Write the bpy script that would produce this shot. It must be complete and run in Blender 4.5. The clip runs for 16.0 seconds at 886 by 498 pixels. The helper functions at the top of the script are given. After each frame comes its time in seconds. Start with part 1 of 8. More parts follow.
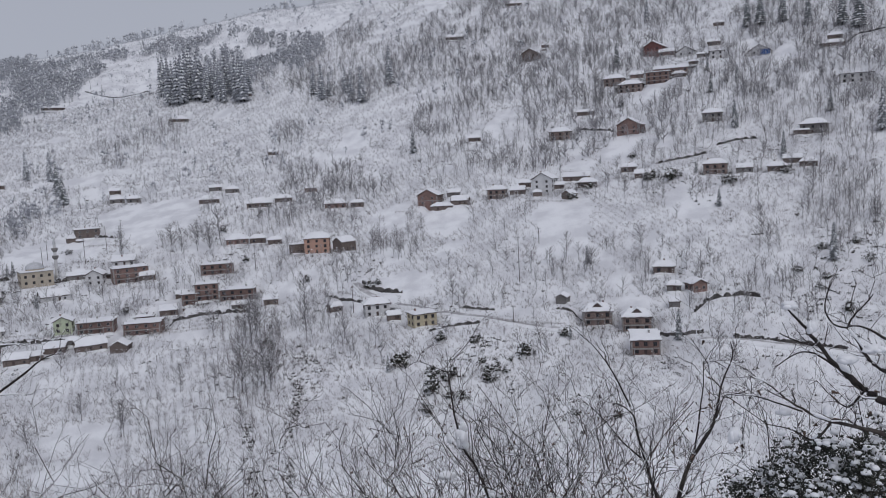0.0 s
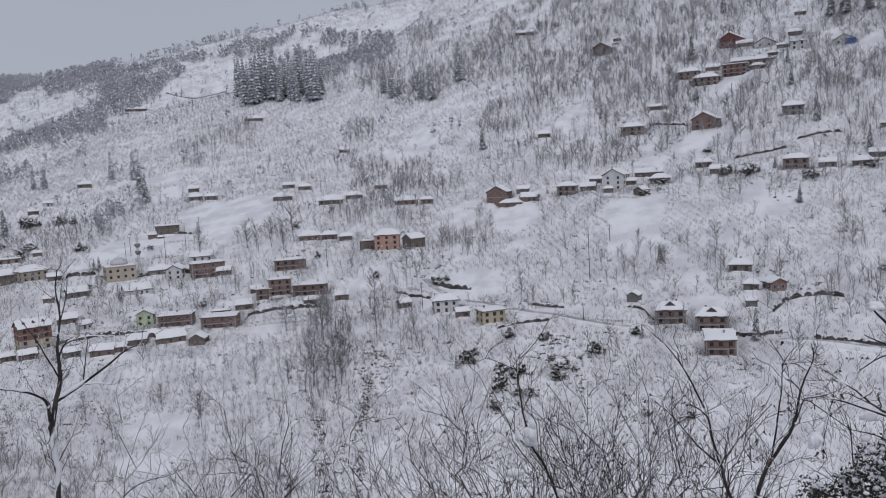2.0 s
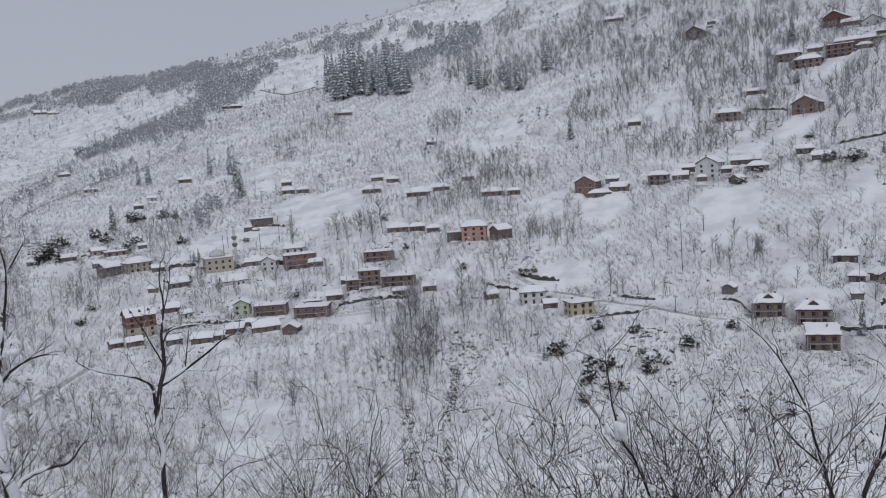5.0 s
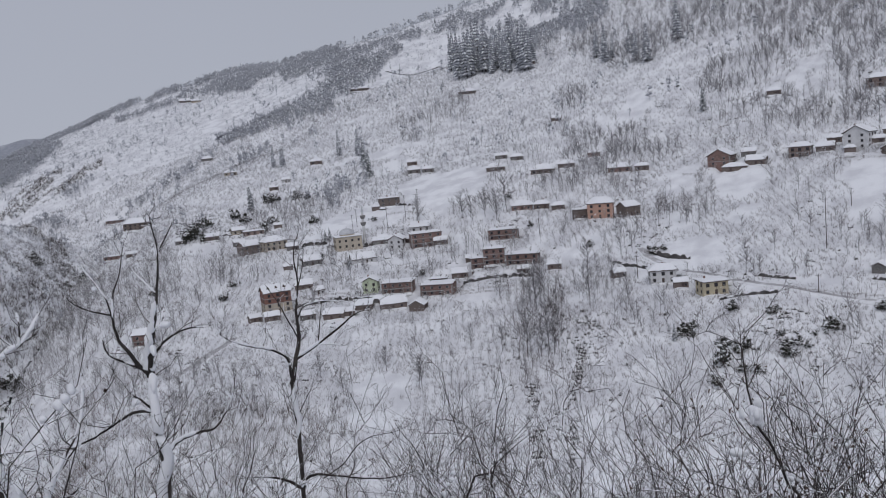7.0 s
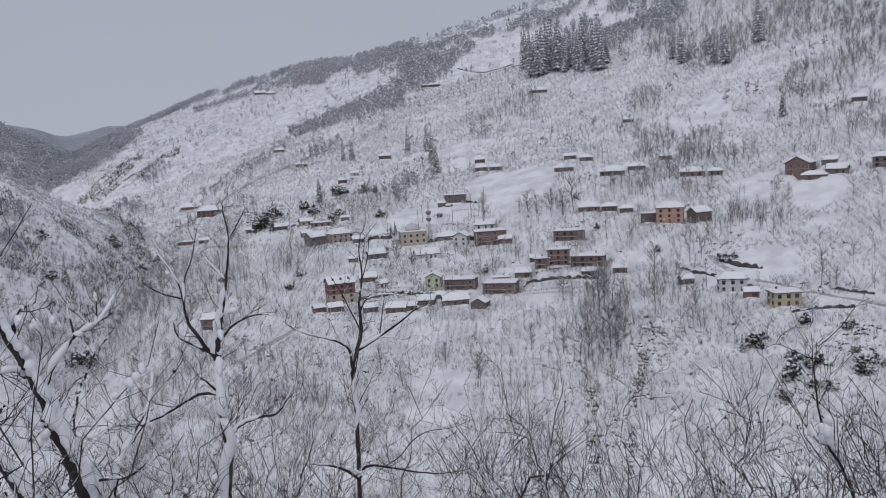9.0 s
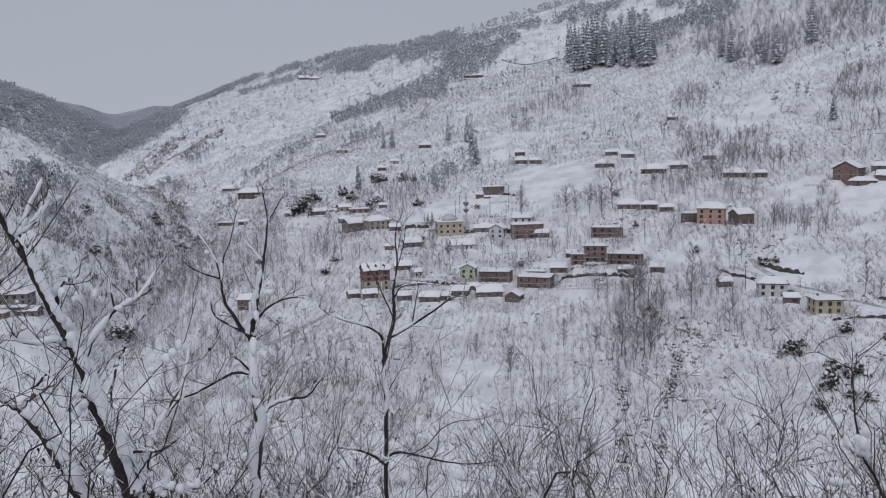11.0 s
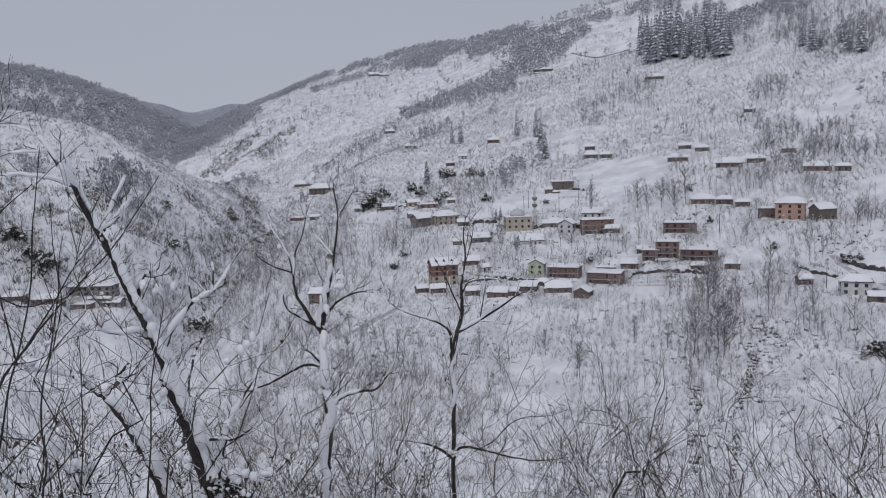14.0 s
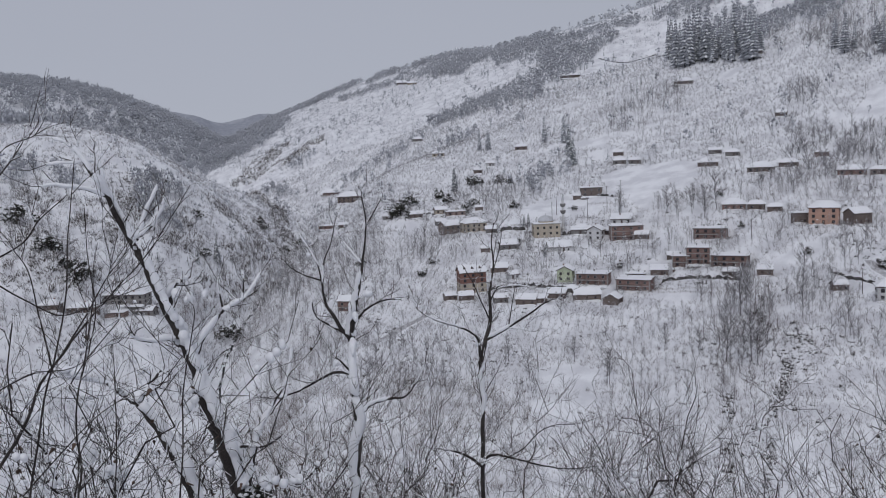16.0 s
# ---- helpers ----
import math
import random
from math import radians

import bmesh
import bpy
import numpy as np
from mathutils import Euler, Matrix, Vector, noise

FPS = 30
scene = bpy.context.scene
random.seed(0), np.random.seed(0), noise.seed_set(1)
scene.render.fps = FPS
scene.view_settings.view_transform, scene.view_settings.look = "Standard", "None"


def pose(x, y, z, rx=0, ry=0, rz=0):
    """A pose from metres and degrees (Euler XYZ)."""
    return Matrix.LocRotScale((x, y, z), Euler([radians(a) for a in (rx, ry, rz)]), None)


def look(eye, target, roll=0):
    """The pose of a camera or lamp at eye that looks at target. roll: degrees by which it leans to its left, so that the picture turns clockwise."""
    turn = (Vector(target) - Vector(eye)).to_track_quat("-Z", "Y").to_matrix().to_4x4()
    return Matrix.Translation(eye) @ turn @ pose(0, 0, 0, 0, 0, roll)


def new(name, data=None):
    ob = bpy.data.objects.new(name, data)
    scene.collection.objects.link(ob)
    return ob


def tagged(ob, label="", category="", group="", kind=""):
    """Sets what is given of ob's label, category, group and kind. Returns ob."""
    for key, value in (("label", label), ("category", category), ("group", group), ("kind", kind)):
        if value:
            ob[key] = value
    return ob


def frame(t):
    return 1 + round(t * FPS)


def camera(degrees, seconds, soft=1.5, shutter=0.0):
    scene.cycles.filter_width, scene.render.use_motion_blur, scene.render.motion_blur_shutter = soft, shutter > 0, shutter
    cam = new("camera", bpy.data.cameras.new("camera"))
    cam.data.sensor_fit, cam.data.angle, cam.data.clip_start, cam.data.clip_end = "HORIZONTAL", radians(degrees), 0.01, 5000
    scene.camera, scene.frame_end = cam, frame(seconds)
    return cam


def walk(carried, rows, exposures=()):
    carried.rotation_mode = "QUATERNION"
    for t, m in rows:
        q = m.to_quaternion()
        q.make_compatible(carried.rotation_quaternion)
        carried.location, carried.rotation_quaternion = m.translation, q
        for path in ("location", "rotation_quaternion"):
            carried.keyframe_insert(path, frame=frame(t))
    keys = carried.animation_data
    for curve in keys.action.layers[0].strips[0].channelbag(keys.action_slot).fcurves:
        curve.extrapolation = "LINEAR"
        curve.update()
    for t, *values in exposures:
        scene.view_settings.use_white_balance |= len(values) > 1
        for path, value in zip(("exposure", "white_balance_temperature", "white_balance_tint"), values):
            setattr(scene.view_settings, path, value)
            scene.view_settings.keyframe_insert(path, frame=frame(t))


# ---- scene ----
# camera and walk: a phone held at a roadside, turning to the left
cam = camera(59.70, 16.0, soft=1.0)
PATH = [
    (0, pose(0, 0, 0, 84.00, 3.00, -0.00)),
    (0.5, pose(0, 0, 0, 84.08, 2.72, 3.58)),
    (1, pose(0, 0, 0, 84.09, 2.81, 4.51)),
    (1.5, pose(0, 0, 0, 84.03, 3.14, 5.21)),
    (2, pose(0, 0, 0, 84.04, 3.34, 5.11)),
    (2.5, pose(0, 0, 0, 84.03, 3.49, 4.95)),
    (3, pose(0, 0, 0, 84.02, 3.68, 4.87)),
    (3.5, pose(0, 0, 0, 84.17, 4.74, 7.70)),
    (3.7, pose(0, 0, 0, 84.18, 4.87, 8.02)),
    (5.8, pose(0, 0, 0, 83.19, 4.80, 16.43)),
    (6, pose(0, 0, 0, 83.01, 5.22, 17.67)),
    (6.5, pose(0, 0, 0, 82.83, 5.50, 18.22)),
    (7, pose(0, 0, 0, 82.96, 5.48, 20.68)),
    (7.5, pose(0, 0, 0, 83.03, 5.46, 22.58)),
    (8, pose(0, 0, 0, 83.12, 5.06, 24.38)),
    (8.5, pose(0, 0, 0, 83.17, 4.30, 25.41)),
    (8.7, pose(0, 0, 0, 83.18, 3.97, 25.39)),
    (10.8, pose(0, 0, 0, 82.76, 1.73, 28.61)),
    (11, pose(0, 0, 0, 82.63, 1.60, 28.65)),
    (11.5, pose(0, 0, 0, 82.58, 1.60, 28.75)),
    (12, pose(0, 0, 0, 82.48, 1.87, 30.94)),
    (12.5, pose(0, 0, 0, 82.39, 2.01, 31.08)),
    (13, pose(0, 0, 0, 82.41, 2.25, 32.40)),
    (13.5, pose(0, 0, 0, 82.45, 2.30, 33.55)),
    (14, pose(0, 0, 0, 82.43, 2.04, 33.69)),
    (14.5, pose(0, 0, 0, 82.40, 1.79, 34.42)),
    (15, pose(0, 0, 0, 82.45, 2.00, 35.59)),
    (15.5, pose(0, 0, 0, 82.83, 2.36, 35.61)),
    (16, pose(0, 0, 0, 83.05, 2.63, 35.71)),
]
walk(cam, PATH)

# world: an even overcast sky, and a wide weak sun behind the cloud
world = bpy.data.worlds.new("overcast")
scene.world = world
world.use_nodes = True
wn, wl = world.node_tree.nodes, world.node_tree.links
sky = wn.new("ShaderNodeTexSky")
sky.sky_type, sky.sun_disc = "NISHITA", False
sky.sun_elevation, sky.sun_rotation = radians(48), radians(200)
up, split, lift = wn.new("ShaderNodeTexCoord"), wn.new("ShaderNodeSeparateXYZ"), wn.new("ShaderNodeMapRange")
lift.inputs[1].default_value, lift.inputs[2].default_value = 0.0, 0.75
wl.new(up.outputs["Generated"], split.inputs[0])
wl.new(split.outputs[2], lift.inputs[0])
billow, soft = wn.new("ShaderNodeTexNoise"), wn.new("ShaderNodeMath")
billow.inputs["Scale"].default_value, billow.inputs["Detail"].default_value = 2.2, 3
wl.new(up.outputs["Generated"], billow.inputs["Vector"])
soft.operation, soft.inputs[1].default_value, soft.inputs[2].default_value = "MULTIPLY_ADD", 0.35, -0.17
wl.new(billow.outputs[0], soft.inputs[0])
sway = wn.new("ShaderNodeMath")
wl.new(lift.outputs[0], sway.inputs[0])
wl.new(soft.outputs[0], sway.inputs[1])
layer = wn.new("ShaderNodeMix")
layer.data_type = "RGBA"
layer.inputs[6].default_value, layer.inputs[7].default_value = (4.1, 4.36, 5.12, 1), (3.2, 3.4, 4.1, 1)
wl.new(sway.outputs[0], layer.inputs[0])
cloud = wn.new("ShaderNodeMix")
cloud.data_type = "RGBA"
cloud.inputs[0].default_value = 0.985
wl.new(sky.outputs[0], cloud.inputs[6])
wl.new(layer.outputs[2], cloud.inputs[7])
wl.new(cloud.outputs[2], wn["Background"].inputs[0])
wn["Background"].inputs[1].default_value = 0.1
sun = new("sun", bpy.data.lights.new("sun", "SUN"))
sun.data.energy, sun.data.angle, sun.data.color = 0.95, radians(50), (1.0, 0.985, 0.985)
sun.matrix_world = look((0, 0, 0), (-0.25, 0.62, -0.9))


# materials
def material(name, colour, rough=0.8, vary=0.12, grain=1.0, bump=0.0, second=None, share=0.5, scale2=0.3, object_random=0.0, metal=0.0):
    """A procedural surface: fine grain and broad patches in metres, an optional second colour in patches."""
    m = bpy.data.materials.new(name)
    m.use_nodes = True
    n, l = m.node_tree.nodes, m.node_tree.links
    b = n["Principled BSDF"]
    b.inputs["Roughness"].default_value, b.inputs["Metallic"].default_value = rough, metal
    b.inputs["Specular IOR Level"].default_value = 0.25
    place = n.new("ShaderNodeTexCoord")
    fine, broad = n.new("ShaderNodeTexNoise"), n.new("ShaderNodeTexNoise")
    fine.inputs["Scale"].default_value, fine.inputs["Detail"].default_value = 6 / grain, 4
    broad.inputs["Scale"].default_value, broad.inputs["Detail"].default_value = scale2 / grain, 3
    for t in (fine, broad):
        l.new(place.outputs["Object"], t.inputs["Vector"])
    mix = n.new("ShaderNodeMix")
    mix.data_type = "RGBA"
    two = second or tuple(c * (1 - 2 * vary) for c in colour)
    mix.inputs[6].default_value, mix.inputs[7].default_value = (*colour, 1), (*two, 1)
    ramp = n.new("ShaderNodeMapRange")
    ramp.inputs[1].default_value, ramp.inputs[2].default_value = 0.72 - 0.5 * share, 0.92 - 0.5 * share
    l.new(broad.outputs[0], ramp.inputs[0])
    l.new(ramp.outputs[0], mix.inputs[0])
    hsv = n.new("ShaderNodeHueSaturation")
    light = n.new("ShaderNodeMapRange")
    light.inputs[3].default_value, light.inputs[4].default_value = 1 - vary, 1 + vary
    light.inputs[1].default_value, light.inputs[2].default_value = 0.3, 0.7
    l.new(fine.outputs[0], light.inputs[0])
    value = light.outputs[0]
    if object_random:
        info, span, times = n.new("ShaderNodeObjectInfo"), n.new("ShaderNodeMapRange"), n.new("ShaderNodeMath")
        span.inputs[3].default_value, span.inputs[4].default_value = 1 - object_random, 1 + object_random
        times.operation = "MULTIPLY"
        l.new(info.outputs["Random"], span.inputs[0])
        l.new(span.outputs[0], times.inputs[0])
        l.new(value, times.inputs[1])
        value = times.outputs[0]
    l.new(value, hsv.inputs["Value"])
    l.new(mix.outputs[2], hsv.inputs["Color"])
    l.new(hsv.outputs[0], b.inputs["Base Color"])
    if bump:
        relief = n.new("ShaderNodeBump")
        relief.inputs["Strength"].default_value, relief.inputs["Distance"].default_value = 0.6, bump
        l.new(fine.outputs[0], relief.inputs["Height"])
        l.new(relief.outputs[0], b.inputs["Normal"])
    return m


SNOW = material("snow", (0.86, 0.87, 0.9), 0.55, 0.03, 1.5, 0.05)
GROUND = material("snow_ground", (0.86, 0.87, 0.9), 0.6, 0.04, 3.0, 0.25, (0.7, 0.705, 0.74), 0.6, 0.25)
# frost-grey twigs, lightened more to stand in for mid-distance haze
GREYTWIG = material("frost_haze_grey_twig", (0.225, 0.218, 0.229), 0.9, 0.25, 3, 0, (0.31, 0.302, 0.317))
# upper-slope branches, a soft grey with haze mixed into the colour
HAZEWOOD = material("hazed_branch", (0.33, 0.325, 0.345), 0.9, 0.2, 3, 0, (0.25, 0.245, 0.262))
# far spruce needles, a greyer copy with the haze put into the colour
HAZE_NEEDLE = material("hazed_needle", (0.4, 0.415, 0.45), 0.9, 0.2, 1, 0, (0.5, 0.515, 0.55))
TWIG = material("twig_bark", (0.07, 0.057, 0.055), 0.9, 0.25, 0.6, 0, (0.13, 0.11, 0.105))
SHRUB = material("shrub_bark", (0.128, 0.106, 0.109), 0.9, 0.25, 4, 0, (0.2, 0.171, 0.176), 0.5, 0.05)
COPPICE = material("brown_hazel_stem", (0.15, 0.122, 0.112), 0.9, 0.25, 4, 0, (0.22, 0.187, 0.175), 0.5, 0.05)
# frosted far trees, their colour lightened further to paint in haze
FOREST = material("frosted_hazy_forest", (0.47, 0.485, 0.53), 0.9, 0.12, 4, 0, (0.39, 0.405, 0.445), 0.5, 0.1)
FROST = material("frosted_twig", (0.275, 0.268, 0.287), 0.9, 0.2, 4, 0, (0.2, 0.194, 0.207), 0.5, 0.1)
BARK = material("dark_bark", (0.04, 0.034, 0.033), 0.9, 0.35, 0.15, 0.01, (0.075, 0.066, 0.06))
# needles much paler than bare green, with snow and haze in the colour
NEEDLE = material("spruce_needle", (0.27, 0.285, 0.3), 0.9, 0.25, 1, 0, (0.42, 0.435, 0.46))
LEAF = material("evergreen_leaf", (0.06, 0.066, 0.055), 0.7, 0.35, 0.3, 0, (0.12, 0.1, 0.085))
DRY = material("dry_leaf", (0.1, 0.07, 0.055), 0.8, 0.3, 0.2, 0, (0.16, 0.11, 0.085))
# distant woodland in a blue-grey that carries the haze
MURK = material("hazed_far_woodland", (0.31, 0.325, 0.37), 1.0, 0.12, 90, 0, (0.41, 0.425, 0.47), 0.45, 0.5)
ROCK = material("wet_rock", (0.07, 0.066, 0.065), 0.8, 0.35, 1.2, 0.1, (0.15, 0.14, 0.135))
ROAD = material("slushy_road", (0.42, 0.415, 0.43), 0.7, 0.15, 2, 0.02, (0.7, 0.7, 0.73), 0.5, 0.5)
WATER = material("river_water", (0.03, 0.035, 0.035), 0.12, 0.2, 1, 0.03)
BRICK = material("bare_brick", (0.27, 0.178, 0.158), 0.9, 0.16, 0.5, 0.02, (0.19, 0.137, 0.125), 0.5, 0.4, 0.12)
REDBRICK = material("red_brick", (0.25, 0.135, 0.11), 0.9, 0.14, 0.5, 0.02, (0.19, 0.11, 0.095), 0.5, 0.4)
PINK = material("pinkish_brick", (0.31, 0.235, 0.213), 0.9, 0.14, 0.5, 0.02, (0.2, 0.16, 0.148), 0.5, 0.4, 0.1)
RED = material("dark_red_paint", (0.21, 0.1, 0.095), 0.8, 0.15, 0.5, 0.02)
ORANGE = material("salmon_orange_plaster", (0.52, 0.33, 0.26), 0.85, 0.06, 0.8, 0.01, (0.46, 0.3, 0.24))
YELLOW = material("pale_yellow_plaster", (0.52, 0.46, 0.33), 0.85, 0.07, 0.8, 0.01, (0.45, 0.4, 0.3))
BEIGE = material("beige_plaster", (0.50, 0.44, 0.36), 0.85, 0.08, 0.8, 0.01, (0.42, 0.38, 0.32))
WHITE = material("white_plaster", (0.66, 0.66, 0.67), 0.85, 0.06, 0.8, 0.01, (0.56, 0.56, 0.57))
GREENISH = material("pale_green_plaster", (0.56, 0.62, 0.46), 0.85, 0.06, 0.8, 0.01)
TIMBER = material("weathered_timber", (0.17, 0.138, 0.126), 0.9, 0.2, 0.3, 0.02, (0.25, 0.215, 0.2), 0.5, 1.0, 0.15)
STONE = material("grey_stone", (0.24, 0.23, 0.225), 0.9, 0.18, 0.4, 0.03, (0.15, 0.145, 0.14), 0.5, 0.8, 0.12)
CONCRETE = material("grey_concrete", (0.36, 0.35, 0.345), 0.9, 0.1, 0.6, 0.02, (0.28, 0.27, 0.265))
EAVE = material("eave_board", (0.11, 0.085, 0.08), 0.85, 0.15, 0.4)
GLASS = material("window_glass", (0.06, 0.062, 0.07), 0.12, 0.15, 0.5)
FRAME = material("window_frame_paint", (0.45, 0.43, 0.42), 0.6, 0.08, 0.3)
BLUE = material("blue_sheet_metal", (0.05, 0.14, 0.42), 0.5, 0.12, 0.4)
METAL = material("galvanised_steel", (0.32, 0.32, 0.33), 0.5, 0.1, 0.3, metal=0.6)
LEAD = material("lead_dome", (0.55, 0.56, 0.59), 0.6, 0.1, 0.6)
POLE = material("pole_wood", (0.12, 0.10, 0.095), 0.9, 0.2, 0.4)


# helpers for meshes
def part(name, bm, mat, parent=None, label=""):
    me = bpy.data.meshes.new(name)
    bm.to_mesh(me)
    bm.free()
    me.materials.append(mat)
    ob = new(name, me)
    if parent:
        ob.parent = parent
    return tagged(ob, label)


def shared(name, me, parent, m):
    """One more object on a mesh that is already there."""
    ob = new(name, me)
    ob.parent, ob.matrix_basis = parent, m
    return ob


def box(bm, x0, x1, y0, y1, z0, z1):
    v = [bm.verts.new((x, y, z)) for z in (z0, z1) for x, y in ((x0, y0), (x1, y0), (x1, y1), (x0, y1))]
    for f in ((3, 2, 1, 0), (4, 5, 6, 7), (0, 1, 5, 4), (1, 2, 6, 5), (2, 3, 7, 6), (3, 0, 4, 7)):
        bm.faces.new([v[i] for i in f])
    return v


def solid(bm, points, faces):
    v = [bm.verts.new(p) for p in points]
    for f in faces:
        bm.faces.new([v[i] for i in f])


def tube(bm, path, radii, sides=5):
    """A round limb along a path."""
    rings = []
    path = [Vector(p) for p in path]
    for i, p in enumerate(path):
        d = (path[min(i + 1, len(path) - 1)] - path[max(i - 1, 0)]).normalized()
        a = d.orthogonal().normalized()
        b = d.cross(a)
        rings.append([bm.verts.new(p + radii[i] * (a * math.cos(k * 6.2832 / sides) + b * math.sin(k * 6.2832 / sides))) for k in range(sides)])
    for r, s in zip(rings, rings[1:]):
        for k in range(sides):
            bm.faces.new((r[k], r[(k + 1) % sides], s[(k + 1) % sides], s[k]))
    bm.faces.new(rings[0][::-1])
    bm.faces.new(rings[-1])


def blob(bm, c, rx, ry, rz, rng, sides=6, rings=4):
    """A lumpy rounded mass."""
    grid = []
    for i in range(1, rings):
        a = math.pi * i / rings
        grid.append([bm.verts.new((c[0] + rx * math.sin(a) * math.cos(6.2832 * k / sides) * rng.uniform(0.8, 1.2),
                                   c[1] + ry * math.sin(a) * math.sin(6.2832 * k / sides) * rng.uniform(0.8, 1.2),
                                   c[2] + rz * math.cos(a) * rng.uniform(0.85, 1.15))) for k in range(sides)])
    top, low = bm.verts.new((c[0], c[1], c[2] + rz)), bm.verts.new((c[0], c[1], c[2] - rz))
    for k in range(sides):
        j = (k + 1) % sides
        bm.faces.new((top, grid[0][k], grid[0][j]))
        bm.faces.new((low, grid[-1][j], grid[-1][k]))
        for r, s in zip(grid, grid[1:]):
            bm.faces.new((r[k], s[k], s[j], r[j]))


def plain_mesh(name, verts, tris, mats, index=None, smooth=False):
    """A large mesh from arrays of corners and triangles."""
    me = bpy.data.meshes.new(name)
    verts, tris = np.asarray(verts, np.float32), np.asarray(tris, np.int32)
    me.vertices.add(len(verts))
    me.vertices.foreach_set("co", verts.ravel())
    k = tris.shape[1]
    me.loops.add(tris.size)
    me.loops.foreach_set("vertex_index", tris.ravel())
    me.polygons.add(len(tris))
    me.polygons.foreach_set("loop_start", np.arange(0, tris.size, k, dtype=np.int32))
    for m in mats:
        me.materials.append(m)
    if index is not None:
        me.polygons.foreach_set("material_index", np.asarray(index, np.int32))
    if smooth:
        me.polygons.foreach_set("use_smooth", np.ones(len(tris), bool))
    me.update(calc_edges=True)
    return me


# the ground's form
def lattice(i, j, seed):
    """A fixed random value from 0 to 1 for each whole-number place."""
    n = (i.astype(np.int64) * 374761393 + j.astype(np.int64) * 668265263 + seed * 974634777) & 0xFFFFFFFF
    n = ((n ^ (n >> 13)) * 1274126177) & 0xFFFFFFFF
    return ((n ^ (n >> 16)) & 0xFFFF) / 65535.0


def bumps(x, y, size, seed):
    """Smooth noise from -1 to 1 with hills of that size in metres."""
    x, y = np.asarray(x, float) / size, np.asarray(y, float) / size
    i, j = np.floor(x), np.floor(y)
    u, v = x - i, y - j
    u, v = u * u * u * (u * (6 * u - 15) + 10), v * v * v * (v * (6 * v - 15) + 10)
    a, b = lattice(i, j, seed), lattice(i + 1, j, seed)
    c, d = lattice(i, j + 1, seed), lattice(i + 1, j + 1, seed)
    return 2 * ((a + (b - a) * u) * (1 - v) + (c + (d - c) * u) * v) - 1


def ease(v, w):
    """Zero below, v above, with a bend of width w between."""
    return np.where(v > 12 * w, v, w * np.log1p(np.exp(np.minimum(v / w, 12))))


def higher(a, b, w):
    return b + ease(a - b, w)


def river_side(x, y):
    """Metres from the upper river, positive towards the village, and the height of its bed."""
    v = (y - x) / 1.414
    u = (x + y + 70 - 0.25 * ease(v - 480, 30) + 10 * np.sin(v / 53)) / 1.414
    return u, -126 + 0.2 * ease(v - 330, 30)


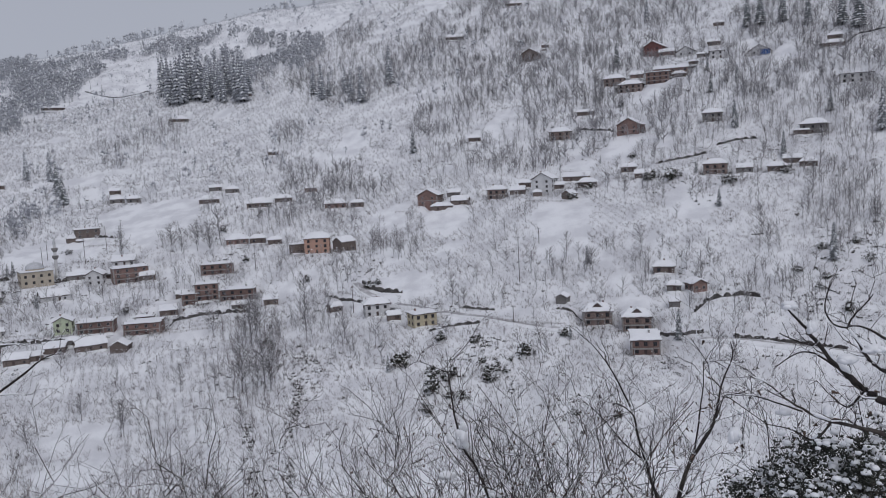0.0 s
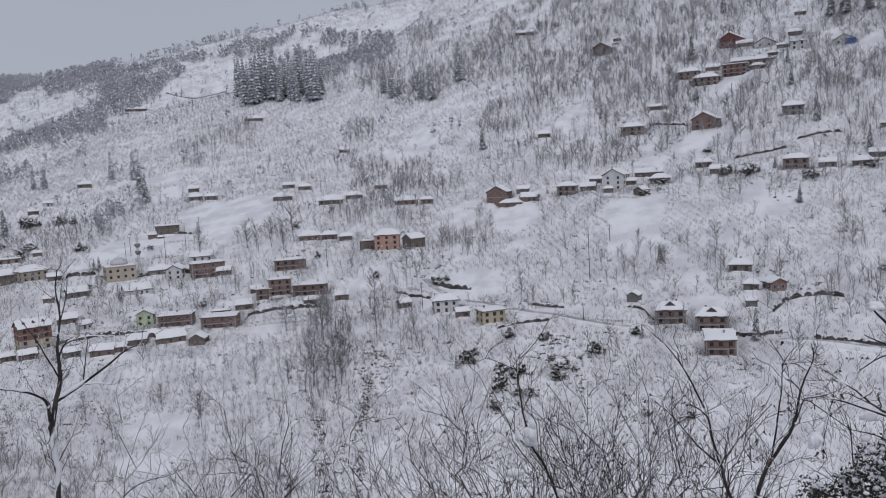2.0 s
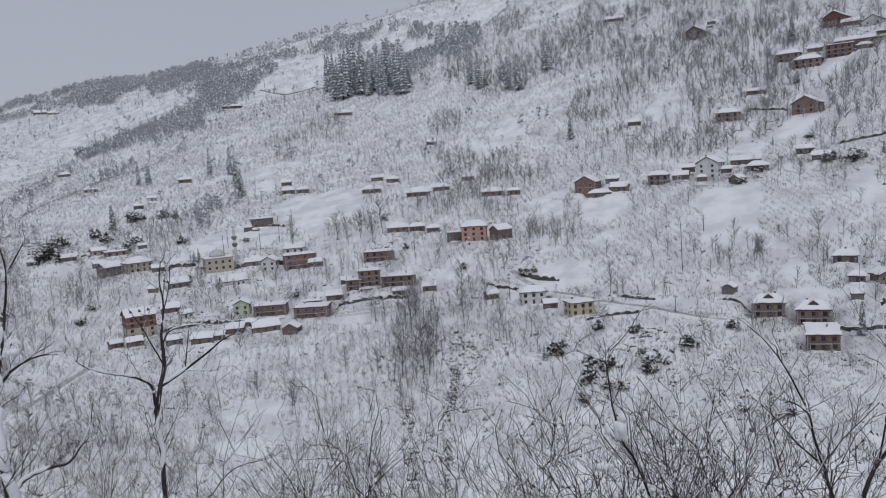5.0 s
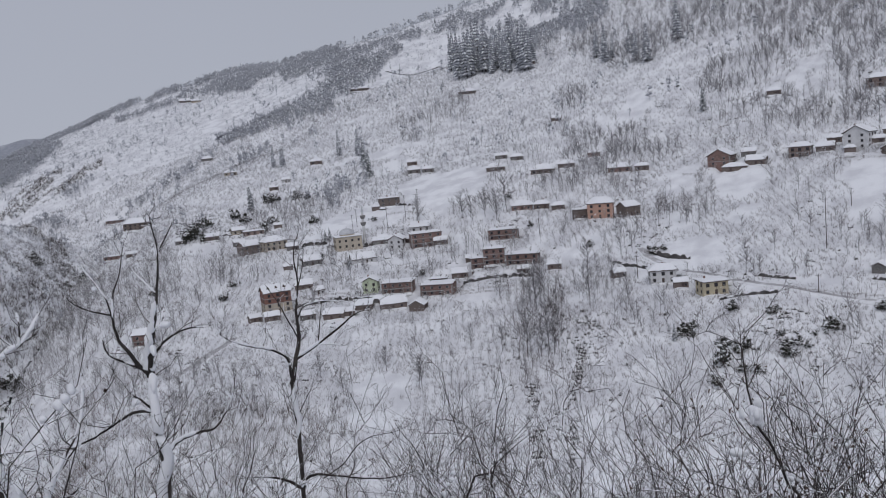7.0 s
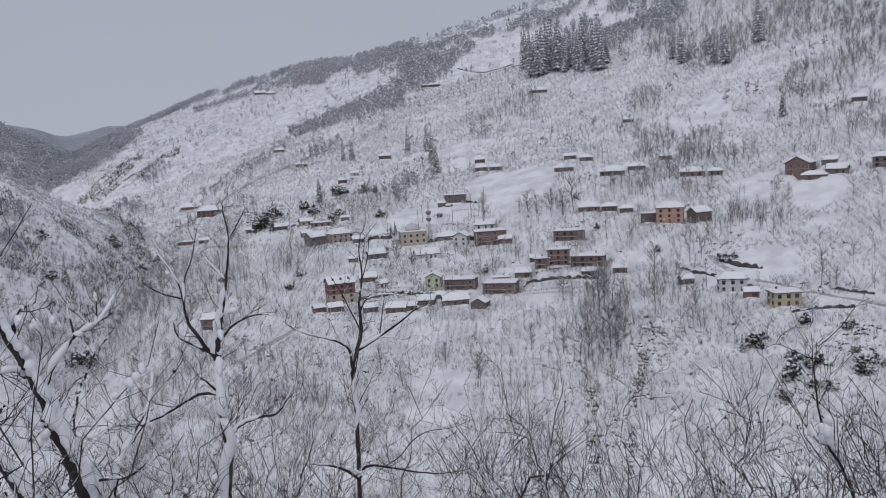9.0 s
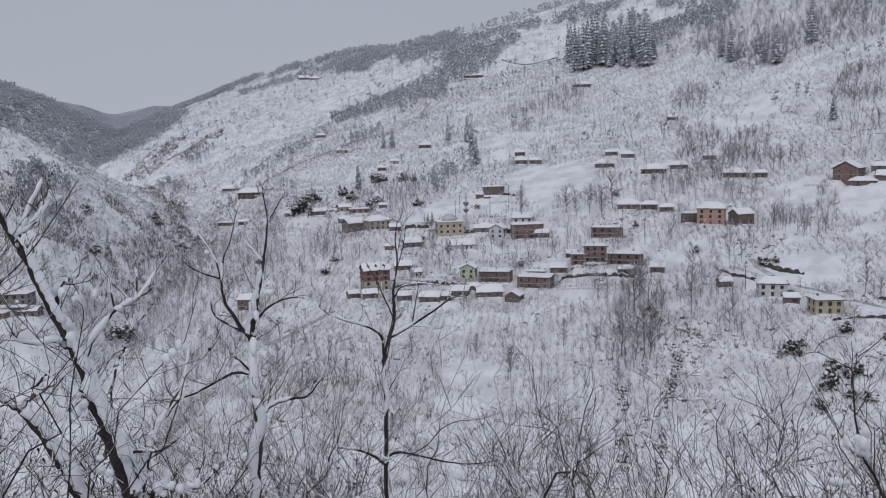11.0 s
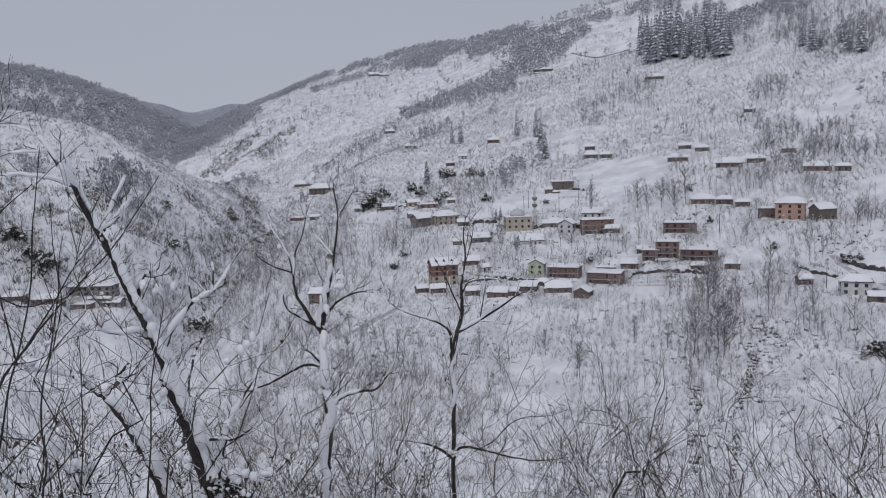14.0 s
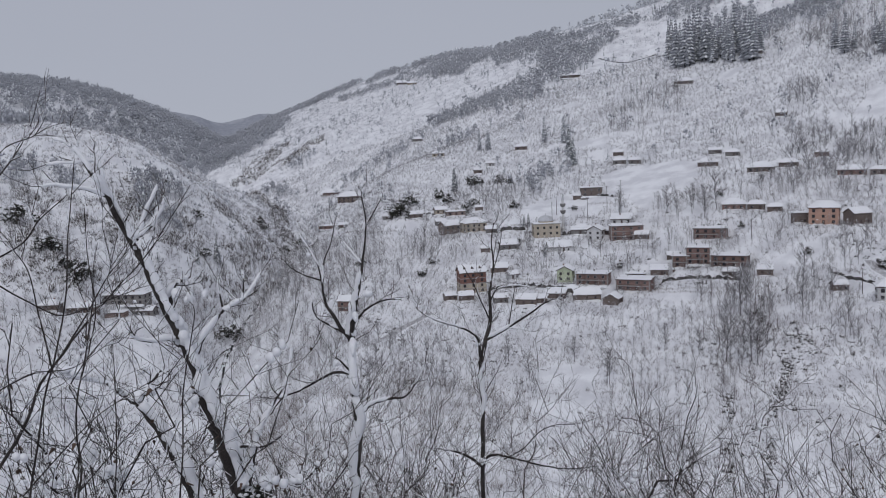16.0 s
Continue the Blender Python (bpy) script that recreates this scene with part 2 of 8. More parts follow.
def height(x, y, fine=True):
    """The ground's height over the whole valley; the eye is at 0."""
    x, y = np.asarray(x, float), np.asarray(y, float)
    p, q = x / 400, y / 400
    # the village hillside
    h = -129.6 - 21.5 * p + 54.9 * q + 49.3 * p * p + 75 * p * q + 49.5 * q * q
    h = h + 5.0 * bumps(x, y, 150, 3) + 2.2 * bumps(x, y, 55, 4)
    h = 270 - ease(270 - h, 15)
    h = h - 0.9 * ease(-(x + 425 + 14 * bumps(x, y, 90, 5)), 16)
    h = h - 0.8 * ease(y - (772 + 2.5 * ease(x + 100, 20)), 14)
    side, bed = river_side(x, y)
    h = h - ease(h - (bed + 0.72 * side + 3 * ease(x + 190, 15)), 5)
    # the long far ridge
    far = 94 + 0.119 * (x + 1100) + 22 * np.exp(-((x + 750) / 300) ** 2)
    far = far + 0.09 * ease(x + 430, 40) - 0.75 * ease(x + 60, 20) - 0.5 * np.clip((x + 420) / 250, 0, 1) * ease(900 - y, 20)
    far = far - 0.43 * ease(1005 - y, 25) - 0.5 * ease(y - 1005, 25) - 0.9 * ease(-(x + 1180), 40)
    gully = 1 - np.abs(bumps(x + 0.35 * y, 0.28 * y, 95, 8))
    far = far + 9 * bumps(x, y, 120, 6) - 16 * (gully - 0.5) * np.clip((1000 - y) / 250, 0, 1)
    # the bare spur on the other bank
    spur = 31 - 0.47 * ease(y - 332, 14) - 0.52 * ease(x + 535, 14) - 0.06 * (x + 535)
    spur = spur + 4 * bumps(x, y, 80, 9) + 2 * bumps(x, y, 30, 10)
    spur = spur - ease(spur - (bed - 1.1 * side), 5)
    # the wooded hill behind it
    wood = 122 - 0.6 * ease(x + 1065, 25) - 0.36 * ease(y - 640, 20) + 10 * bumps(x, y, 130, 11) - 0.1 * (x + 1065) * (x < -1065)
    # the smooth shoulder at the ridge's foot, closing the valley
    u, n = -0.644 * (x + 683) - 0.765 * (y - 660), -0.765 * (x + 683) + 0.644 * (y - 660)
    shoulder = 37 - 0.36 * u - 0.35 * ease(u - 150, 12) + 3 * bumps(x, y, 70, 15) - 0.6 * ease(n, 12) - 0.34 * ease(-n, 12) - 0.6 * ease(-u - 60, 15)
    # the bank under the eye
    own = -1.75 - 0.78 * ease(-0.27 * x + 0.96 * y - 1.5, 1.2) + 0.35 * ease(-(-0.27 * x + 0.96 * y) - 5, 2)
    own = own + 0.35 * bumps(x, y, 9, 12) * np.clip(np.hypot(x, y) / 6 - 0.5, 0, 1)
    h = higher(higher(higher(h, far, 6), shoulder, 4), higher(spur, wood, 6), 5)
    h = higher(h, own, 3)
    h = h - 2.5 * np.exp(-(side / 6) ** 2) * (x < -190)
    h = higher(h, -140 + 0 * h, 3)
    # far land, level to the horizon
    r = np.hypot(x, y)
    h = h * np.clip((2400 - r) / 600, 0, 1)
    if fine:
        h = h + 0.55 * bumps(x, y, 14, 13) * np.clip(r / 60, 0, 1) + 0.22 * bumps(x, y, 4.5, 14) * np.clip(r / 30, 0, 1)
    return h


PADS = []


def land(x, y, pads=PADS):
    """The ground with the level terraces cut for the buildings."""
    x, y = np.asarray(x, float), np.asarray(y, float)
    h = height(x, y)
    for px, py, pz, turn, hx, hy in pads:
        near = (np.abs(x - px) < 24) & (np.abs(y - py) < 24)
        if not near.any():
            continue
        c, s = math.cos(radians(turn)), math.sin(radians(turn))
        dx, dy = x[near] - px, y[near] - py
        lx, ly = np.abs(dx * c + dy * s) - hx, -dx * s + dy * c
        q = np.maximum(np.maximum(lx, 0), np.maximum(np.where(ly > 0, ly - hy, -ly - hy - 0.6), 0))
        w = np.clip(1 - (q - 0.7) / 4.0, 0, 1)
        w = w * w * (3 - 2 * w)
        h[near] = h[near] * (1 - w) + (pz - 0.12) * w
    return h



# ---- houses ----
WORD = {"red_brick": "red-brick", "bare_brick": "bare red-brick", "pinkish_brick": "pinkish brick", "dark_red_paint": "dark red painted", "salmon_orange_plaster": "salmon-orange plastered",
        "pale_yellow_plaster": "pale yellow plastered", "beige_plaster": "beige plastered", "white_plaster": "white plastered", "pale_green_plaster": "pale green plastered",
        "weathered_timber": "weathered timber", "grey_stone": "grey stone"}
ROOFWORD = {"flat": "a snow-laden flat roof", "gable": "a snowy gable roof", "hip": "a snowy hipped roof", "shed": "a snowy lean-to roof"}
COUNT = {1: "one-storey", 2: "two-storey", 3: "three-storey", 4: "four-storey"}
hrng = random.Random(5)


def roof_rise(kind, u, v, rise):
    """Height of a roof over its eaves; u along the ridge and v across, both -1 to 1, v = -1 at the front."""
    if kind == "gable":
        return rise * (1 - abs(v))
    if kind == "hip":
        return rise * min(1 - abs(v), 1.9 * (1 - abs(u)), 1)
    if kind == "shed":
        return rise * 0.5 * (v + 1)
    return 0.0


def sheet(kind, hx, hy, z, rise, low, thick, rough, rng, nx=10, ny=8):
    """A roof layer: an upper skin, an underside and rounded uneven edges."""
    bm = bmesh.new()
    top, bot = [], []
    for j in range(ny + 1):
        rt, rb = [], []
        for i in range(nx + 1):
            u, v = 2 * i / nx - 1, 2 * j / ny - 1
            edge = i in (0, nx) or j in (0, ny)
            out = 1 + (rng.uniform(-1, 1) * rough * 0.35 / max(hx, hy) if edge else 0)
            zz = z + roof_rise(kind, u, v, rise)
            drop = rough * 0.45 * thick if edge else 0
            rt.append(bm.verts.new((u * hx * out, v * hy * out, zz + thick - drop + rough * rng.uniform(-0.06, 0.06))))
            rb.append(bm.verts.new((u * hx * out, v * hy * out, zz - low)))
        top.append(rt), bot.append(rb)
    for j in range(ny):
        for i in range(nx):
            bm.faces.new((top[j][i], top[j][i + 1], top[j + 1][i + 1], top[j + 1][i]))
            bm.faces.new((bot[j][i], bot[j + 1][i], bot[j + 1][i + 1], bot[j][i + 1]))
    ring = [(0, i) for i in range(nx)] + [(j, nx) for j in range(ny)] + [(ny, i) for i in range(nx, 0, -1)] + [(j, 0) for j in range(ny, 0, -1)]
    for (j, i), (q, p) in zip(ring, ring[1:] + ring[:1]):
        bm.faces.new((bot[j][i], bot[q][p], top[q][p], top[j][i]))
    return bm


def mesh_of(name, make, mat):
    bm = bmesh.new()
    make(bm)
    me = bpy.data.meshes.new(name)
    bm.to_mesh(me)
    bm.free()
    me.materials.append(mat)
    return me


def frame_form(bm):
    box(bm, -0.63, -0.56, -0.07, 0.05, -0.72, 0.72), box(bm, 0.56, 0.63, -0.07, 0.05, -0.72, 0.72)
    box(bm, -0.56, 0.56, -0.07, 0.05, 0.6, 0.67), box(bm, -0.62, 0.62, -0.12, 0.05, -0.74, -0.66), box(bm, -0.04, 0.04, -0.05, 0.05, -0.66, 0.6)


WINDOW_FRAME = mesh_of("window_frame", frame_form, FRAME)
WINDOW_DARK = mesh_of("window_frame_dark", frame_form, EAVE)
WINDOW_PANE = mesh_of("pane", lambda bm: box(bm, -0.56, 0.56, -0.02, 0.02, -0.66, 0.6), GLASS)
DOOR_LEAF = mesh_of("door", lambda bm: (box(bm, -0.48, 0.48, -0.06, 0.04, 0, 2.05), box(bm, -0.3, 0.3, -0.09, -0.06, 0.25, 0.95), box(bm, -0.3, 0.3, -0.09, -0.06, 1.1, 1.85)), EAVE)


BATTENS = {}


def batten(mat):
    """An upright board of unit height, one mesh for each wall surface."""
    if mat.name not in BATTENS:
        BATTENS[mat.name] = mesh_of("batten", lambda bm: box(bm, -0.05, 0.05, -0.05, -0.004, 0, 1), mat)
    return BATTENS[mat.name]


def window(house_ob, x, y, z, turn, dark, size=1.0):
    m = pose(x, y, z, 0, 0, turn) @ Matrix.Diagonal((size, 1, size, 1))
    w = shared("window", WINDOW_DARK if dark else WINDOW_FRAME, house_ob, m)
    shared("pane", WINDOW_PANE, w, Matrix())


def house(x, y, z, turn, w, d, storeys, kind, walls, category, label="", extras=()):
    """A house whose front faces down the slope; z is the ground at its front."""
    rng = hrng
    small = category in ("shed", "barn")
    if kind == "flat" and storeys == 1 and walls not in (BRICK, PINK):
        kind = rng.choice(("hip", "hip", "gable"))
    h = 2.5 if not small else 2.25
    if small and w < 6:
        h = 2.05
    high = storeys * h + 0.25
    hx, hy = w / 2, d / 2
    ob = new({"tower": "apartment_house"}.get(category, category))
    ob.matrix_world = pose(x, y, z, 0, 0, turn)
    PADS.append((x, y, z, turn, hx, hy))
    text = label or f"{COUNT[storeys]} {WORD[walls.name]} {'house' if category == 'tower' else category} with {ROOFWORD[kind]}"
    tagged(ob, text, "house" if category == "tower" else category, group="village buildings")
    rise = {"flat": 0, "gable": 0.3 * d, "hip": 0.26 * d, "shed": 0.26 * d}[kind]
    # walls, sunk into the slope
    bm = bmesh.new()
    foot = -4.0
    split = h * 2 + 0.1 if category == "tower" else None
    box(bm, -hx, hx, -hy, hy, split or foot, high)
    if kind == "gable":
        for s in (-1, 1):
            solid(bm, [(s * (hx - 0.01), -hy, high), (s * (hx - 0.01), hy, high), (s * (hx - 0.01), 0, high + rise), (s * (hx - 0.25), -hy, high), (s * (hx - 0.25), hy, high), (s * (hx - 0.25), 0, high + rise)],
                  [(0, 1, 2), (5, 4, 3), (0, 3, 4, 1), (1, 4, 5, 2), (2, 5, 3, 0)])
    if kind == "shed":
        solid(bm, [(-hx, hy, high), (hx, hy, high), (hx, -hy, high), (-hx, -hy, high), (-hx, hy, high + rise), (hx, hy, high + rise)],
              [(0, 3, 2, 1), (0, 1, 5, 4), (1, 2, 5), (0, 4, 3), (2, 3, 4, 5)])
    part("wall", bm, walls, ob)
    if split:
        bm = bmesh.new()
        box(bm, -hx, hx, -hy, hy, foot, split)
        part("lower_wall", bm, BEIGE, ob, "beige plastered lower storeys")
    # floor slabs show as bands between the storeys
    if not small and walls in (BRICK, REDBRICK, PINK, BEIGE, YELLOW, STONE):
        for s in range(1, storeys):
            bm = bmesh.new()
            box(bm, -hx - 0.06, hx + 0.06, -hy - 0.06, hy + 0.06, s * h - 0.02, s * h + 0.26)
            part("floor_slab", bm, CONCRETE if walls != YELLOW else YELLOW, ob)
        if walls in (BRICK, PINK):
            for sx in (-1, 1):
                for s in range(storeys):
                    bm = bmesh.new()
                    box(bm, sx * hx - 0.2, sx * hx + 0.2, -hy - 0.05, -hy + 0.3, s * h + 0.26, s * h + h - 0.02)
                    part("column", bm, CONCRETE, ob)
    # roof boards, then the snow that lies on them
    over = 0.35 if small else 0.55
    part("roof", sheet(kind, hx + over, hy + over, high, rise, 0.06, 0.2, 0, rng, 4, 4), EAVE, ob)
    part("roof_snow", sheet(kind, hx + over - 0.05, hy + over - 0.05, high + 0.2, rise, 0.0, 0.55, 1.0, rng), SNOW, ob, "thick uneven snow on the roof")
    # openings
    dark = walls in (WHITE, YELLOW, ORANGE, GREENISH, BEIGE) or rng.random() < 0.7
    n = max(1, round(w / 3.7))
    if not small:
        for s in range(storeys):
            for i in range(n):
                px = (i + 0.5) / n * w - hx + rng.uniform(-0.15, 0.15)
                if s == 0 and i == n // 2:
                    shared("door", DOOR_LEAF, ob, pose(px, -hy - 0.02, 0.28))
                else:
                    window(ob, px, -hy - 0.01, s * h + 1.62, 0, dark, rng.choice((0.9, 1.0, 1.05)))
            for side in (-1, 1):
                for i in range(2):
                    window(ob, side * (hx + 0.01), (i - 0.5) * d * 0.5, s * h + 1.62, 90 * side, dark, 0.9)
        # chimney
        cx, cy = rng.uniform(-0.3, 0.3) * w, rng.uniform(0.05, 0.25) * d
        cz = high + roof_rise(kind, cx / hx, cy / hy, rise)
        bm = bmesh.new()
        box(bm, cx - 0.3, cx + 0.3, cy - 0.3, cy + 0.3, cz, cz + 1.5), box(bm, cx - 0.38, cx + 0.38, cy - 0.38, cy + 0.38, cz + 1.5, cz + 1.62)
        part("chimney", bm, BRICK if walls != BRICK else CONCRETE, ob)
        bm = bmesh.new()
        blob(bm, (cx, cy, cz + 1.7), 0.4, 0.4, 0.2, rng)
        part("chimney_snow", bm, SNOW, ob)
        # a balcony along the front of the brick houses
        if storeys >= 2 and walls in (BRICK, PINK) and category == "house":
            bm = bmesh.new()
            box(bm, -hx * 0.9, hx * 0.5, -hy - 1.3, -hy - 0.06, h - 0.05, h + 0.13)
            balcony = part("balcony", bm, CONCRETE, ob, "concrete balcony slab")
            bm = bmesh.new()
            bx0, bx1 = -hx * 0.9, hx * 0.5
            for zz in (0.55, 1.0):
                box(bm, bx0, bx1, -hy - 1.28, -hy - 1.22, h + zz, h + zz + 0.06)
            k = max(3, int((bx1 - bx0) / 0.9))
            for i in range(k + 1):
                px = bx0 + (bx1 - bx0 - 0.06) * i / k
                box(bm, px, px + 0.06, -hy - 1.29, -hy - 1.21, h + 0.13, h + 1.0)
            part("railing", bm, EAVE, balcony)
            for px in (bx0 + 0.1, bx1 - 0.35):
                bm = bmesh.new()
                box(bm, px, px + 0.25, -hy - 1.25, -hy - 1.0, -3, h - 0.05)
                part("post", bm, CONCRETE, balcony)
    else:
        if w > 5:
            shared("door", DOOR_LEAF, ob, pose(rng.uniform(-0.2, 0.2) * w, -hy - 0.02, 0.1))
            window(ob, 0.3 * w, -hy - 0.01, 1.45, 0, True, 0.7)
        # upright boards on the front and sides
        k = int(w / 0.95)
        for i in range(k + 1):
            px = -hx + w * i / max(k, 1)
            shared("batten", batten(walls), ob, pose(px, -hy, foot) @ Matrix.Diagonal((1, 1, high - 0.1 - foot, 1)))
    if kind == "flat" and not small and walls in (BRICK, PINK):
        for sx in (-1, 1):
            for sy in (-1, 0, 1):
                if rng.random() < 0.7:
                    bm = bmesh.new()
                    tall = rng.uniform(0.7, 1.3)
                    box(bm, sx * (hx - 0.2) - 0.16, sx * (hx - 0.2) + 0.16, sy * (hy - 0.2) - 0.16, sy * (hy - 0.2) + 0.16, high + 0.2, high + 0.2 + tall)
                    stub = part("column_stub", bm, CONCRETE, ob)
                    bm = bmesh.new()
                    blob(bm, (sx * (hx - 0.2), sy * (hy - 0.2), high + 0.22 + tall), 0.22, 0.22, 0.14, rng)
                    part("snow_cap", bm, SNOW, stub)
    # a drift of snow banked along the foot of the front wall
    bm = bmesh.new()
    nb = max(4, int(w / 1.3))
    rings = []
    for i in range(nb + 1):
        px, up = -hx - 0.3 + (w + 0.6) * i / nb, rng.uniform(0.25, 0.75) * (0.2 if i in (0, nb) else 1)
        out = rng.uniform(0.9, 1.6)
        rings.append([bm.verts.new(p) for p in ((px, -hy + 0.1, -0.8), (px, -hy + 0.1, up), (px, -hy - 0.4 * out, 0.7 * up), (px, -hy - out, -0.15), (px, -hy - out, -0.8))])
    for r, q in zip(rings, rings[1:]):
        for k in range(4):
            bm.faces.new((r[k], q[k], q[k + 1], r[k + 1]))
    bm.faces.new(rings[0]), bm.faces.new(rings[-1][::-1])
    drift = part("snow_drift", bm, SNOW, ob)
    for face in drift.data.polygons:
        face.use_smooth = True
    if "dormers" in extras:
        for i in range(3):
            px, py = (i - 1) * w * 0.3, -hy * 0.55
            pz = high + roof_rise(kind, 0, -0.55, rise) + 0.55
            bm = bmesh.new()
            solid(bm, [(px - 0.8, py - 0.7, pz), (px + 0.8, py - 0.7, pz), (px, py - 0.7, pz + 1.1), (px - 0.8, py + 1.2, pz), (px + 0.8, py + 1.2, pz), (px, py + 1.2, pz + 1.1)],
                  [(0, 1, 2), (5, 4, 3), (0, 3, 4, 1), (1, 4, 5, 2), (2, 5, 3, 0)])
            part("dormer", bm, EAVE, ob, "small dark dormer")
    if "gablet" in extras:
        bm = bmesh.new()
        gz, gt = high + 0.5 * rise + 0.35, high + rise + 0.95
        solid(bm, [(-2.0, -hy * 0.7, gz), (2.0, -hy * 0.7, gz), (0, -hy * 0.7, gt), (-2.0, 0.6, gz), (2.0, 0.6, gz), (0, 0.6, gt)],
              [(0, 1, 2), (5, 4, 3), (0, 3, 4, 1), (1, 4, 5, 2), (2, 5, 3, 0)])
        part("gablet", bm, EAVE, ob, "small dark gable in the roof")
        bm = bmesh.new()
        solid(bm, [(-2.4, -hy * 0.7 - 0.1, gz - 0.1), (0, -hy * 0.7 - 0.1, gt + 0.08), (2.4, -hy * 0.7 - 0.1, gz - 0.1), (-2.4, 0.6, gz), (0, 0.6, gt + 0.1), (2.4, 0.6, gz), (0, -hy * 0.7 - 0.1, gt + 0.4), (0, 0.6, gt + 0.4)],
              [(0, 1, 6), (1, 2, 6), (0, 6, 7, 3), (6, 2, 5, 7), (3, 7, 4), (4, 7, 5), (0, 3, 4, 1), (1, 4, 5, 2)])
        part("gablet_snow", bm, SNOW, ob)
    if "sheet" in extras:
        bm = bmesh.new()
        box(bm, -hx - 0.25, -hx - 0.12, -hy * 1.05, -hy * 0.1, 0.1, 3.2)
        part("blue_sheet", bm, BLUE, ob, "bright blue sheet-metal cladding")
    return ob


def mosque(x, y, z, turn):
    ob = tagged(new("mosque"), "small beige mosque with a snowy lead dome", "mosque")
    ob.matrix_world = pose(x, y, z, 0, 0, turn)
    PADS.append((x, y, z, turn, 7, 6))
    bm = bmesh.new()
    box(bm, -7.2, 7.2, -6, 6, -3, 7.2)
    part("wall", bm, BEIGE, ob)
    bm = bmesh.new()
    box(bm, -7.6, 7.6, -6.4, 6.4, 7.2, 7.5)
    part("cornice", bm, CONCRETE, ob)
    part("roof_snow", sheet("flat", 7.4, 6.2, 7.5, 0, 0, 0.4, 1.0, hrng), SNOW, ob, "thick snow on the flat roof")
    bm = bmesh.new()
    tube(bm, [(0, 0, 7.4), (0, 0, 8.6)], [4.2, 4.2], 16)
    part("drum", bm, BEIGE, ob)
    bm = bmesh.new()
    prof = [(4.4 * math.cos(a), 8.6 + 3.0 * math.sin(a)) for a in np.linspace(0, 1.5, 8)]
    tube(bm, [(0, 0, h) for _, h in prof], [r for r, _ in prof], 20)
    part("dome", bm, LEAD, ob, "grey lead dome with patches of snow")
    bm = bmesh.new()
    tube(bm, [(0, 0, 11.5), (0, 0, 13.0)], [0.1, 0.05], 6)
    part("finial", bm, METAL, ob)
    for s in range(2):
        for i in range(4):
            window(ob, -5.2 + i * 3.5, -6.01, 2.2 + s * 3.1, 0, True, 0.95)
        for side in (-1, 1):
            for i in range(3):
                window(ob, side * 7.21, -3.8 + 3.6 * i, 2.2 + s * 3.1, 90 * side, True, 0.95)
    m = tagged(new("minaret"), "slim white minaret with two dark balconies", "minaret")
    px, py = x + 8.6 * math.cos(radians(turn)), y + 8.6 * math.sin(radians(turn)) + 2.5
    m.location = (px, py, z)
    bm = bmesh.new()
    tube(bm, [(0, 0, -3), (0, 0, 4), (0, 0, 4.6), (0, 0, 19.5)], [1.25, 1.25, 0.85, 0.7], 12)
    part("shaft", bm, WHITE, m)
    for zb in (12.8, 16.6):
        bm = bmesh.new()
        tube(bm, [(0, 0, zb - 1.0), (0, 0, zb), (0, 0, zb + 0.9), (0, 0, zb + 1.0)], [0.8, 1.5, 1.55, 1.4], 12)
        part("balcony", bm, STONE, m, "dark grey ringed balcony")
    bm = bmesh.new()
    tube(bm, [(0, 0, 19.5), (0, 0, 23.2)], [0.85, 0.05], 12)
    part("spire", bm, LEAD, m)


house(-203.8, 436.8, -29.2, 30, 12.6, 10.1, 2, "flat", TIMBER, "house")
house(-209.2, 431.6, -31.1, 31, 7.2, 5.8, 1, "flat", TIMBER, "shed")
house(-175.7, 382.4, -49.1, 95, 7.8, 8.2, 2, "gable", WHITE, "house")
house(-159.4, 383.0, -48.7, 31, 16.1, 11.3, 3, "flat", BRICK, "house")
house(-168.7, 399.6, -42.0, 23, 10.9, 8.7, 1, "shed", WHITE, "house")
house(-189.2, 365.4, -53.6, 37, 12.9, 9.0, 1, "gable", WHITE, "barn")
house(-169.4, 332.8, -63.2, 107, 7.0, 7.4, 2, "gable", GREENISH, "house")
house(-154.8, 332.9, -63.7, 13, 14.4, 10.0, 2, "flat", BRICK, "house")
house(-133.5, 330.9, -64.8, 8, 14.9, 10.4, 2, "flat", BRICK, "house")
house(-136.6, 339.9, -61.6, 12, 7.9, 4.7, 1, "flat", BRICK, "house")
house(-151.1, 316.7, -67.9, 31, 12.0, 8.4, 1, "gable", TIMBER, "barn")
house(-137.8, 315.4, -68.7, 94, 6.5, 6.8, 1, "gable", TIMBER, "barn")
house(-114.6, 380.8, -46.6, 11, 15.0, 9.0, 2, "flat", BRICK, "house")
house(-112.9, 356.1, -55.4, 16, 10.3, 8.3, 3, "flat", BRICK, "house")
house(-119.5, 354.0, -56.9, 19, 9.0, 7.2, 2, "flat", BRICK, "house")
house(-98.0, 354.7, -55.8, 7, 15.3, 9.2, 2, "flat", BRICK, "house")
house(-94.9, 343.0, -58.7, 15, 6.3, 5.1, 1, "flat", STONE, "shed")
house(-80.2, 341.9, -56.9, 13, 6.2, 5.0, 1, "shed", TIMBER, "shed")
house(-127.8, 346.1, -60.0, 20, 7.9, 6.3, 1, "shed", TIMBER, "shed")
house(-111.5, 410.2, -34.8, 12, 11.2, 8.9, 1, "hip", BRICK, "house")
house(-100.4, 409.1, -34.8, 11, 7.9, 6.3, 1, "hip", TIMBER, "house")
house(-90.5, 404.9, -35.5, 13, 6.8, 5.4, 1, "flat", TIMBER, "shed")
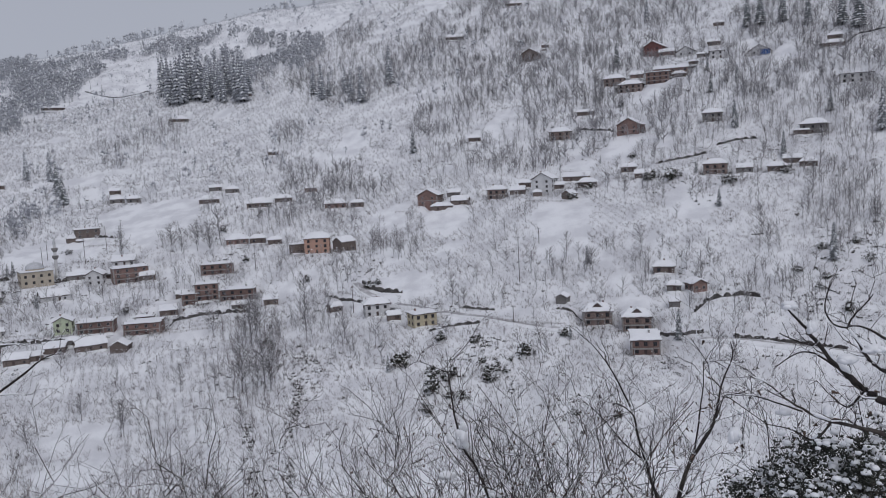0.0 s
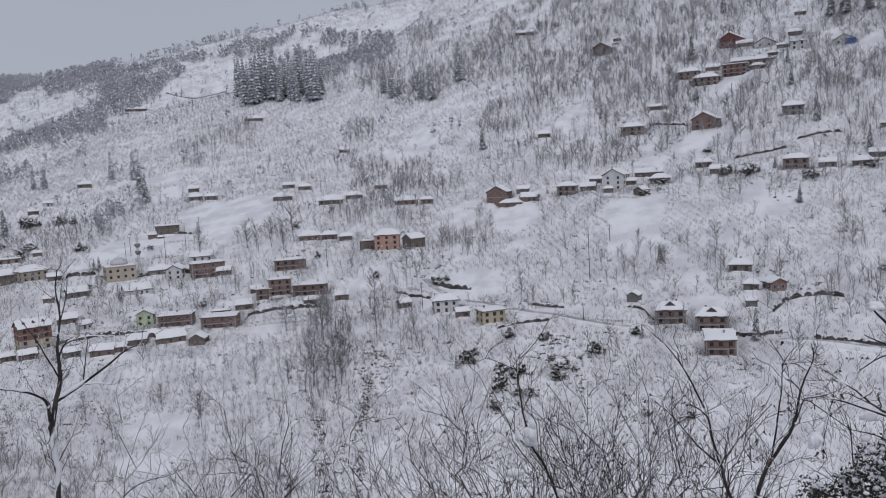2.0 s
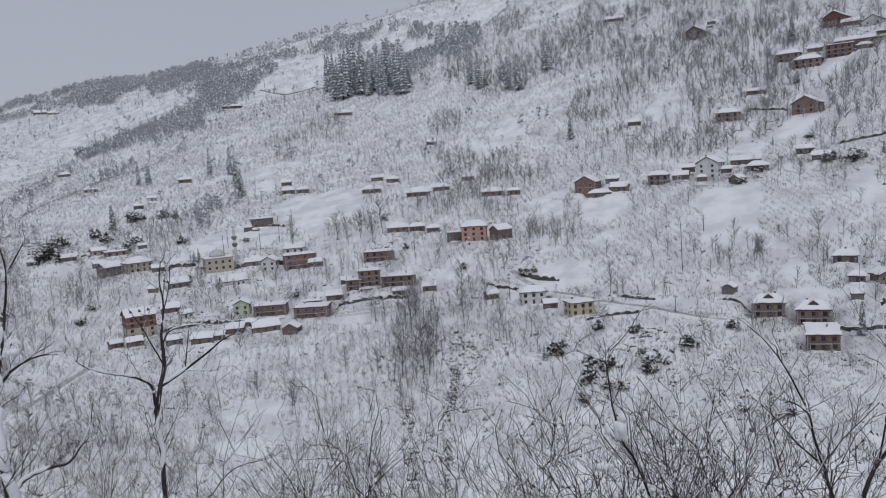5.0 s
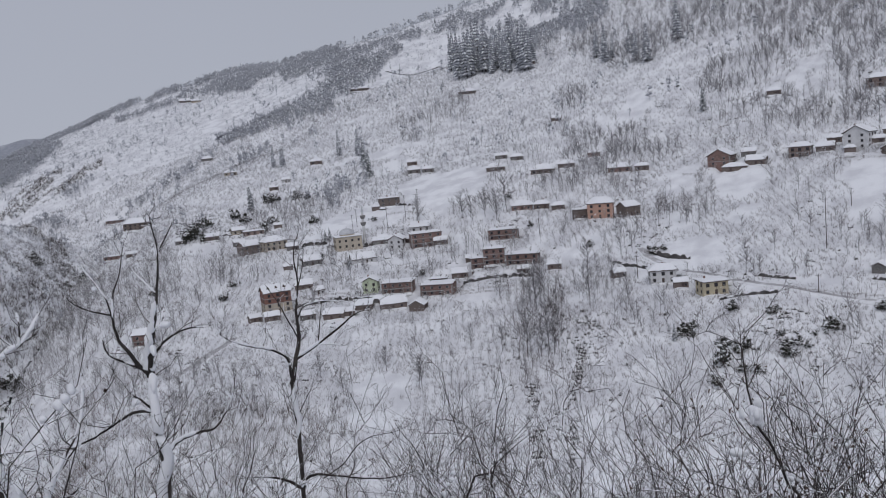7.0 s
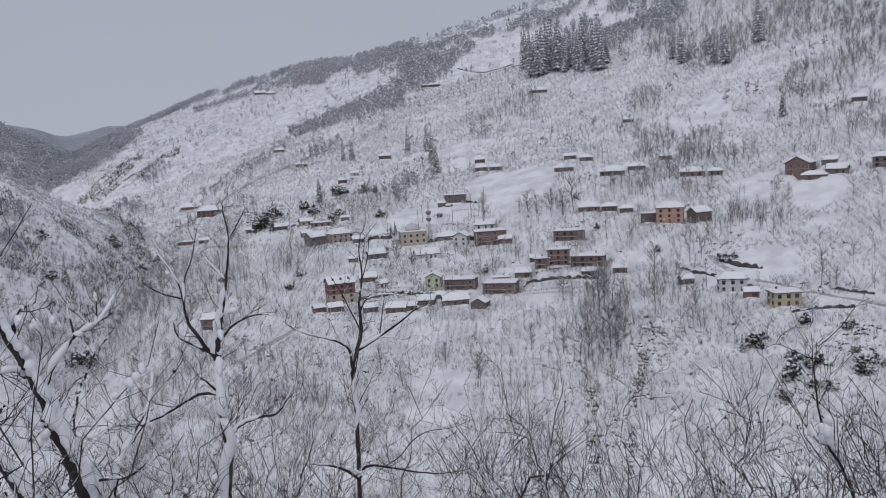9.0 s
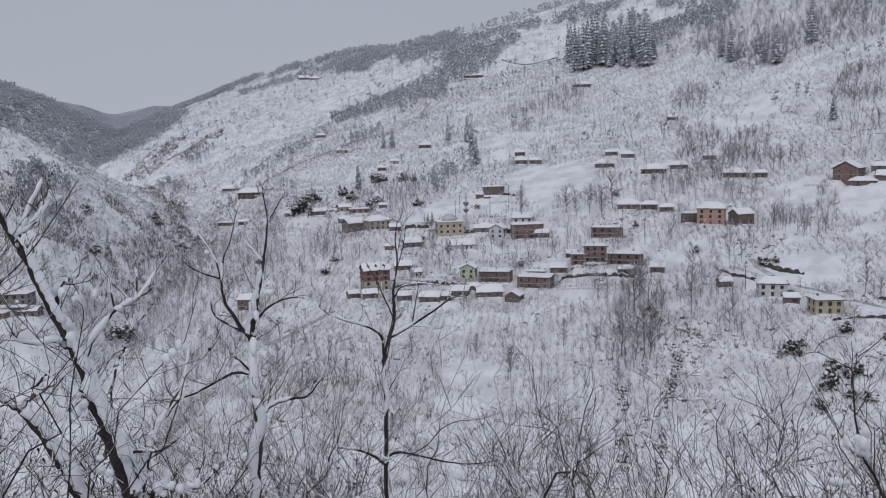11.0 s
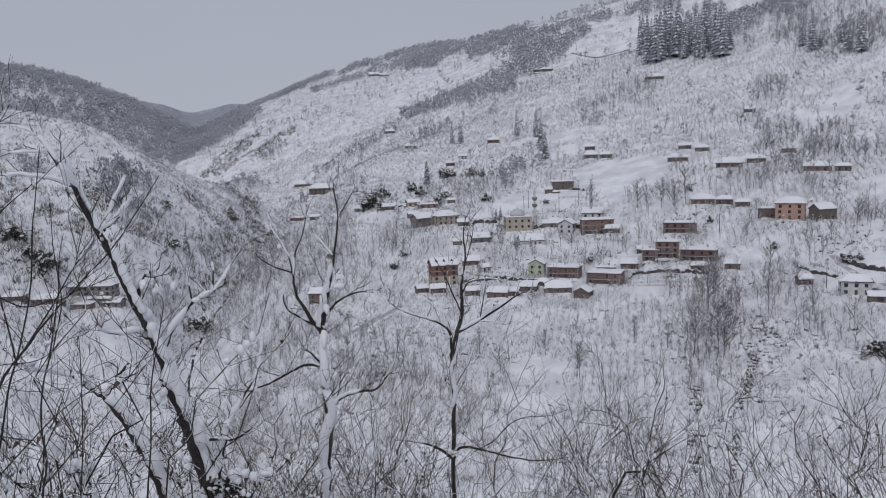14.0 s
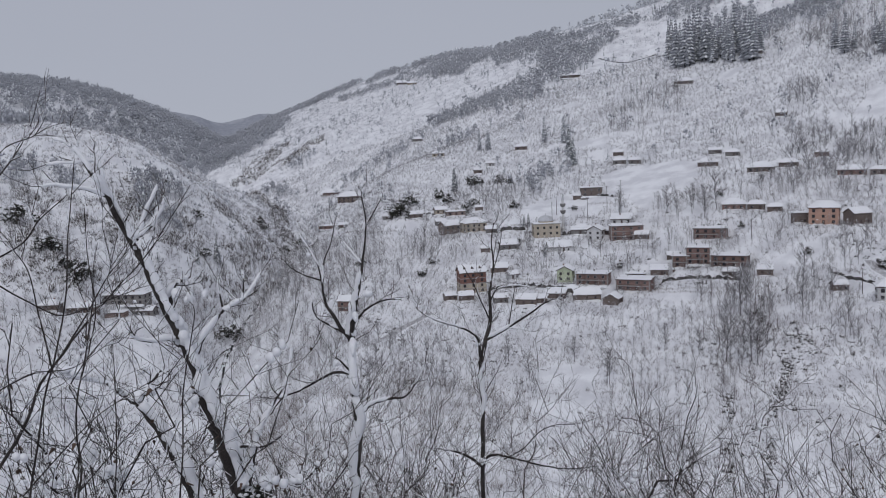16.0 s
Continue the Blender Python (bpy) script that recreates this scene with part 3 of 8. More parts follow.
house(-65.4, 388.6, -39.6, 5, 12.3, 9.9, 3, "hip", ORANGE, "house")
house(-51.4, 385.0, -38.9, 43, 8.5, 7.6, 2, "gable", TIMBER, "barn")
house(-76.4, 390.5, -39.4, 16, 7.0, 6.3, 2, "flat", TIMBER, "shed")
house(-49.2, 324.8, -58.6, 29, 5.2, 4.7, 1, "gable", TIMBER, "shed")
house(-30.5, 314.2, -59.2, 14, 10.0, 7.0, 2, "hip", WHITE, "house")
house(-22.9, 305.5, -59.8, 14, 5.1, 4.1, 1, "gable", TIMBER, "shed")
house(-11.3, 298.9, -61.2, 24, 9.4, 7.5, 2, "flat", YELLOW, "house")
house(44.6, 301.6, -55.5, 62, 4.2, 4.4, 1, "gable", STONE, "shed")
house(54.9, 285.8, -61.2, -7, 10.3, 8.3, 2, "hip", PINK, "house", extras=('gablet',))
house(67.4, 276.6, -62.2, -10, 10.1, 8.1, 2, "hip", PINK, "house", extras=('gablet',))
house(66.2, 260.6, -67.0, -9, 9.3, 7.4, 2, "shed", BRICK, "house")
house(86.5, 307.5, -46.5, -16, 8.0, 6.4, 1, "hip", TIMBER, "house")
house(86.0, 292.7, -51.5, -16, 5.2, 4.7, 1, "flat", STONE, "shed")
house(93.6, 289.8, -51.3, -78, 5.7, 6.0, 1, "gable", BRICK, "house")
house(83.1, 282.5, -55.9, -16, 3.8, 3.4, 1, "shed", STONE, "shed")
house(53.5, 410.4, -16.5, 63, 10.3, 10.9, 3, "gable", WHITE, "house")
house(60.8, 408.8, -14.6, -8, 5.2, 4.7, 1, "gable", TIMBER, "shed")
house(63.5, 393.1, -18.8, 41, 5.2, 5.5, 1, "gable", TIMBER, "shed")
house(71.2, 414.9, -11.0, -15, 13.7, 8.2, 1, "shed", TIMBER, "barn")
house(74.5, 402.1, -14.2, -16, 9.2, 7.4, 1, "hip", TIMBER, "house")
house(28.8, 419.2, -18.6, -12, 10.0, 7.0, 2, "hip", PINK, "house")
house(39.6, 415.5, -16.6, -13, 7.8, 6.3, 1, "gable", TIMBER, "barn")
house(-7.9, 426.3, -20.0, 73, 10.6, 11.2, 2, "gable", BRICK, "house")
house(-1.5, 416.9, -23.0, -8, 12.0, 6.0, 1, "flat", TIMBER, "barn")
house(8.4, 418.6, -20.6, -9, 9.4, 7.5, 1, "gable", TIMBER, "barn")
house(97.1, 406.2, -7.6, -13, 7.8, 6.3, 1, "hip", TIMBER, "house")
house(100.8, 393.3, -10.8, -14, 7.6, 6.1, 1, "gable", TIMBER, "barn")
house(135.3, 386.3, -10.4, -19, 11.2, 7.9, 2, "hip", PINK, "house")
house(160.3, 372.6, -10.4, -23, 8.6, 6.9, 1, "hip", TIMBER, "house")
house(173.5, 368.9, -8.6, -25, 7.6, 6.1, 1, "flat", TIMBER, "barn")
house(146.6, 377.8, -10.2, -21, 7.6, 6.1, 1, "flat", STONE, "shed")
house(169.2, 375.9, -6.8, -24, 8.7, 7.0, 1, "shed", TIMBER, "barn")
house(21.0, 497.0, 15.1, -2, 7.5, 6.7, 1, "hip", TIMBER, "shed")
house(72.0, 471.8, 12.4, -13, 12.5, 8.8, 2, "hip", PINK, "house")
house(91.0, 490.7, 27.3, -15, 10.0, 7.0, 1, "shed", TIMBER, "barn")
house(110.4, 454.0, 13.5, 62, 12.7, 13.0, 2, "gable", BRICK, "house")
house(152.3, 438.1, 17.2, -19, 10.4, 8.3, 2, "hip", STONE, "house")
house(189.9, 397.5, 7.0, -34, 12.0, 9.6, 2, "hip", STONE, "house")
house(184.2, 398.3, 6.8, -33, 7.7, 6.1, 1, "hip", TIMBER, "shed")
house(116.8, 521.3, 47.0, -21, 12.7, 10.2, 2, "hip", PINK, "house")
house(123.9, 506.2, 41.3, -22, 15.0, 10.5, 2, "hip", PINK, "house")
house(141.0, 504.3, 45.6, -22, 14.4, 10.1, 3, "flat", BRICK, "house")
house(150.8, 509.2, 50.2, -21, 21.0, 13.0, 2, "shed", BRICK, "house")
house(152.2, 550.1, 70.0, 57, 13.1, 13.0, 2, "gable", RED, "house")
house(157.6, 540.3, 67.5, -24, 9.9, 7.9, 1, "gable", BRICK, "house")
house(168.6, 532.1, 65.9, 62, 11.0, 11.6, 1, "gable", WHITE, "house")
house(179.8, 506.9, 59.9, -20, 8.8, 7.0, 2, "flat", WHITE, "house")
house(185.4, 527.7, 71.0, -19, 7.8, 6.2, 1, "flat", TIMBER, "house")
house(226.7, 426.8, 33.8, -23, 15.7, 9.4, 2, "flat", WHITE, "house")
house(204.1, 497.8, 59.9, 60, 11.2, 11.8, 1, "gable", WHITE, "house", extras=('sheet',))
house(235.3, 469.7, 58.8, -17, 12.6, 7.5, 1, "flat", TIMBER, "barn")
house(72.1, 602.9, 77.5, 67, 11.3, 11.9, 2, "gable", TIMBER, "house")
house(84.2, 612.7, 87.7, -8, 5.5, 4.9, 1, "hip", TIMBER, "shed")
house(15.8, 674.5, 106.7, -1, 14.5, 10.2, 1, "flat", TIMBER, "barn")
house(70.9, 707.4, 138.7, -6, 12.7, 8.9, 1, "flat", TIMBER, "barn")
house(-212.0, 314.2, -68.3, 46, 12.9, 9.7, 4, "gable", REDBRICK, "tower", extras=('dormers',))
house(-207.3, 302.5, -70.1, 39, 7.0, 5.6, 1, "gable", TIMBER, "shed")
house(-216.1, 301.2, -70.4, 51, 5.7, 4.5, 1, "gable", TIMBER, "shed")
house(-211.4, 339.9, -62.2, 32, 9.1, 7.3, 1, "flat", TIMBER, "barn")
house(-198.4, 331.2, -63.5, 51, 5.4, 4.9, 1, "gable", WHITE, "shed")
house(-174.3, 303.1, -69.5, 20, 9.3, 6.5, 1, "gable", TIMBER, "barn")
house(-165.0, 314.2, -68.0, 18, 9.0, 6.3, 1, "shed", TIMBER, "barn")
house(-268.0, 376.1, -47.4, 65, 10.6, 8.5, 2, "gable", TIMBER, "house")
house(-253.8, 380.6, -46.1, 54, 13.1, 10.5, 2, "hip", BEIGE, "house")
house(-282.7, 403.8, -38.9, 45, 11.7, 8.2, 1, "flat", PINK, "house")
house(-294.0, 403.0, -38.0, 46, 7.5, 6.0, 1, "flat", BEIGE, "house")
house(-269.0, 410.8, -36.4, 33, 4.9, 4.0, 1, "shed", TIMBER, "shed")
house(-305.2, 392.2, -39.6, 38, 8.1, 6.5, 1, "shed", TIMBER, "shed")
house(-324.5, 385.6, -40.4, 40, 5.7, 4.6, 1, "flat", STONE, "shed")
house(-431.1, 466.4, -35.3, 33, 17.4, 13.0, 2, "hip", TIMBER, "house")
house(-514.1, 531.8, -33.4, 39, 14.8, 11.8, 1, "hip", BRICK, "house")
house(-419.3, 427.7, -52.7, 39, 13.5, 9.5, 1, "flat", BRICK, "house")
house(-379.8, 402.3, -48.7, 43, 6.3, 5.0, 1, "shed", TIMBER, "shed")
house(-218.5, 361.7, -53.1, 41, 9.6, 7.7, 1, "flat", STONE, "house")
house(-256.3, 271.8, -73.4, 28, 8.6, 6.8, 2, "gable", BRICK, "house")
house(-186.9, 388.1, -45.8, 26, 6.5, 5.2, 1, "flat", STONE, "shed")
house(-150.2, 382.0, -48.1, 21, 7.2, 5.8, 1, "gable", TIMBER, "barn")
house(-375.8, 188.2, -66.6, 38, 8.8, 7.0, 1, "hip", TIMBER, "house")
house(-369.5, 200.8, -69.7, 36, 13.7, 6.8, 1, "flat", TIMBER, "house")
house(-367.6, 223.8, -69.4, 29, 22.5, 9.0, 2, "flat", STONE, "house")
house(-360.4, 212.8, -73.7, 34, 9.8, 5.9, 1, "flat", PINK, "shed")
house(-357.1, 228.2, -75.5, 32, 8.4, 6.7, 1, "gable", STONE, "house")
house(-304.1, 527.2, 0.6, 30, 9.1, 7.3, 1, "hip", TIMBER, "house")
house(-377.4, 518.3, -1.6, 36, 9.6, 7.7, 1, "flat", BEIGE, "house")
house(-471.3, 613.0, 13.9, 38, 10.7, 8.5, 1, "flat", STONE, "barn")
house(-309.1, 489.8, -10.5, 32, 6.5, 5.2, 1, "gable", WHITE, "shed")
house(-311.9, 476.9, -14.9, 33, 6.4, 5.1, 1, "gable", TIMBER, "shed")
house(-368.2, 745.5, 72.6, 26, 19.8, 13.0, 1, "hip", TIMBER, "house")
house(-703.0, 885.7, 101.9, 38, 15.6, 12.5, 1, "gable", TIMBER, "house")
house(-668.4, 864.1, 97.6, 38, 13.7, 11.0, 1, "hip", BEIGE, "house")
house(-208.8, 493.3, -12.0, 23, 8.7, 7.0, 1, "hip", STONE, "house")
house(-197.1, 490.9, -12.1, 22, 7.9, 6.4, 1, "hip", STONE, "house")
house(-216.4, 509.4, -6.5, 23, 6.9, 5.5, 1, "gable", TIMBER, "shed")
house(-218.7, 653.4, 48.6, 19, 14.7, 11.7, 1, "hip", TIMBER, "house")
house(-117.0, 538.9, 14.3, 12, 6.9, 6.2, 1, "gable", TIMBER, "shed")
house(-199.9, 709.3, 79.1, 16, 13.0, 10.4, 1, "flat", TIMBER, "barn")
house(-166.2, 678.3, 69.6, 14, 7.9, 6.3, 1, "shed", TIMBER, "shed")
house(-145.0, 491.4, -7.5, 16, 7.7, 6.2, 1, "shed", STONE, "barn")
house(-132.3, 483.7, -9.0, 15, 8.2, 6.5, 1, "flat", STONE, "barn")
house(-142.6, 468.7, -14.3, 17, 11.5, 9.2, 1, "flat", TIMBER, "barn")
house(-109.3, 455.8, -17.8, 8, 13.4, 10.7, 1, "hip", TIMBER, "house")
house(-95.4, 458.3, -15.5, 7, 9.4, 7.5, 1, "flat", TIMBER, "barn")
house(-81.2, 471.7, -10.7, 10, 7.2, 5.8, 1, "flat", PINK, "barn")
house(-62.4, 445.8, -20.0, 2, 12.5, 8.4, 1, "hip", BRICK, "house")
house(-50.0, 442.2, -20.0, 0, 6.7, 5.4, 1, "hip", TIMBER, "house")
house(-186.6, 386.3, -46.7, 26, 10.8, 5.4, 1, "shed", STONE, "shed")
house(-172.9, 386.4, -46.9, 24, 5.3, 4.3, 1, "flat", TIMBER, "shed")
house(-126.1, 359.4, -54.8, 19, 5.3, 4.2, 1, "shed", TIMBER, "shed")
house(5.1, 427.1, -16.5, -1, 7.0, 5.6, 1, "gable", STONE, "barn")
house(44.1, 422.1, -13.1, -6, 6.4, 5.1, 1, "gable", TIMBER, "shed")
house(48.6, 404.9, -17.7, -7, 4.6, 3.7, 1, "flat", TIMBER, "shed")
house(131.2, 520.0, 51.5, -14, 8.1, 6.5, 1, "gable", PINK, "barn")
house(164.7, 507.5, 57.0, -18, 5.4, 4.3, 1, "hip", TIMBER, "shed")
house(152.7, 498.7, 48.7, -17, 7.9, 6.3, 1, "flat", TIMBER, "shed")
house(173.2, 514.1, 62.0, -19, 7.5, 6.0, 1, "shed", STONE, "shed")
house(196.7, 550.3, 87.3, -20, 6.7, 5.3, 1, "flat", TIMBER, "barn")
house(240.4, 476.6, 64.3, -27, 8.1, 6.5, 1, "flat", TIMBER, "barn")
house(-229.6, 355.3, -54.5, 33, 4.8, 3.8, 1, "gable", TIMBER, "shed")
house(-187.7, 301.8, -69.7, 42, 6.3, 5.1, 1, "gable", STONE, "shed")
house(-168.8, 306.6, -69.2, 24, 5.4, 4.3, 1, "shed", TIMBER, "shed")
house(-160.3, 320.6, -66.4, 27, 5.0, 4.0, 1, "flat", STONE, "shed")
house(-281.4, 385.8, -43.4, 46, 6.6, 5.3, 1, "shed", STONE, "shed")
house(-239.1, 377.3, -46.4, 32, 6.7, 5.4, 1, "shed", STONE, "shed")
mosque(-204.8, 379.7, -47.5, 36)


def ground_z(x, y):
    close = [p for p in PADS if abs(p[0] - x) < 24 and abs(p[1] - y) < 24]
    return float(land(np.array([x]), np.array([y]), close)[0])


# ground: one sheet to the horizon, finest where the valley opens
turns = np.radians(np.concatenate([np.arange(-38, 75, 0.35), np.arange(75, 322, 4.0)]))
reach = np.concatenate([[0.002, 0.5], np.exp(np.arange(np.log(1.2), np.log(60), 0.05)), np.exp(np.arange(np.log(60), np.log(1500), 0.0105)), np.exp(np.arange(np.log(1500), np.log(4800), 0.08))])
TT, RR = np.meshgrid(turns, reach)
GX, GY = 0.3 - np.sin(TT) * RR, np.cos(TT) * RR - 0.4
GZ = land(GX, GY)
nr, nt = TT.shape
ii, jj = np.meshgrid(np.arange(nr - 1), np.arange(nt), indexing="ij")
kk = (jj + 1) % nt
quads = np.stack([ii * nt + jj, (ii + 1) * nt + jj, (ii + 1) * nt + kk, ii * nt + kk], -1).reshape(-1, 4)
ground = new("ground", plain_mesh("ground", np.stack([GX, GY, GZ], -1).reshape(-1, 3), quads[:, ::-1], [GROUND], smooth=True))
tagged(ground, "snow-covered valley sides falling to a narrow river", "ground", kind="structure")

# the river below the spur, dark water between snowy stones
vv = np.arange(330, 520, 4.0)
wv, wf = [], []
for v in vv:
    u0 = -70 + 0.25 * float(ease(np.array(v - 480.0), 30)) - 10 * math.sin(v / 53)
    cx, cy = (u0 - v * 1.414) / 2, (u0 + v * 1.414) / 2
    wide = 1.5 + 0.6 * math.sin(v / 17)
    z = min(ground_z(cx, cy), ground_z(cx + 1, cy + 1), ground_z(cx - 1, cy - 1)) + 0.12
    wv += [(cx - wide, cy - wide, z), (cx + wide, cy + wide, z), (cx + wide, cy + wide, z - 1.5), (cx - wide, cy - wide, z - 1.5)]
for i in range(len(vv) - 1):
    for k in range(4):
        wf.append((4 * i + k, 4 * i + (k + 1) % 4, 4 * i + 4 + (k + 1) % 4, 4 * i + 4 + k))
tagged(new("river", plain_mesh("river", wv, wf, [WATER])), "dark river running between snowy banks", "river", kind="structure")

# mountains beyond the valley's end, far off, the murk painted into their colour
fa = np.radians(np.arange(40, 80, 0.4))
crest = 205 + 22 * np.sin(np.degrees(fa) * 0.5 + 0.4) + 16 * bumps(np.degrees(fa) * 10, fa * 0, 45, 61) + 3 * bumps(np.degrees(fa) * 10, fa * 0, 9, 62)
crest = crest - 70 * np.exp(-((np.degrees(fa) - 51.5) / 2.4) ** 2) + 60 * np.clip((np.degrees(fa) - 60) / 8, 0, 1)
mv, mf = [], []
for k, share in enumerate((-0.6, 0.0, 0.25, 0.5, 0.75, 1.0)):
    r = 2600 + 500 * share + 40 * bumps(np.degrees(fa) * 10, fa * 0 + k * 7, 12, 63)
    mv.append(np.stack([-np.sin(fa) * r, np.cos(fa) * r, crest * share], -1))
mv = np.concatenate(mv)
n = len(fa)
for k in range(5):
    for i in range(n - 1):
        mf.append((k * n + i, (k + 1) * n + i, (k + 1) * n + i + 1, k * n + i + 1))
tagged(new("backdrop", plain_mesh("backdrop", mv, mf, [MURK], smooth=True)), "dim wooded mountains at the valley's end, haze in their colour", "mountains", kind="structure")


# ---- plants ----
def needle(vs, fs, a, b, r):
    """A thin three-sided spike from a to b."""
    a, b = np.array(a, float), np.array(b, float)
    d = b - a
    d = d / (np.linalg.norm(d) + 1e-9)
    u = np.cross(d, (0.3, 0.9, 0.2))
    u = u / np.linalg.norm(u)
    v = np.cross(d, u)
    k = len(vs)
    for i in range(3):
        vs.append(a + r * (u * math.cos(2.094 * i) + v * math.sin(2.094 * i)))
    vs.append(b)
    fs.extend([(k, k + 1, k + 3), (k + 1, k + 2, k + 3), (k + 2, k, k + 3)])
    return 3


def lump(vs, fs, c, rx, rz):
    """A small four-cornered lump of snow."""
    k = len(vs)
    for dx, dy, dz in ((1, 0, -0.4), (-0.5, 0.87, -0.4), (-0.5, -0.87, -0.4), (0.1, 0, 1)):
        vs.append(np.array((c[0] + rx * dx, c[1] + rx * dy, c[2] + rz * dz)))
    fs.extend([(k, k + 1, k + 3), (k + 1, k + 2, k + 3), (k + 2, k, k + 3), (k + 2, k + 1, k)])
    return 4


def shrub_form(seed, stems, snow, side, thick=1.0):
    """Hazel: a vase of arching stems from one stool, forked above, with pads of snow in it. Unit height."""
    rng = random.Random(seed)
    vs, fs, mi = [], [], []
    for i in range(stems):
        a, lean, b = 6.283 * (i + rng.random()) / stems, rng.uniform(0.12, 0.62), rng.uniform(0.02, 0.16)
        out = np.array((math.cos(a), math.sin(a), 0))
        foot = out * b + np.array((0, 0, -0.12))
        top = foot + out * lean + np.array((rng.uniform(-0.12, 0.12), rng.uniform(-0.12, 0.12), rng.uniform(0.5, 1.1) - 0.35 * lean))
        mi += [0 if rng.random() < 0.8 else 1] * needle(vs, fs, foot, top, 0.0105 * thick)
        if i < side:
            q = foot + (top - foot) * rng.uniform(0.3, 0.7)
            mi += [0 if rng.random() < 0.7 else 1] * needle(vs, fs, q, q + np.array((rng.uniform(-0.32, 0.32), rng.uniform(-0.32, 0.32), rng.uniform(0.1, 0.36))), 0.008 * thick)
    for _ in range(snow):
        a, r = rng.uniform(0, 6.283), rng.uniform(0.05, 0.45)
        mi += [1] * lump(vs, fs, (math.cos(a) * r, math.sin(a) * r, rng.uniform(0.08, 0.75)), rng.uniform(0.05, 0.12), rng.uniform(0.04, 0.09))
    return np.array(vs), np.array(fs), np.array(mi)


def tree_form(seed, limbs, twigs, snow, spread=0.3, start=0.25, thick=1.0):
    """A bare tree of unit height: trunk, limbs, twigs, snow on some of them."""
    rng = random.Random(seed)
    vs, fs, mi = [], [], []
    bend = [(0, 0, -0.05)]
    for i in range(1, 5):
        bend.append((bend[-1][0] + rng.uniform(-0.03, 0.03), bend[-1][1] + rng.uniform(-0.03, 0.03), i / 4))
    for i in range(4):
        mi += [0] * needle(vs, fs, bend[i], np.array(bend[i + 1]) + (np.array(bend[i + 1]) - np.array(bend[i])) * 0.6 * (i < 3), 0.016 * (1 - i * 0.2))
    for i in range(limbs):
        z = start + (0.95 - start) * (i + rng.random()) / limbs
        s = z * 4
        k = min(int(s), 3)
        base = np.array(bend[k]) + (np.array(bend[k + 1]) - np.array(bend[k])) * (s - k)
        a, long = rng.uniform(0, 6.283), spread * (1.15 - z) * rng.uniform(0.7, 1.3) + 0.05
        tip = base + np.array((math.cos(a) * long, math.sin(a) * long, long * rng.uniform(0.6, 1.5)))
        mi += [0] * needle(vs, fs, base, tip, 0.008 * thick)
        for _ in range(twigs):
            q = base + (tip - base) * rng.uniform(0.3, 1.0)
            e = q + np.array((rng.uniform(-1, 1), rng.uniform(-1, 1), rng.uniform(0.1, 1.4))) * 0.075
            mi += [1 if rng.random() < snow else 0] * needle(vs, fs, q, e, (0.0055 if snow < 0.3 else 0.007) * thick)
    return np.array(vs), np.array(fs), np.array(mi)


def crown_form(seed, lumps=7, wide=0.22, bare=0.75):
    """A far-off tree, frosted and massed to read as hazy, of unit height: a trunk under an uneven crown of small
    masses.
    """
    rng = random.Random(seed)
    vs, fs, mi = [], [], []
    mi += [0] * needle(vs, fs, (0, 0, -0.05), (0, 0, 0.9), 0.02)
    for i in range(lumps):
        a, r = rng.uniform(0, 6.283), wide * math.sqrt(rng.random())
        mi += [0 if rng.random() < bare else 1] * lump(vs, fs, (math.cos(a) * r, math.sin(a) * r, rng.uniform(0.3, 0.92)), rng.uniform(0.06, 0.13), rng.uniform(0.08, 0.2))
    for i in range(2):
        a = rng.uniform(0, 6.283)
        mi += [0] * needle(vs, fs, (0, 0, 0.5), (math.cos(a) * wide, math.sin(a) * wide, rng.uniform(0.8, 1.05)), 0.02)
    return np.array(vs), np.array(fs), np.array(mi)


def spruce_form(seed, tiers, snow):
    """A spruce of unit height: trunk and drooping boughs in whorls, snow on the upper sides."""
    rng = random.Random(seed)
    vs, fs, mi = [], [], []
    mi += [2] * needle(vs, fs, (0, 0, -0.05), (0, 0, 1.0), 0.014)
    for t in range(tiers):
        z = 0.10 + 0.86 * t / tiers
        r = 0.16 * (1 - z) ** 0.8 + 0.012
        n = max(5, int(9 * (1 - z) + 4))
        for i in range(n):
            a = 6.283 * (i + rng.random()) / n
            rr = r * rng.uniform(0.7, 1.2)
            c, s = math.cos(a), math.sin(a)
            p0, tip = np.array((0, 0, z + 0.03)), np.array((c * rr, s * rr, z - 0.35 * rr))
            side = np.array((-s, c, 0)) * rr * 0.3
            mid = (p0 + tip) * 0.5
            k = len(vs)
            vs.extend([p0, mid + side, tip, mid - side, mid + np.array((0, 0, 0.02)), mid - np.array((0, 0, 0.035))])
            white = 1 if rng.random() < snow else 0
            fs.extend([(k, k + 4, k + 1), (k + 1, k + 4, k + 2), (k + 2, k + 4, k + 3), (k + 3, k + 4, k), (k, k + 1, k + 5), (k + 1, k + 2, k + 5), (k + 2, k + 3, k + 5), (k + 3, k, k + 5)])
            mi += [white] * 4 + [0] * 4
    return np.array(vs), np.array(fs), np.array(mi)


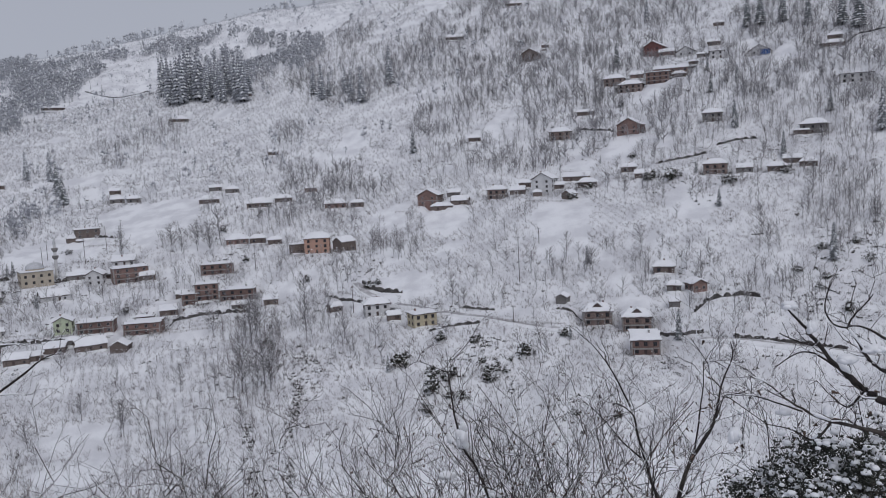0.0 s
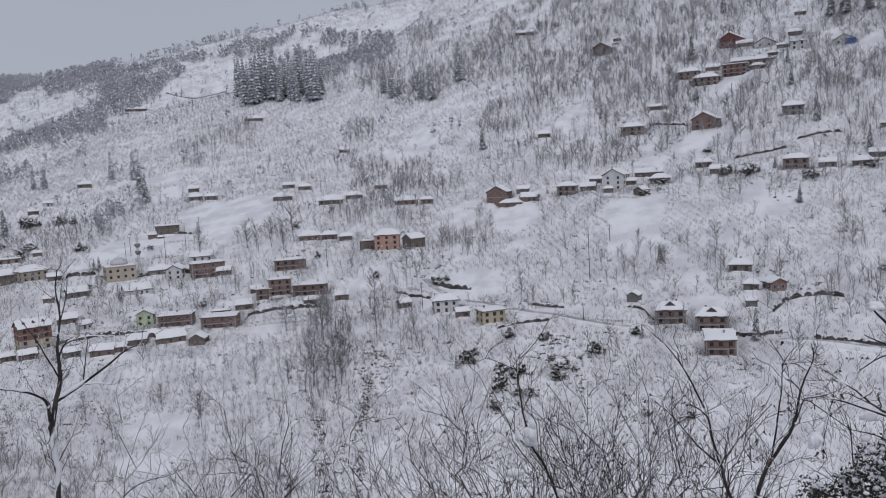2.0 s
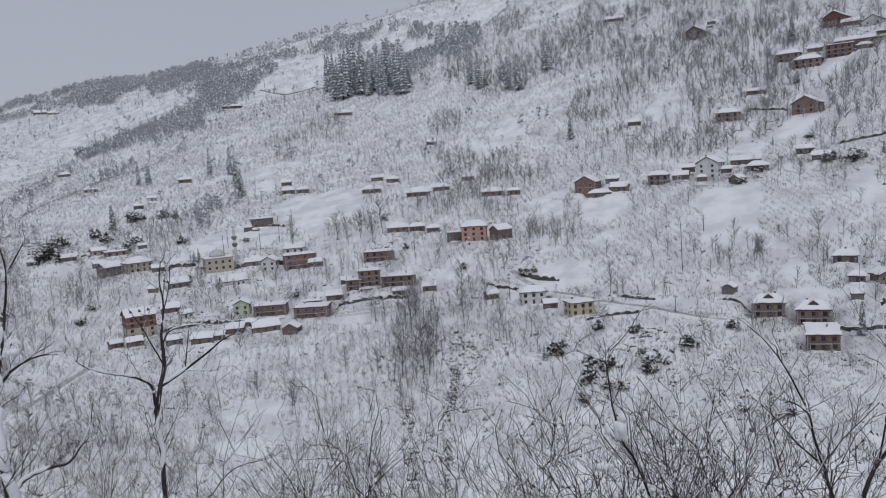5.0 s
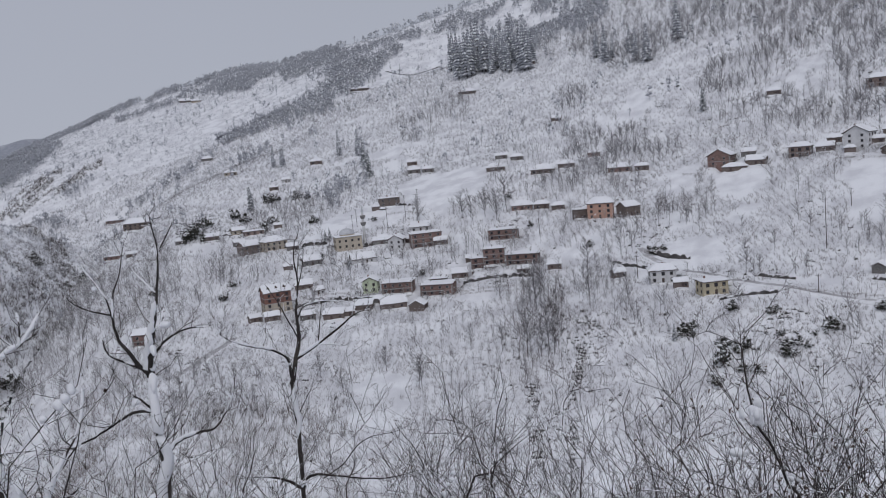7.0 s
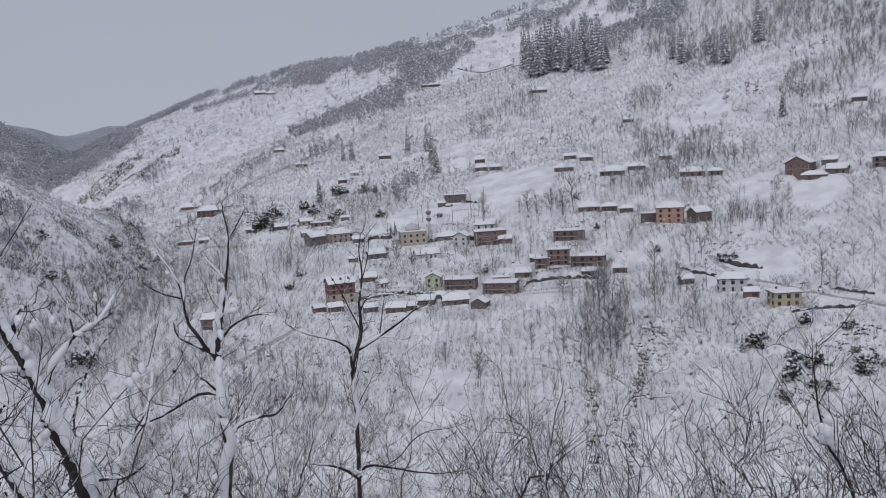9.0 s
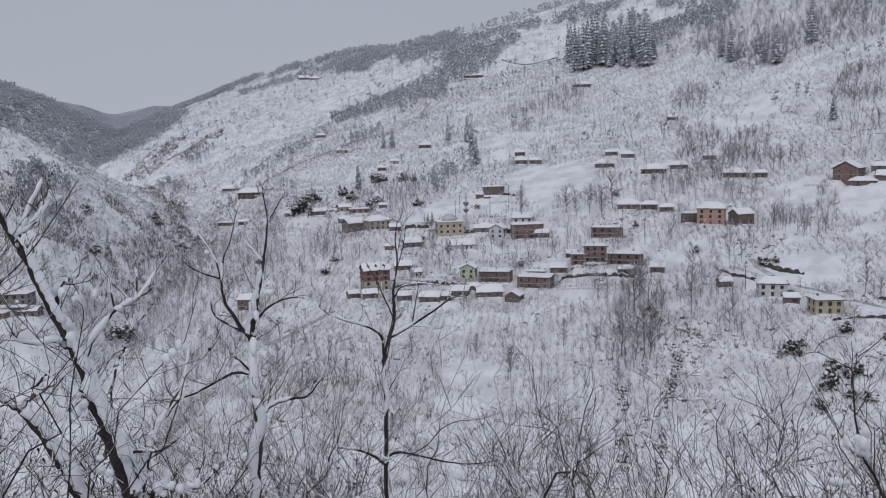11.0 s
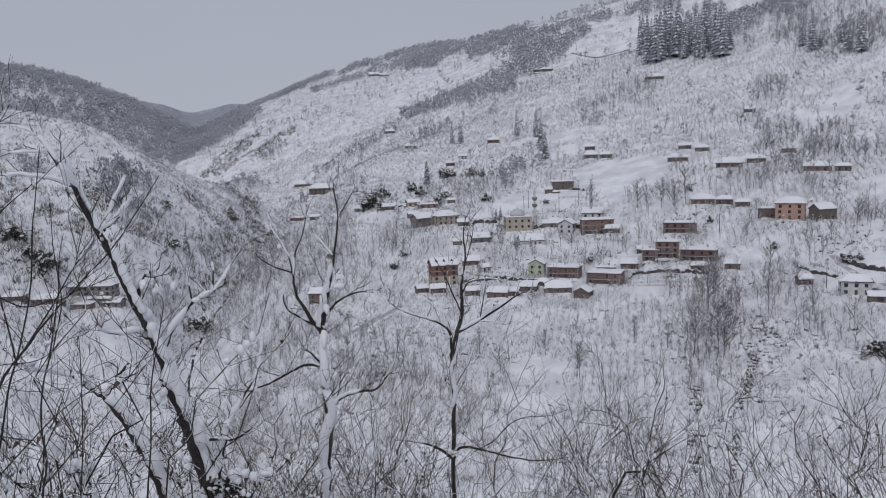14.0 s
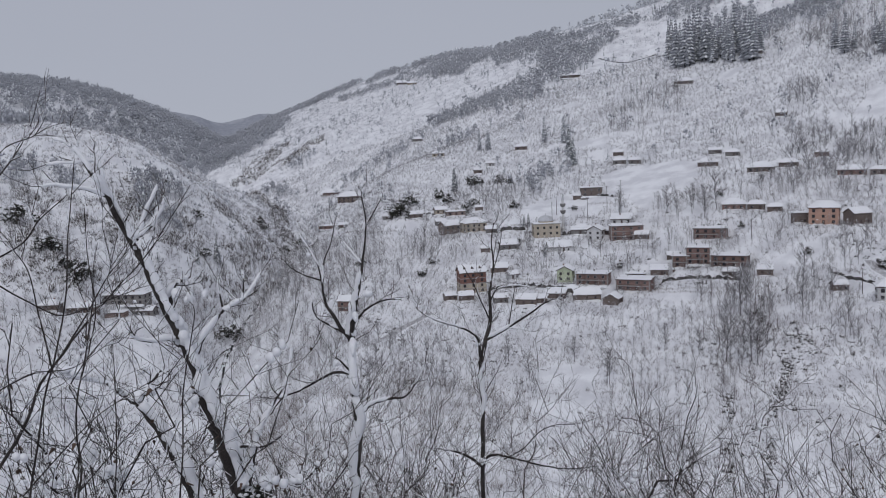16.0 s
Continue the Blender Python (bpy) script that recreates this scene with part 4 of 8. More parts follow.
def scatter(name, forms, x, y, size, mats, label, category, rng, sink=0.0, lean=0.06):
    """Many plants joined into one mass on the ground."""
    z = land(x, y) - sink
    which = rng.integers(0, len(forms), len(x))
    V, F, M, base = [], [], [], 0
    for k, (vs, fs, mi) in enumerate(forms):
        at = np.where(which == k)[0]
        if not len(at):
            continue
        a = rng.uniform(0, 6.283, len(at))
        s = size[at]
        wide = s * rng.uniform(0.85, 1.2, len(at))
        px = (vs[None, :, 0] * np.cos(a)[:, None] - vs[None, :, 1] * np.sin(a)[:, None]) * wide[:, None]
        py = (vs[None, :, 0] * np.sin(a)[:, None] + vs[None, :, 1] * np.cos(a)[:, None]) * wide[:, None]
        pz = vs[None, :, 2] * s[:, None]
        lx, ly = rng.normal(0, lean, len(at)), rng.normal(0, lean, len(at))
        P = np.stack([px + pz * lx[:, None] + x[at][:, None], py + pz * ly[:, None] + y[at][:, None], pz + z[at][:, None]], -1)
        V.append(P.reshape(-1, 3))
        F.append((fs[None] + (base + np.arange(len(at)) * len(vs))[:, None, None]).reshape(-1, 3))
        M.append(np.tile(mi, len(at)))
        base += len(at) * len(vs)
    ob = new(name, plain_mesh(name, np.concatenate(V), np.concatenate(F), mats, np.concatenate(M)))
    return tagged(ob, label, category, kind="stuff")


def polar(x, y):
    return np.degrees(np.arctan2(-x, y)), np.hypot(x, y)


def within(zones, x, y, edge=0.0):
    """How far each place lies inside any of the zones (direction, distance and their half widths): 1 inside, 0 outside."""
    a, r = polar(x, y)
    a = a + 0.8 * bumps(x, y, 18, 31)
    r = r * (1 + 0.03 * bumps(x, y, 22, 32))
    best = np.zeros_like(a)
    for za, zr, wa, wr in zones:
        q = ((a - za) / wa) ** 4 + ((r - zr) / wr) ** 4
        best = np.maximum(best, q < 1)
    return best > 0


CLEAR = [(-8.6, 369, 1.9, 30), (-0.1, 404, 1.8, 9), (21.2, 454, 1.4, 15), (19.4, 479, 1.5, 25), (4.2, 414, 1.4, 13), (-12.8, 318, 0.8, 6), (-13.4, 446, 1.9, 11), (-13.5, 300, 1.2, 5), (-17.0, 378, 0.9, 18), (26.6, 462, 3.1, 18), (8.5, 520, 0.9, 11), (6.4, 534, 1.1, 15), (15.6, 658, 0.8, 13), (-1.9, 708, 1.5, 13), (-4.2, 503, 1.6, 9), (17.6, 348, 2.7, 7), (13.1, 363, 1.6, 7), (4.0, 331, 2.5, 9), (-14.8, 515, 1.7, 6), (-3.1, 295, 3.8, 4)] + \
    [(-22.8, 520, 1.4, 8), (38.9, 480, 1.4, 7), (17.8, 349, 2.7, 5), (40.3, 334, 1.3, 9), (21.6, 492, 2.7, 34), (27.7, 445, 4.1, 6), (34.7, 997, 0.9, 31)]
WOODS = [(43.9, 416, 5.7, 24), (44.8, 377, 5.1, 23), (46.1, 344, 4.2, 20), (-27.3, 389, 2.4, 47), (-21.9, 485, 3.7, 22), (8.1, 285, 2.3, 16), (-21.8, 285, 1.9, 9), (-26.2, 284, 1.4, 8), (29.2, 415, 1.4, 14), (25.7, 402, 1.5, 16), (21.7, 385, 2.2, 11), (29.7, 457, 0.6, 14), (36.8, 438, 2.7, 22), (28.4, 399, 3.9, 13), (23.1, 395, 2.2, 15), (29.8, 506, 1.2, 18), (8.0, 363, 2.1, 21), (10.1, 325, 2.1, 21), (43.0, 453, 2.5, 44), (18.7, 476, 2.1, 16)] + \
    [(64.5, 494, 1.3, 25), (62.8, 457, 2.0, 21), (55.8, 457, 4.5, 15), (51.7, 518, 2.5, 24), (48.6, 445, 2.8, 45), (62.3, 400, 4.5, 14), (56.0, 526, 1.7, 33), (-6.1, 643, 1.7, 51), (-2.6, 562, 1.9, 45), (-4.3, 474, 2.7, 23), (4.0, 387, 1.9, 27), (14.1, 296, 1.6, 28), (10.0, 326, 1.6, 23), (10.7, 434, 4.4, 14), (7.5, 484, 1.8, 19), (-10.9, 582, 1.7, 77), (-19.5, 507, 2.7, 26), (-22.4, 567, 3.9, 21), (-16.2, 327, 2.4, 9), (-25.0, 456, 4.6, 17)] + \
    [(21.9, 628, 2.1, 33), (20.0, 447, 1.5, 16), (20.3, 385, 3.9, 12), (-9.3, 326, 2.1, 19), (-22.0, 291, 2.1, 7), (10.9, 704, 2.1, 20), (-14.8, 614, 2.2, 22), (2.2, 686, 7.3, 42), (-14.0, 630, 5.0, 25), (-24.3, 513, 5.3, 15), (-27.5, 490, 1.9, 17), (-23.8, 421, 2.1, 11), (-2.0, 485, 2.9, 28), (-28.2, 341, 1.3, 21), (12.2, 392, 1.2, 14), (19.8, 646, 1.7, 28), (47.4, 553, 2.3, 68), (39.7, 289, 3.9, 31), (32.9, 515, 3.1, 26), (37.5, 443, 2.1, 19)]
FAR_WOODS = [(10.2, 790, 1.7, 85), (34.7, 815, 1.8, 31), (32.1, 794, 1.7, 21), (30.0, 794, 1.3, 33), (28.5, 832, 1.2, 35), (25.8, 920, 1.6, 53), (37.4, 1147, 1.6, 45), (34.2, 1068, 1.8, 54), (29.9, 1013, 1.9, 71), (22.9, 968, 1.6, 19), (13.8, 801, 5.3, 77), (56.0, 526, 1.7, 33), (57.4, 490, 1.8, 11), (64.5, 537, 1.0, 12), (61.9, 540, 0.7, 18), (26.4, 918, 2.1, 86)] + \
    [(18.1, 928, 2.5, 32), (11.9, 808, 3.1, 88), (11.0, 792, 2.9, 67), (27.9, 531, 1.4, 19)]
ROCKY = [(-2.5, 274, 1.7, 14), (-26.5, 325, 1.0, 16), (-8.7, 236, 2.1, 11), (12.0, 246, 0.5, 25), (14.2, 223, 0.9, 9), (9.0, 242, 1.0, 8), (12.8, 286, 1.3, 22), (16.3, 276, 0.8, 20), (0.8, 253, 2.1, 16), (-3.4, 258, 1.2, 7), (-22.3, 295, 2.5, 6), (-27.2, 295, 2.4, 7), (-28.0, 339, 1.5, 23), (10.7, 281, 2.1, 17), (5.2, 350, 1.7, 7), (13.0, 252, 0.8, 13), (-1.0, 307, 1.7, 4), (-20.3, 294, 2.1, 4), (-23.6, 433, 1.9, 6), (64.6, 491, 1.1, 22)] + \
    [(62.7, 458, 1.3, 14), (51.4, 582, 2.9, 33), (39.4, 531, 2.5, 27), (52.3, 419, 1.0, 36), (53.6, 541, 1.9, 13), (43.9, 423, 1.7, 23), (40.2, 343, 1.6, 14)]
# wooded strips in the gullies: both ends and the half width
BANDS = [(-1120, 900, -960, 946, 40), (-960, 946, -840, 925, 26), (-840, 925, -694, 960, 14), (-694, 965, -466, 955, 9), (-817, 864, -731, 887, 9), (-731, 887, -660, 900, 9), (-660, 900, -553, 909, 8), (-553, 909, -459, 894, 8), (-459, 894, -391, 892, 8), (-484, 665, -417, 675, 13), (-417, 675, -403, 724, 14),
         (-403, 724, -402, 808, 15), (-402, 808, -373, 850, 16), (-622, 660, -613, 702, 8), (-617, 569, -608, 604, 6), (-507, 544, -479, 585, 4), (-479, 585, -474, 625, 4), (-383, 524, -403, 608, 4), (-605, 533, -552, 519, 6)]
GORGE = [(-455, 291, -420, 290, 15), (-440, 270, -418, 277, 11), (-661, 551, -670, 590, 15), (-670, 590, -681, 625, 14), (-651, 551, -636, 586, 9), (-636, 586, -633, 638, 9), (-463, 232, -417, 252, 13), (-450, 286, -422, 280, 17), (-426, 284, -424, 296, 17), (-394, 316, -411, 347, 15), (-411, 347, -430, 380, 14),
         (-380, 290, -394, 316, 10), (-430, 380, -449, 411, 11), (-449, 411, -520, 470, 8), (-520, 470, -621, 525, 10), (-414, 203, -388, 214, 14), (-404, 180, -388, 198, 11), (-456, 354, -442, 375, 8)]
GREY = [(-15, 552, 12, 556, 8), (12, 556, 52, 584, 8), (-5, 441, 19, 459, 9), (19, 459, 41, 469, 9), (-56, 367, -30, 385, 5), (-30, 385, -8, 402, 5), (140, 483, 163, 441, 18), (163, 441, 193, 429, 18), (202, 518, 205, 448, 18),
        (53, 559, 106, 513, 13), (106, 513, 143, 507, 13), (130, 366, 166, 368, 5), (130, 316, 128, 274, 7), (205, 448, 225, 380, 16), (166, 368, 205, 340, 12)]
# the stony stream bed below the village, and the trees over it
STREAM = [(-60, 293, -53, 257, 1.6), (-53, 257, -53, 240, 1.6), (-53, 240, -50, 220, 1.6), (-50, 220, -46, 196, 1.6), (-77, 256, -67, 238, 1.6), (-67, 238, -61, 220, 1.6), (-61, 220, -54, 196, 1.6), (-58, 286, -50, 276, 2.5)]
CLOUGH = [(-90, 325, -76, 277, 6), (-76, 277, -68, 252, 6), (-76, 318, -64, 276, 5)]
RAVINE = [(45.6, 356, 3.2, 26), (14.6, 282, 0.9, 30), (15.1, 320, 1.8, 45), (15.2, 264, 1.1, 19), (14.1, 306, 1.6, 34), (4.9, 386, 1.0, 24), (55.3, 465, 4.3, 12), (47.9, 561, 2.4, 38), (56.3, 524, 1.7, 29), (53.7, 436, 1.4, 21), (62.6, 453, 1.5, 13), (64.8, 491, 1.0, 16), (29.6, 439, 1.0, 8)]
nrng = np.random.default_rng(7)


def along(bands, x, y):
    """True within the ragged strips."""
    ragged = 1 + 0.22 * bumps(x, y, 17, 33) + 0.2 * bumps(x, y, 6, 34)
    ok = np.zeros(len(x), bool)
    for x0, y0, x1, y1, w in bands:
        dx, dy = x1 - x0, y1 - y0
        t = np.clip(((x - x0) * dx + (y - y0) * dy) / (dx * dx + dy * dy), 0, 1)
        ok |= np.hypot(x - x0 - t * dx, y - y0 - t * dy) < w * ragged
    return ok


def spread(a0, a1, r0, r1, gap):
    """Places over a sector of the valley, about gap metres apart, jittered."""
    n = int(0.5 * (r1 * r1 - r0 * r0) * math.radians(a1 - a0) / (gap * gap))
    a, r = np.radians(nrng.uniform(a0, a1, n)), np.sqrt(nrng.uniform(r0 * r0, r1 * r1, n))
    return -np.sin(a) * r, np.cos(a) * r


def rows_of(a0, a1, r0, r1, gap, row, jitter):
    """Places planted in rows that run up and down the slope."""
    xs = np.arange(-r1, r1, row)
    ys = np.arange(-r1, r1, gap)
    X, Y = np.meshgrid(xs, ys)
    X, Y = X.ravel(), Y.ravel()
    X, Y = X + nrng.normal(0, jitter, len(X)), Y + nrng.normal(0, jitter, len(X))
    c, s = math.cos(radians(20)), math.sin(radians(20))
    X, Y = X * c - Y * s, X * s + Y * c
    a, r = polar(X, Y)
    ok = (a > a0) & (a < a1) & (r > r0) & (r < r1)
    return X[ok], Y[ok]


def keep(x, y, mask):
    return x[mask], y[mask]


def free(x, y, room=1.0):
    """True where no house stands."""
    ok = np.ones(len(x), bool)
    for hx, hy, hr in PLOTS:
        ok &= (x - hx) ** 2 + (y - hy) ** 2 > (hr * room) ** 2
    return ok


PLOTS = [(o.location.x, o.location.y, 6.3) for o in scene.objects if o.get("group") == "village buildings"]

# hazel orchards over the hillside
x, y = rows_of(-31.5, 57, 212, 470, 2.4, 3.0, 0.42)
x, y = keep(x, y, free(x, y, 0.8) & ~within(CLEAR, x, y) & (bumps(x, y, 40, 41) + 0.7 * bumps(x, y, 11, 42) > -0.75) & (np.abs(river_side(x, y)[0]) > 5))
scatter("hazel_orchard", [shrub_form(s, 6, 1, 5, 2.0) for s in range(12)], x, y, nrng.uniform(1.7, 3.7, len(x)), [SHRUB, SNOW],
        "snow-dusted hazel shrubs in rows on the slope", "shrubs", nrng)
x, y = rows_of(-31.5, 50, 470, 820, 2.7, 3.2, 0.8)
x, y = keep(x, y, free(x, y, 0.8) & ~within(CLEAR, x, y) & (bumps(x, y, 45, 41) + 0.6 * bumps(x, y, 14, 42) > -0.85))
scatter("hazel_orchard", [shrub_form(s, 4, 0, 1, 4.4) for s in range(10, 18)], x, y, nrng.uniform(1.6, 3.6, len(x)), [FROST, SNOW],
        "snow-dusted hazel shrubs on the upper slope", "shrubs", nrng)
# far scrub wears the paled forest colour, haze included
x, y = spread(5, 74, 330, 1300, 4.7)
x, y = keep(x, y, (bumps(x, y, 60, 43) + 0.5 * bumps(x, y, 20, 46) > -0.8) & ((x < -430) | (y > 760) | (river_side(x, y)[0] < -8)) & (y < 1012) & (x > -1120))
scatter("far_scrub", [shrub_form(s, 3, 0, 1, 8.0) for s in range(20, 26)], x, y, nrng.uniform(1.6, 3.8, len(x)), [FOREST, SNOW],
        "frosted scrub on the far slopes, paled as by haze", "shrubs", nrng)

# low scrub and bramble on the slope across from the bank
x, y = spread(-16, 34, 205, 305, 2.1)
x, y = keep(x, y, free(x, y, 1.0) & ~within(CLEAR, x, y) & (bumps(x, y, 20, 71) + 0.5 * bumps(x, y, 7, 72) > -0.55))
scatter("low_scrub", [shrub_form(s, 5, 0, 4, 2.2) for s in range(150, 158)], x, y, nrng.uniform(0.8, 2.0, len(x)), [SHRUB, SNOW], "low bare scrub standing out of the snow", "shrubs", nrng)

# bare trees
thin = [tree_form(s, 9, 2, 0.35, 0.44, 0.26, 1.7) for s in range(8)]
x, y = spread(-34, 66, 215, 560, 15)
x3, y3 = spread(-34, -11, 300, 560, 7.2)
x3, y3 = keep(x3, y3, bumps(x3, y3, 28, 66) > -0.35)
x, y = np.concatenate([x, x3]), np.concatenate([y, y3])
x2, y2 = spread(-34, 68, 215, 900, 5.3)
x2, y2 = keep(x2, y2, within(WOODS, x2, y2) | along(GREY, x2, y2))
x, y = np.concatenate([x, x2]), np.concatenate([y, y2])
x, y = keep(x, y, free(x, y, 0.9) & ~within(CLEAR, x, y))
scatter("bare_trees", thin, x, y, nrng.uniform(3.8, 8.8, len(x)), [GREYTWIG, SNOW], "bare leafless trees with snow on their twigs", "trees", nrng)
x, y = spread(-10, 60, 520, 1250, 26)
x2, y2 = spread(7, 66, 420, 1400, 3.5)
x2, y2 = keep(x2, y2, (along(BANDS, x2, y2) & (bumps(x2, y2, 34, 67) + 0.5 * bumps(x2, y2, 12, 68) > -0.3)) | (within(FAR_WOODS, x2, y2) & (bumps(x2, y2, 24, 58) > -0.3)))
x, y = np.concatenate([x, x2]), np.concatenate([y, y2])
x, y = keep(x, y, y < 1015)
scatter("far_bare_trees", [crown_form(s, 7, 0.24, 0.88) for s in range(30, 36)] + [tree_form(36, 6, 1, 0.35, 0.34, 0.15, 2.6)], x, y, nrng.uniform(5, 11, len(x)), [FOREST, SNOW], "frosted leafless trees on the far slopes, coloured pale for haze", "trees", nrng)
# the ravine under the village, and scrub on the spur
x, y = spread(-34, 68, 215, 480, 3.4)
x, y = keep(x, y, (within(RAVINE, x, y) & (bumps(x, y, 16, 55) + 0.6 * bumps(x, y, 6, 56) > 0.0)) | along(CLOUGH, x, y))
x2, y2 = spread(-8, 66, 215, 960, 2.0)
x2, y2 = keep(x2, y2, along(GORGE, x2, y2) & (bumps(x2, y2, 9, 59) > -0.45))
scatter("gorge_scrub", [shrub_form(s, 5, 0, 3, 4.6) for s in range(130, 136)] + [tree_form(s, 8, 2, 0.25, 0.36, 0.15, 1.6) for s in range(136, 139)], x2, y2, nrng.uniform(2.2, 5.0, len(x2)), [TWIG, SNOW],
        "dark tangled scrub on the steep sides of the gorge", "shrubs", nrng)
scatter("ravine_trees", [tree_form(s, 9, 3, 0.35, 0.46, 0.15, 1.1) for s in range(90, 95)], x, y, nrng.uniform(2.8, 7.5, len(x)), [SHRUB, SNOW], "dark leafless trees crowding a ravine", "trees", nrng)
x, y = spread(47, 68, 320, 660, 3.0)
x, y = keep(x, y, (river_side(x, y)[0] < -5) & (bumps(x, y, 30, 49) + 0.6 * bumps(x, y, 10, 50) > -0.45))
scatter("spur_scrub", [shrub_form(s, 5, 1, 3, 2.6) for s in range(100, 106)], x, y, nrng.uniform(1.5, 3.6, len(x)), [SHRUB, SNOW], "snow-dusted scrub on the bare spur", "shrubs", nrng)
# thin grey woodland over the upper slope
x, y = spread(-32, 12, 440, 790, 4.8)
x, y = keep(x, y, free(x, y, 1.1) & ~within(CLEAR, x, y) & (bumps(x, y, 38, 47) + 0.5 * bumps(x, y, 90, 48) > -0.4 + 0.55 * np.clip((polar(x, y)[0] + 10) / 10, 0, 1)))
scatter("upper_woodland", [tree_form(s, 8, 2, 0.2, 0.6, 0.12, 4.0) for s in range(80, 86)], x, y, nrng.uniform(3.4, 7.4, len(x)), [HAZEWOOD, SNOW], "thin grey leafless woodland on the upper slope", "trees", nrng)
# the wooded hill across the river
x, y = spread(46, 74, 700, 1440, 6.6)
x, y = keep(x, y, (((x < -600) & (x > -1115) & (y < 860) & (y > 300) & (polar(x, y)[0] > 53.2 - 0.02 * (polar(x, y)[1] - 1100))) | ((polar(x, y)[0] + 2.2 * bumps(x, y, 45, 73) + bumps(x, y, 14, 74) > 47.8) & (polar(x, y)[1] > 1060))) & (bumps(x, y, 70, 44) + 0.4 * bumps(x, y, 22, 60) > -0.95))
scatter("hill_forest", [crown_form(s, 8, 0.34, 0.95) for s in range(40, 46)], x, y, nrng.uniform(9, 16, len(x)), [FOREST, SNOW], "frosted forest on a far hill, haze painted into its grey", "trees", nrng)
# small conifers and bushes scattered over the ridge's flank
x, y = spread(20, 51, 640, 1000, 24)
x, y = keep(x, y, (bumps(x, y, 60, 70) > -0.3) & ((x < -430) | (y > 640)))
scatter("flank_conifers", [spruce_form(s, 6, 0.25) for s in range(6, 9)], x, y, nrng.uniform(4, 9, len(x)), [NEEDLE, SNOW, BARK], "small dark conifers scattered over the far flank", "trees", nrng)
# trees along the far skyline
x, y = spread(10, 50, 940, 1300, 8)
x, y = keep(x, y, (np.abs(y - 1000) < 40) & (bumps(x, y, 60, 45) > -0.1))
scatter("ridge_trees", [crown_form(s, 6, 0.18) for s in range(50, 54)] + [spruce_form(5, 7, 0.3)], x, y, nrng.uniform(7, 13, len(x)), [FOREST, SNOW, FOREST], "frosted trees along the far ridge, paled for haze", "trees", nrng)
# close coppice of thin brown stems on the steep slope above the gorge
x, y = spread(30, 51, 205, 400, 2.3)
x, y = keep(x, y, (bumps(x, y, 26, 64) + 0.5 * bumps(x, y, 9, 65) > -0.25) & free(x, y, 1.0) & (river_side(x, y)[0] > 3) & (polar(x, y)[1] < 272 + 3.5 * (polar(x, y)[0] - 34)))
scatter("hazel_coppice", [shrub_form(s, 6, 0, 3, 1.3) for s in range(140, 147)], x, y, nrng.uniform(2.6, 5.6, len(x)), [COPPICE, SNOW], "close brown hazel coppice above the gorge", "shrubs", nrng)
# frosted bushes and saplings crowding round the houses
hx_, hy_ = np.array([p[0] for p in PLOTS]), np.array([p[1] for p in PLOTS])
pick = nrng.integers(0, len(PLOTS), 3600)
a, r = nrng.uniform(0, 6.283, 3600), nrng.uniform(5.0, 20.0, 3600)
x, y = hx_[pick] + np.cos(a) * r, hy_[pick] + np.sin(a) * r
x, y = keep(x, y, free(x, y, 0.85) & ~within(CLEAR, x, y) & (bumps(x, y, 13, 57) > -0.25))
scatter("village_bushes", [shrub_form(s, 8, 2, 7, 1.9) for s in range(110, 116)] + [tree_form(s, 8, 3, 0.45, 0.6, 0.1, 1.3) for s in range(116, 120)], x, y, nrng.uniform(1.6, 4.6, len(x)), [GREYTWIG, SNOW],
        "frosted bushes and saplings round the houses", "shrubs", nrng)
# rocks and dead fern that stand out of the snow
def stone_form(seed):
    rng = random.Random(seed)
    vs, fs, mi = [], [], []
    for _ in range(5):
        c = (rng.uniform(-0.9, 0.9), rng.uniform(-0.5, 0.5), rng.uniform(-0.05, 0.3))
        mi += [0] * lump(vs, fs, c, rng.uniform(0.18, 0.5), rng.uniform(0.2, 0.5))
    for _ in range(3):
        mi += [1] * lump(vs, fs, (rng.uniform(-0.7, 0.7), rng.uniform(-0.3, 0.5), rng.uniform(0.25, 0.5)), rng.uniform(0.25, 0.45), 0.16)
    return np.array(vs), np.array(fs), np.array(mi)


x, y = spread(-34, 66, 210, 560, 5.0)
x, y = keep(x, y, free(x, y, 0.9) & ~within(CLEAR, x, y) & (bumps(x, y, 30, 51) + bumps(x, y, 9, 52) > 0.15))
x2, y2 = spread(-34, 66, 210, 600, 2.4)
x2, y2 = keep(x2, y2, within(ROCKY, x2, y2) & (bumps(x2, y2, 7, 53) > -0.1))
x3, y3 = spread(45, 66, 330, 700, 5.5)
x3, y3 = keep(x3, y3, (river_side(x3, y3)[0] < -4) & (bumps(x3, y3, 25, 54) > 0.05))
x4, y4 = spread(3, 16, 205, 330, 0.9)
x4, y4 = keep(x4, y4, along(STREAM, x4, y4) & (bumps(x4, y4, 5, 69) > -0.35))
x, y = np.concatenate([x, x2, x3, x4]), np.concatenate([y, y2, y3, y4])
scatter("slope_rocks", [stone_form(s) for s in range(6)], x, y, nrng.uniform(0.2, 1.15, len(x)) ** 1.4, [ROCK, SNOW], "dark rocks and dead fern poking out of the snow", "rocks", nrng, 0.05)


# ---- single trees, bushes, walls, poles on the hillside ----
def tree_meshes(form, mats):
    """A trunk mesh and a crown mesh out of one tree form."""
    vs, fs, mi = form
    trunk = plain_mesh("trunk", vs, fs[:12], [mats[0]])
    crown = plain_mesh("crown", vs, fs[12:], mats, mi[12:])
    return trunk, crown


BARE = [tree_meshes(tree_form(s, 26, 9, 0.25, 0.32, 0.22), [GREYTWIG, SNOW]) for s in range(60, 66)]
